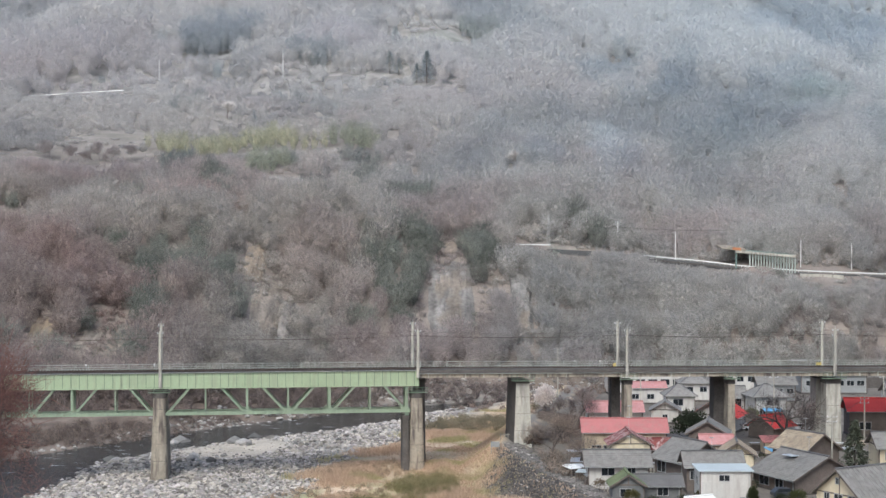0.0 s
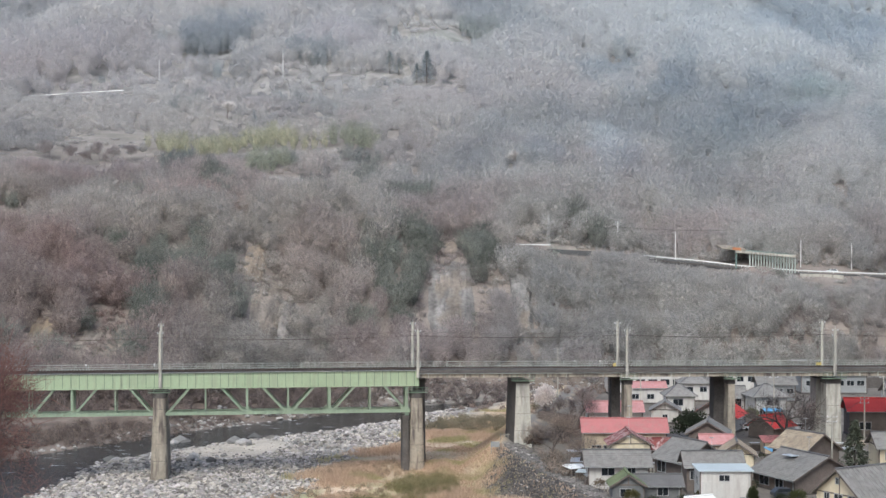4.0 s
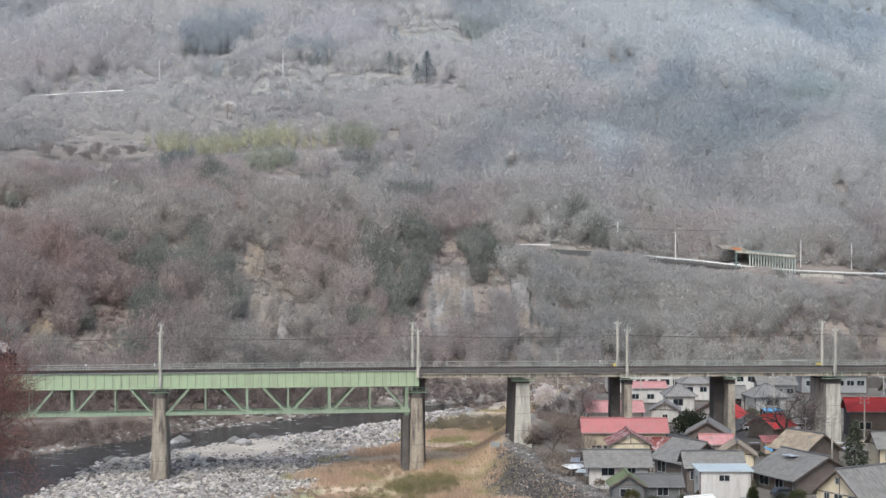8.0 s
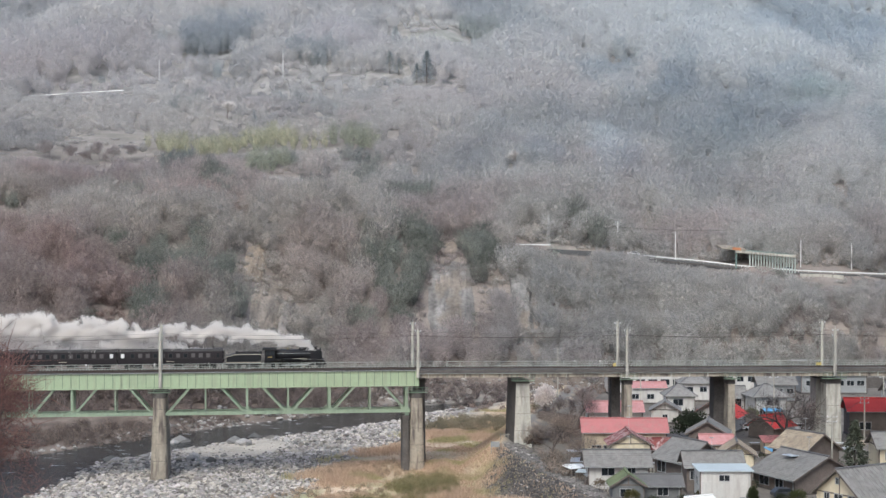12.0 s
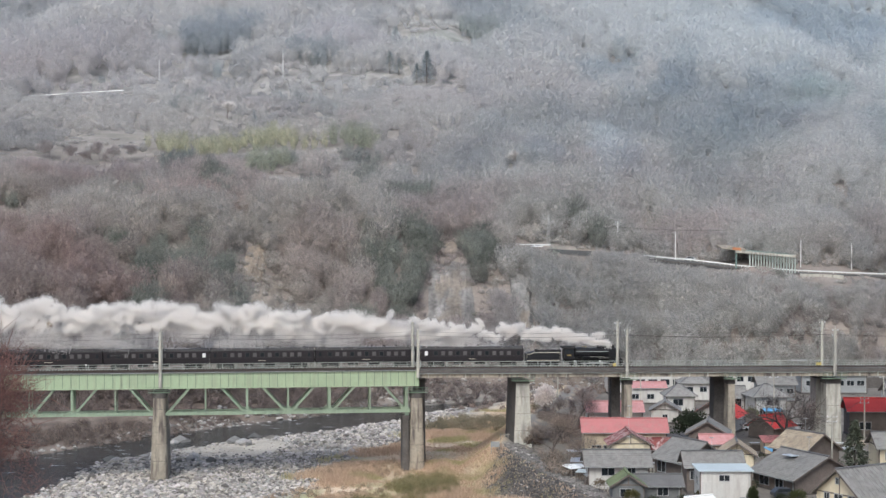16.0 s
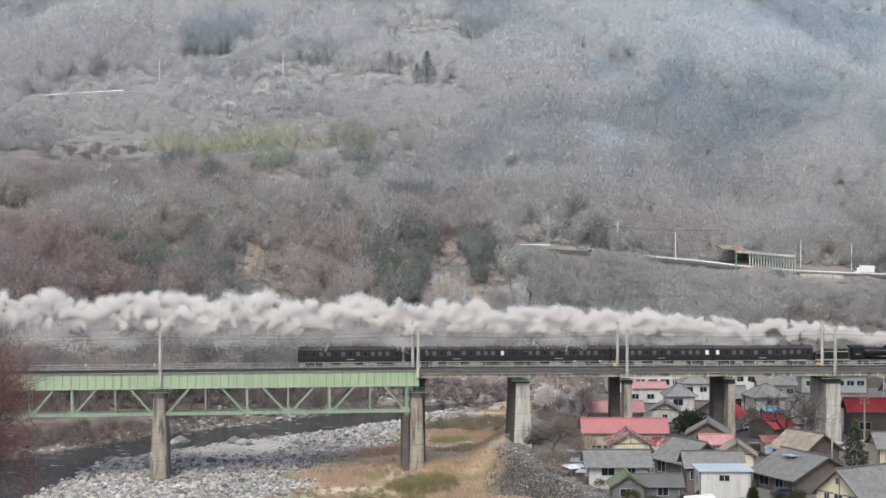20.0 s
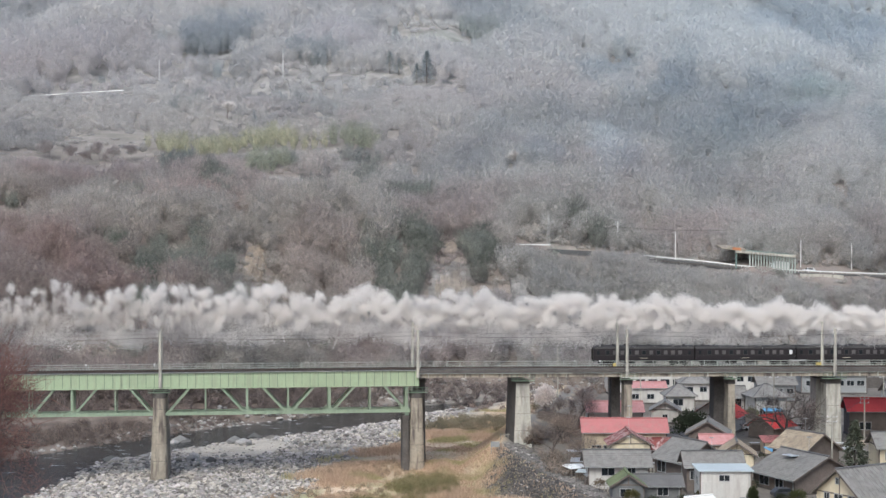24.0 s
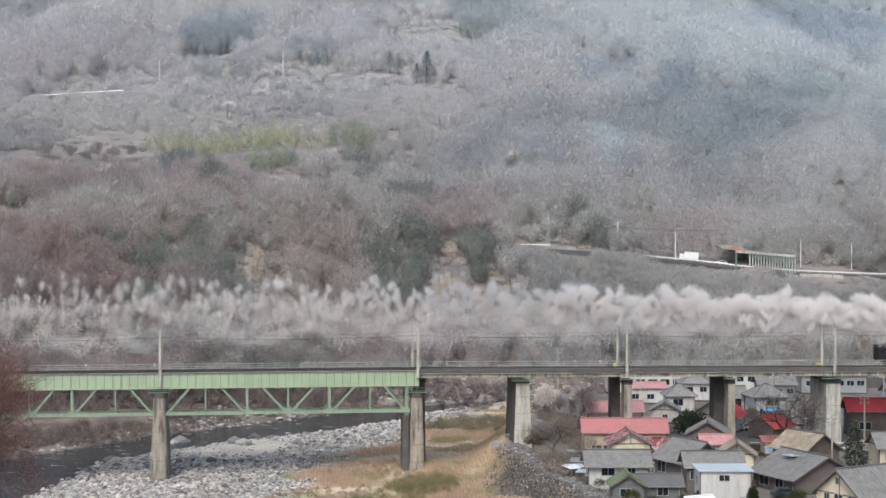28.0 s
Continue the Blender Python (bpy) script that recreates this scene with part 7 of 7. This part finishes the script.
        part("main_rod", Geo().bar((-2.4, sg * 0.86, 0.75), (-6.3, sg * 0.86, 0.62), 0.08, 0.12), STEEL, lo, "steel connecting rod")
        part("side_rod", Geo().bar((-3.05, sg * 0.80, 0.55), (-7.95, sg * 0.80, 0.55), 0.07, 0.14), STEEL, lo, "steel coupling rod")
    part("frame", Geo().box(-11.2, -0.3, -0.42, 0.42, 0.75, 1.35), SOOT, lo)
    part("buffer_beam", Geo().box(-0.3, -0.1, -1.25, 1.25, 0.85, 1.35), BLACK, lo)
    part("coupler", Geo().box(-0.1, 0.25, -0.14, 0.14, 0.5, 1.0), SOOT, lo)
    part("pilot", Geo().loft([[(-0.5, y, 0.2), (-0.1, y, 0.2), (-0.12, y, 0.85), (-0.5, y, 0.85)] for y in (-1.1, 1.1)]), SOOT, lo)
    part("front_deck", Geo().loft([[(-1.0, y, 1.72), (-0.3, y, 1.35), (-0.3, y, 1.42), (-1.0, y, 1.8)] for y in (-1.2, 1.2)]), BLACK, lo)
    hl = part("headlight", Geo().tube((-0.95, 0, 3.45), (-0.62, 0, 3.45), 0.19, 0.22, 12), BLACK, lo)
    part("lens", Geo().tube((-0.62, 0, 3.45), (-0.60, 0, 3.45), 0.19, 0.19, 12), WHITEPAINT, hl)
    cab = part("cab", Geo().box(-11.2, -9.25, -1.36, 1.36, 1.35, 3.45), BLACK, lo, "black driver's cab")
    part("cab_roof", Geo().loft([[(x, 1.5 * math.cos(a), 3.42 + 0.36 * math.sin(a)) for a in np.linspace(0, math.pi, 10)] for x in (-11.6, -9.0)]), SOOT, cab)
    for y in (-1.365, 1.365):
        for x in (-10.9, -10.1):
            part("cab_window", Geo().box(x, x + 0.62, y - 0.01, y + 0.01, 2.45, 3.15), PANE, cab)
    part("number_plate", Geo().box(-10.6, -9.8, -1.38, -1.366, 2.0, 2.2), BRASS, cab, "small brass plate")
    wheels = [(wheelset(lo, "driving_wheelset", x, 0.70), 0.70, x) for x in (-3.05, -4.68, -6.31, -7.95)]
    wheels += [(wheelset(lo, "carrying_wheelset", x, 0.43), 0.43, x) for x in (-1.0, -9.6)]
    return lo, wheels


def tender():
    te = empty("tender", Matrix(), "black coal tender edged with cream lining", "tender")
    bd = part("tank", Geo().loft([[(x, y, z) for x, z in ((-6.6, 1.0), (0, 1.0), (0, 2.75), (-5.2, 2.75), (-5.7, 2.45), (-6.6, 2.45))] for y in (-1.36, 1.36)]), BLACK, te)
    g = Geo()
    pts = [(-6.45, 1.15), (-0.15, 1.15), (-0.15, 2.62), (-5.15, 2.62), (-5.65, 2.32), (-6.45, 2.32)]
    for y in (-1.37, 1.37):
        for a, b in zip(pts, pts[1:] + pts[:1]):
            g.bar((a[0], y, a[1]), (b[0], y, b[1]), 0.02, 0.09)
    part("lining", g, LINING, bd, "cream lining stripe")
    rng = random.Random(5)
    coal = Geo()
    for i in range(9):
        x = -4.8 + i * 0.55
        coal.loft([[(x + rng.uniform(-.1, .1), y, 2.7) for y in (-1.1, -0.4, 0.4, 1.1)] + [(x, y, 2.75 + rng.uniform(.05, .4)) for y in (0.8, 0.2, -0.3, -0.8)], [(x + 0.55, y, 2.7) for y in (-1.1, -0.4, 0.4, 1.1)] + [(x + 0.55, y, 2.75 + rng.uniform(.05, .4)) for y in (0.8, 0.2, -0.3, -0.8)]])
    part("coal", coal, SOOT, te, "heap of coal")
    part("frame", Geo().box(-6.7, 0.1, -1.1, 1.1, 0.7, 0.98), SOOT, te)
    wheels = []
    for bx in (-1.6, -5.0):
        bg = part("bogie", Geo().box(bx - 1.2, bx + 1.2, -1.0, -0.9, 0.3, 0.65).box(bx - 1.2, bx + 1.2, 0.9, 1.0, 0.3, 0.65).box(bx - 0.2, bx + 0.2, -0.9, 0.9, 0.45, 0.7), SOOT, te)
        for dx in (-0.8, 0.8):
            wheels.append((wheelset(bg, "wheelset", bx + dx, 0.43, spokes=8), 0.43, bx + dx))
    return te, wheels


HALF = 9.6


def coach():
    """A dark brown vintage coach, its middle at the origin."""
    co = empty("passenger_coach", Matrix(), "dark brown vintage passenger coach with small windows", "railway coach", "train coaches")
    part("underframe", Geo().box(-HALF, HALF, -1.2, 1.2, 0.85, 1.12), SOOT, co)
    z0, z1 = 1.12, 3.25
    part("floor", Geo().box(-HALF, HALF, -1.38, 1.38, z0, z0 + 0.08), SOOT, co)
    xs = [-6.9 + i * 1.38 for i in range(11)]
    for sg in (-1, 1):
        y0, y1 = (-1.42, -1.36) if sg < 0 else (1.36, 1.42)
        side = part("side", Geo().box(-HALF, HALF, y0, y1, z0, z1), COACHBROWN, co, "dark brown boarded side")
        part("waist_line", Geo().box(-HALF, HALF, sg * 1.435 - 0.015, sg * 1.435 + 0.015, 2.0, 2.06), COACHROOF, side)
        for x in xs:
            fr = part("window", Geo().box(x - 0.42, x + 0.42, sg * 1.43 - 0.012, sg * 1.43 + 0.012, 2.12, 3.0), COACHROOF, side)
            part("pane", Geo().box(x - 0.33, x + 0.33, sg * 1.445 - 0.006, sg * 1.445 + 0.006, 2.2, 2.92), GREY_PANE if (int(x * 10) % 3) else PANE, fr)
        for x in (-8.7, 8.7):
            d = part("door", Geo().box(x - 0.36, x + 0.36, sg * 1.43 - 0.012, sg * 1.43 + 0.012, 1.2, 3.15), COACHBROWN, side)
            part("door_window", Geo().box(x - 0.22, x + 0.22, sg * 1.445 - 0.006, sg * 1.445 + 0.006, 2.2, 2.9), PANE, d)
        part("marking", Geo().box(-0.8, 0.7, sg * 1.425 - 0.01, sg * 1.425 + 0.01, 1.45, 1.53), LINING, side, "small pale lettering bar")
    for x in (-HALF, HALF):
        part("end_wall", Geo().box(x - 0.05 if x > 0 else x, x if x > 0 else x + 0.05, -1.36, 1.36, z0, z1 + 0.3), COACHBROWN, co)
    part("gangway", Geo().box(HALF, HALF + 0.2, -0.5, 0.5, 1.2, 3.2), SOOT, co)
    part("gangway", Geo().box(-HALF - 0.2, -HALF, -0.5, 0.5, 1.2, 3.2), SOOT, co)
    part("roof", Geo().loft([[(x, 1.46 * math.cos(a), z1 + 0.62 * math.sin(a)) for a in np.linspace(0, math.pi, 12)] for x in (-HALF - 0.05, HALF + 0.05)]), COACHROOF, co, "sooty rounded roof")
    for i in range(8):
        x = -7.9 + i * 2.25
        part("ventilator", Geo().box(x - 0.22, x + 0.22, -0.2, 0.2, z1 + 0.58, z1 + 0.82), SOOT, co)
    for x in (-2.5, 1.5):
        part("battery_box", Geo().box(x - 0.9, x + 0.9, -1.1, 1.1, 0.4, 0.85), SOOT, co)
    for bx in (-6.8, 6.8):
        bg = part("bogie", Geo().box(bx - 1.6, bx + 1.6, -1.05, -0.93, 0.3, 0.7).box(bx - 1.6, bx + 1.6, 0.93, 1.05, 0.3, 0.7).box(bx - 0.25, bx + 0.25, -0.93, 0.93, 0.45, 0.85), SOOT, co)
        for dx in (-1.15, 1.15):
            wheelset(bg, "wheelset", bx + dx, 0.43, spokes=0)
    return co


LOCO, LOCO_WHEELS = locomotive()
TENDER, TENDER_WHEELS = tender()
COACHES = [coach()]
for _ in range(4):
    COACHES.append(copy_thing(COACHES[0], Matrix()))
for i, x in ((0, -8.7), (1, 8.7), (3, 8.7)):
    part("door_window", Geo().box(x - 0.3, x + 0.3, -1.47, -1.455, 2.15, 2.95), WHITEPAINT, COACHES[i], "bright white door window")
TENDER_AT, COACH_AT = -11.8, [-18.9 - HALF - i * 19.42 for i in range(5)]


def train_s(t):
    """Where the engine's front stands at t seconds."""
    return 52.7 + 13.85 * (t - 17) - 0.012 * (t - 17) ** 2


def train_t(s):
    """When the engine's front passes s."""
    t = 17 + (s - 52.7) / 13.85
    for _ in range(4):
        t -= (train_s(t) - s) / (13.85 - 0.024 * (t - 17))
    return t


# ---- smoke ----
def smoke_material(name, colour):
    """Fine droplets: they scatter light to both sides."""
    m = bpy.data.materials.new(name)
    m.use_nodes = True
    nt = m.node_tree
    nt.nodes.remove(nt.nodes["Principled BSDF"])
    d = nt.nodes.new("ShaderNodeBsdfDiffuse")
    t = nt.nodes.new("ShaderNodeBsdfTranslucent")
    dt = nt.nodes.new("ShaderNodeMixShader")
    dt.inputs[0].default_value = 0.5
    for q, slot in ((d, 1), (t, 2)):
        q.inputs[0].default_value = (*colour, 1)
        nt.links.new(q.outputs[0], dt.inputs[slot])
    nt.links.new(dt.outputs[0], nt.nodes["Material Output"].inputs[0])
    return m


STEAM = smoke_material("white_steam", (0.885, 0.855, 0.825))
SOOT = smoke_material("thin_grey_smoke", (0.78, 0.75, 0.72))


def puff_mesh(name, seed, half, lobes, n, size, soft, mat):
    """A billow of fine flakes gathered in rounded lobes, kept within the half sizes; the flakes stand upright along x."""
    rng = np.random.default_rng(900 + seed)
    half = np.array(half)
    d = rng.normal(size=(lobes, 3))
    d /= np.linalg.norm(d, axis=1)[:, None]
    centre = d * rng.uniform(0.0, 0.45, lobes)[:, None] * half
    centre[:, 0] = half[0] * np.linspace(-0.5, 0.5, lobes)
    rad = rng.uniform(0.35, 0.6, lobes) * half[2] * soft
    k = rng.choice(lobes, n, p=rad ** 3 / (rad ** 3).sum())
    pos = np.clip(centre[k] + rng.normal(size=(n, 3)) * rad[k][:, None] * (half[0] / half[2], half[1] / half[2], 1.0), -half, half)
    facing = np.array((0.0, 1.0, 0.0)) + rng.normal(size=(n, 3)) * 0.09
    along = np.cross(facing, rng.normal(size=(n, 3)))
    along *= (size * rng.uniform(0.7, 1.4, n) / np.linalg.norm(along, axis=1))[:, None]
    return slivers_mesh(name, pos - along / 2, along, size * 1.15 * rng.uniform(0.8, 1.2, n), np.ones((n, 3)), mat, facing)


PUFFS = [puff_mesh("smoke_puff", i, (1.15, 0.65, 0.85), 4, 1150, 0.085, 0.62, STEAM) for i in range(8)]
BILLOWS = [puff_mesh("smoke_billow", 10 + i, (1.6, 1.0, 1.36), 5, 1350, 0.09, 0.6, STEAM) for i in range(10)]
CORES = [puff_mesh("smoke_core", 50 + i, (2.1, 0.95, 1.38), 5, 1700, 0.09, 0.66, STEAM) for i in range(8)]
WISPS = [puff_mesh("smoke_wisp", 20 + i, (3.9, 0.8, 1.38), 4, 850, 0.09, 0.9, SOOT) for i in range(6)]
CHIMNEY = -1.75


def drift(s, off, z):
    return Matrix.Translation(at(max(-399.0, min(399.0, s)), off, z))


def smoke_rows(te, ride, s_now, off1, rise, tilt, fade):
    """Rows for one puff: rides inside the train until te, then rises, rears up by tilt, drifts off and turns its flakes edge-on as it thins."""
    def free(a):
        q = drift(s_now(a), TRACK + (off1 - TRACK) * (1 - math.exp(-a / 6)), rise(a))
        k = 1 - math.exp(-a / 1.6)
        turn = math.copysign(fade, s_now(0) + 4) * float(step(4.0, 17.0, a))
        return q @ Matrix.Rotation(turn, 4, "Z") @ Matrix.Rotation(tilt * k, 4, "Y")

    rows = [(float(t), ride(t)) for t in np.arange(0.0, 28.0, 2.0) if t < te - 0.15]
    if 0 < te - 0.1 < 28:
        rows.append((te - 0.1, ride(te - 0.1)))
    if 0 <= te < 28:
        rows.append((te, ride(te)))
    if te < 0:
        rows.append((0.0, free(-te)))
    for a in (0.12, 0.35, 0.8, 1.6, 3.0, 5.0, 7.5, 10.0, 13.0, 16.0, 20.0, 25.0, 31.0):
        if 0 < te + a < 27.9:
            rows.append((te + a, free(a)))
    rows.append((28.0, free(28 - te) if te < 28 else ride(28.0)))
    return [r for i, r in enumerate(rows) if i == 0 or frame(r[0]) > frame(rows[i - 1][0])]


def smoke_pieces():
    """All puffs with their rows: young steam from the chimney, billows above the coaches, grey wisps beneath."""
    rng = random.Random(77)
    out = []

    def piece(name, mesh, scale, label, group, *row):
        ob = new(name, mesh)
        ob.scale = scale
        tagged(ob, label, "smoke", group, "stuff")
        out.append((ob, smoke_rows(*row)))

    # young steam: small puffs out of the chimney
    s, n = -100.0, 0
    while s < 104:
        n += 1
        burst = 0.5 + 0.5 * math.sin(s * 1.15) * math.sin(s * 0.37 + 1)
        te = train_t(s - CHIMNEY)
        up = rng.random()
        top = 0.3 + 1.5 * up + burst * 0.6
        fin = 1.6 + 3.2 * up + burst * 2.2
        slide, wind = rng.uniform(-0.8, 0.8), rng.uniform(0.3, 0.45)

        def ride(t):
            return drift(train_s(t) + CHIMNEY - 1.0, TRACK, RAIL_Z + 2.45)

        def s_now(a, c=s, slide=slide, wind=wind):
            return c + 0.9 * (1 - math.exp(-a * 3)) + slide * (1 - math.exp(-a / 3)) + wind * a

        def rise(a, top=top, fin=fin):
            return 23.0 + (1.5 + top) * (1 - math.exp(-a * 4.5)) + fin * (1 - math.exp(-a / 5)) + 0.08 * a

        piece("smoke_puff", rng.choice(PUFFS), (1, 1, 1), "small white steam puff trailing from the chimney", "smoke puffs",
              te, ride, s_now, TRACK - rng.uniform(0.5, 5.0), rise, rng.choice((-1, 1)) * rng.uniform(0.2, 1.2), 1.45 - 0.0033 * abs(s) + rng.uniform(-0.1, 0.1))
        s += 0.45
    # billows: rear up between the roofs and the steam
    s, n = -128.0, 0
    while s < 96:
        n += 1
        burst = 0.5 + 0.5 * math.sin(s * 0.55) * math.sin(s * 0.23 + 2)
        wisp = n % 5 in (1, 3)
        k = rng.choice((0, 0, 0, 1)) if not wisp else rng.choice((0, 1, 2, 3))
        u = rng.uniform(-6.0, 6.0)
        te = train_t(s - COACH_AT[k] - u)
        up = rng.random()
        z1 = (26.1 + 1.8 * up + 1.3 * burst) if not wisp else 24.8 + 2.2 * up
        fin = (1.9 + 3.2 * up + 2.2 * burst) if not wisp else 0.6 + 3.4 * up
        wind = rng.uniform(0.3, 0.45)

        def ride(t, k=k, u=u):
            return drift(train_s(t) + COACH_AT[k] + u, TRACK, RAIL_Z + 2.45)

        def s_now(a, c=s, wind=wind):
            return c + 0.8 * (1 - math.exp(-a * 4)) + wind * a

        def rise(a, z1=z1, fin=fin, up=up):
            return 22.95 + (z1 - 22.95) * (1 - math.exp(-a * 1.4)) + fin * (1 - math.exp(-a / 6)) + (up - 0.55) * 5.0 * float(step(8.0, 22.0, a)) + 0.08 * a

        if te < 27.9:
            off1 = TRACK - rng.uniform(0.0, 5.0)
            tilt = rng.choice((-1, 1)) * rng.uniform(0.15, 0.9)
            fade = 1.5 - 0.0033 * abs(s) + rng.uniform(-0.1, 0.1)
            if wisp:
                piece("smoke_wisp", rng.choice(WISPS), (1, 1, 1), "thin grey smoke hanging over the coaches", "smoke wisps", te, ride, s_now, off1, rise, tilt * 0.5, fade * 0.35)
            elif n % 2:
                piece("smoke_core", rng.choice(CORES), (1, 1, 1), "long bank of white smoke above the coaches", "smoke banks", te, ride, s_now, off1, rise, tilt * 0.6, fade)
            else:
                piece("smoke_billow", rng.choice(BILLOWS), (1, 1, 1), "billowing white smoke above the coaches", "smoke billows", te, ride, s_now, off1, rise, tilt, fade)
        s += 0.27
    return out


SMOKE = smoke_pieces()


# ---- vehicles on the mountain road ----
def road_at(x):
    """A pose on the road at that easting, heading west."""
    for a, b in zip(ROADLINE, ROADLINE[1:]):
        if (a.x - x) * (b.x - x) <= 0 and a.x != b.x:
            p = a.lerp(b, (x - a.x) / (b.x - a.x))
            d = (b - a).normalized()
            return Matrix.Translation((p.x, p.y + 1.6, p.z + 0.02)) @ d.to_track_quat("X", "Z").to_matrix().to_4x4()
    return Matrix.Translation(ROADLINE[-1])


ROADCARS = [(car("car", Matrix(), CARWHITE, "white car driving on the mountain road"), 157.5, 8.0),
            (car("car", Matrix(), CARSILVER, "silver car driving on the mountain road"), 203.5, 7.75),
            (car("truck", Matrix(), CARWHITE, "white box truck driving on the mountain road", "truck"), 279.5, 7.15),
            (car("car", Matrix(), CARWHITE, "white car following a truck on the mountain road"), 289.5, 7.15)]


# ---- all that moves ----
def motions():
    def vehicle(ob, offset):
        walk(ob, [(t / 2, on_line(train_s(t / 2) + offset, TRACK, RAIL_Z)) for t in range(57)])

    def spin(ob, r, x, t0, t1):
        base = ob.matrix_basis.copy()
        rows, t = [(0.0, base)], max(0.1, t0)
        gap = 1.2 * r / 14
        start = train_s(t)
        while t < min(t1, 27.9):
            rows.append((t, base @ Matrix.Rotation((train_s(t) - start) / r, 4, "Y")))
            t += gap
        rows.append((28.0, rows[-1][1]))
        walk(ob, [q for i, q in enumerate(rows) if i == 0 or frame(q[0]) > frame(rows[i - 1][0])])

    vehicle(LOCO, 0.0)
    vehicle(TENDER, TENDER_AT)
    for ob, u in zip(COACHES, COACH_AT):
        vehicle(ob, u)
    for w, r, x in LOCO_WHEELS:
        spin(w, r, x, 7.4, 20.6)
    for w, r, x in TENDER_WHEELS:
        spin(w, r, x, 8.2, 21.4)
    for ob, u in zip(COACHES, COACH_AT):
        t0 = train_t(-86 - u - HALF)
        for w in ob.children_recursive:
            if w.name.startswith("wheelset"):
                spin(w, 0.43, 0, t0, t0 + 14.5)
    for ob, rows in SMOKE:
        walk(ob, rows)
    for ob, x0, v in ROADCARS:
        walk(ob, [(t / 2, road_at(max(-18.0, x0 - v * t / 2))) for t in range(57)])


motions()
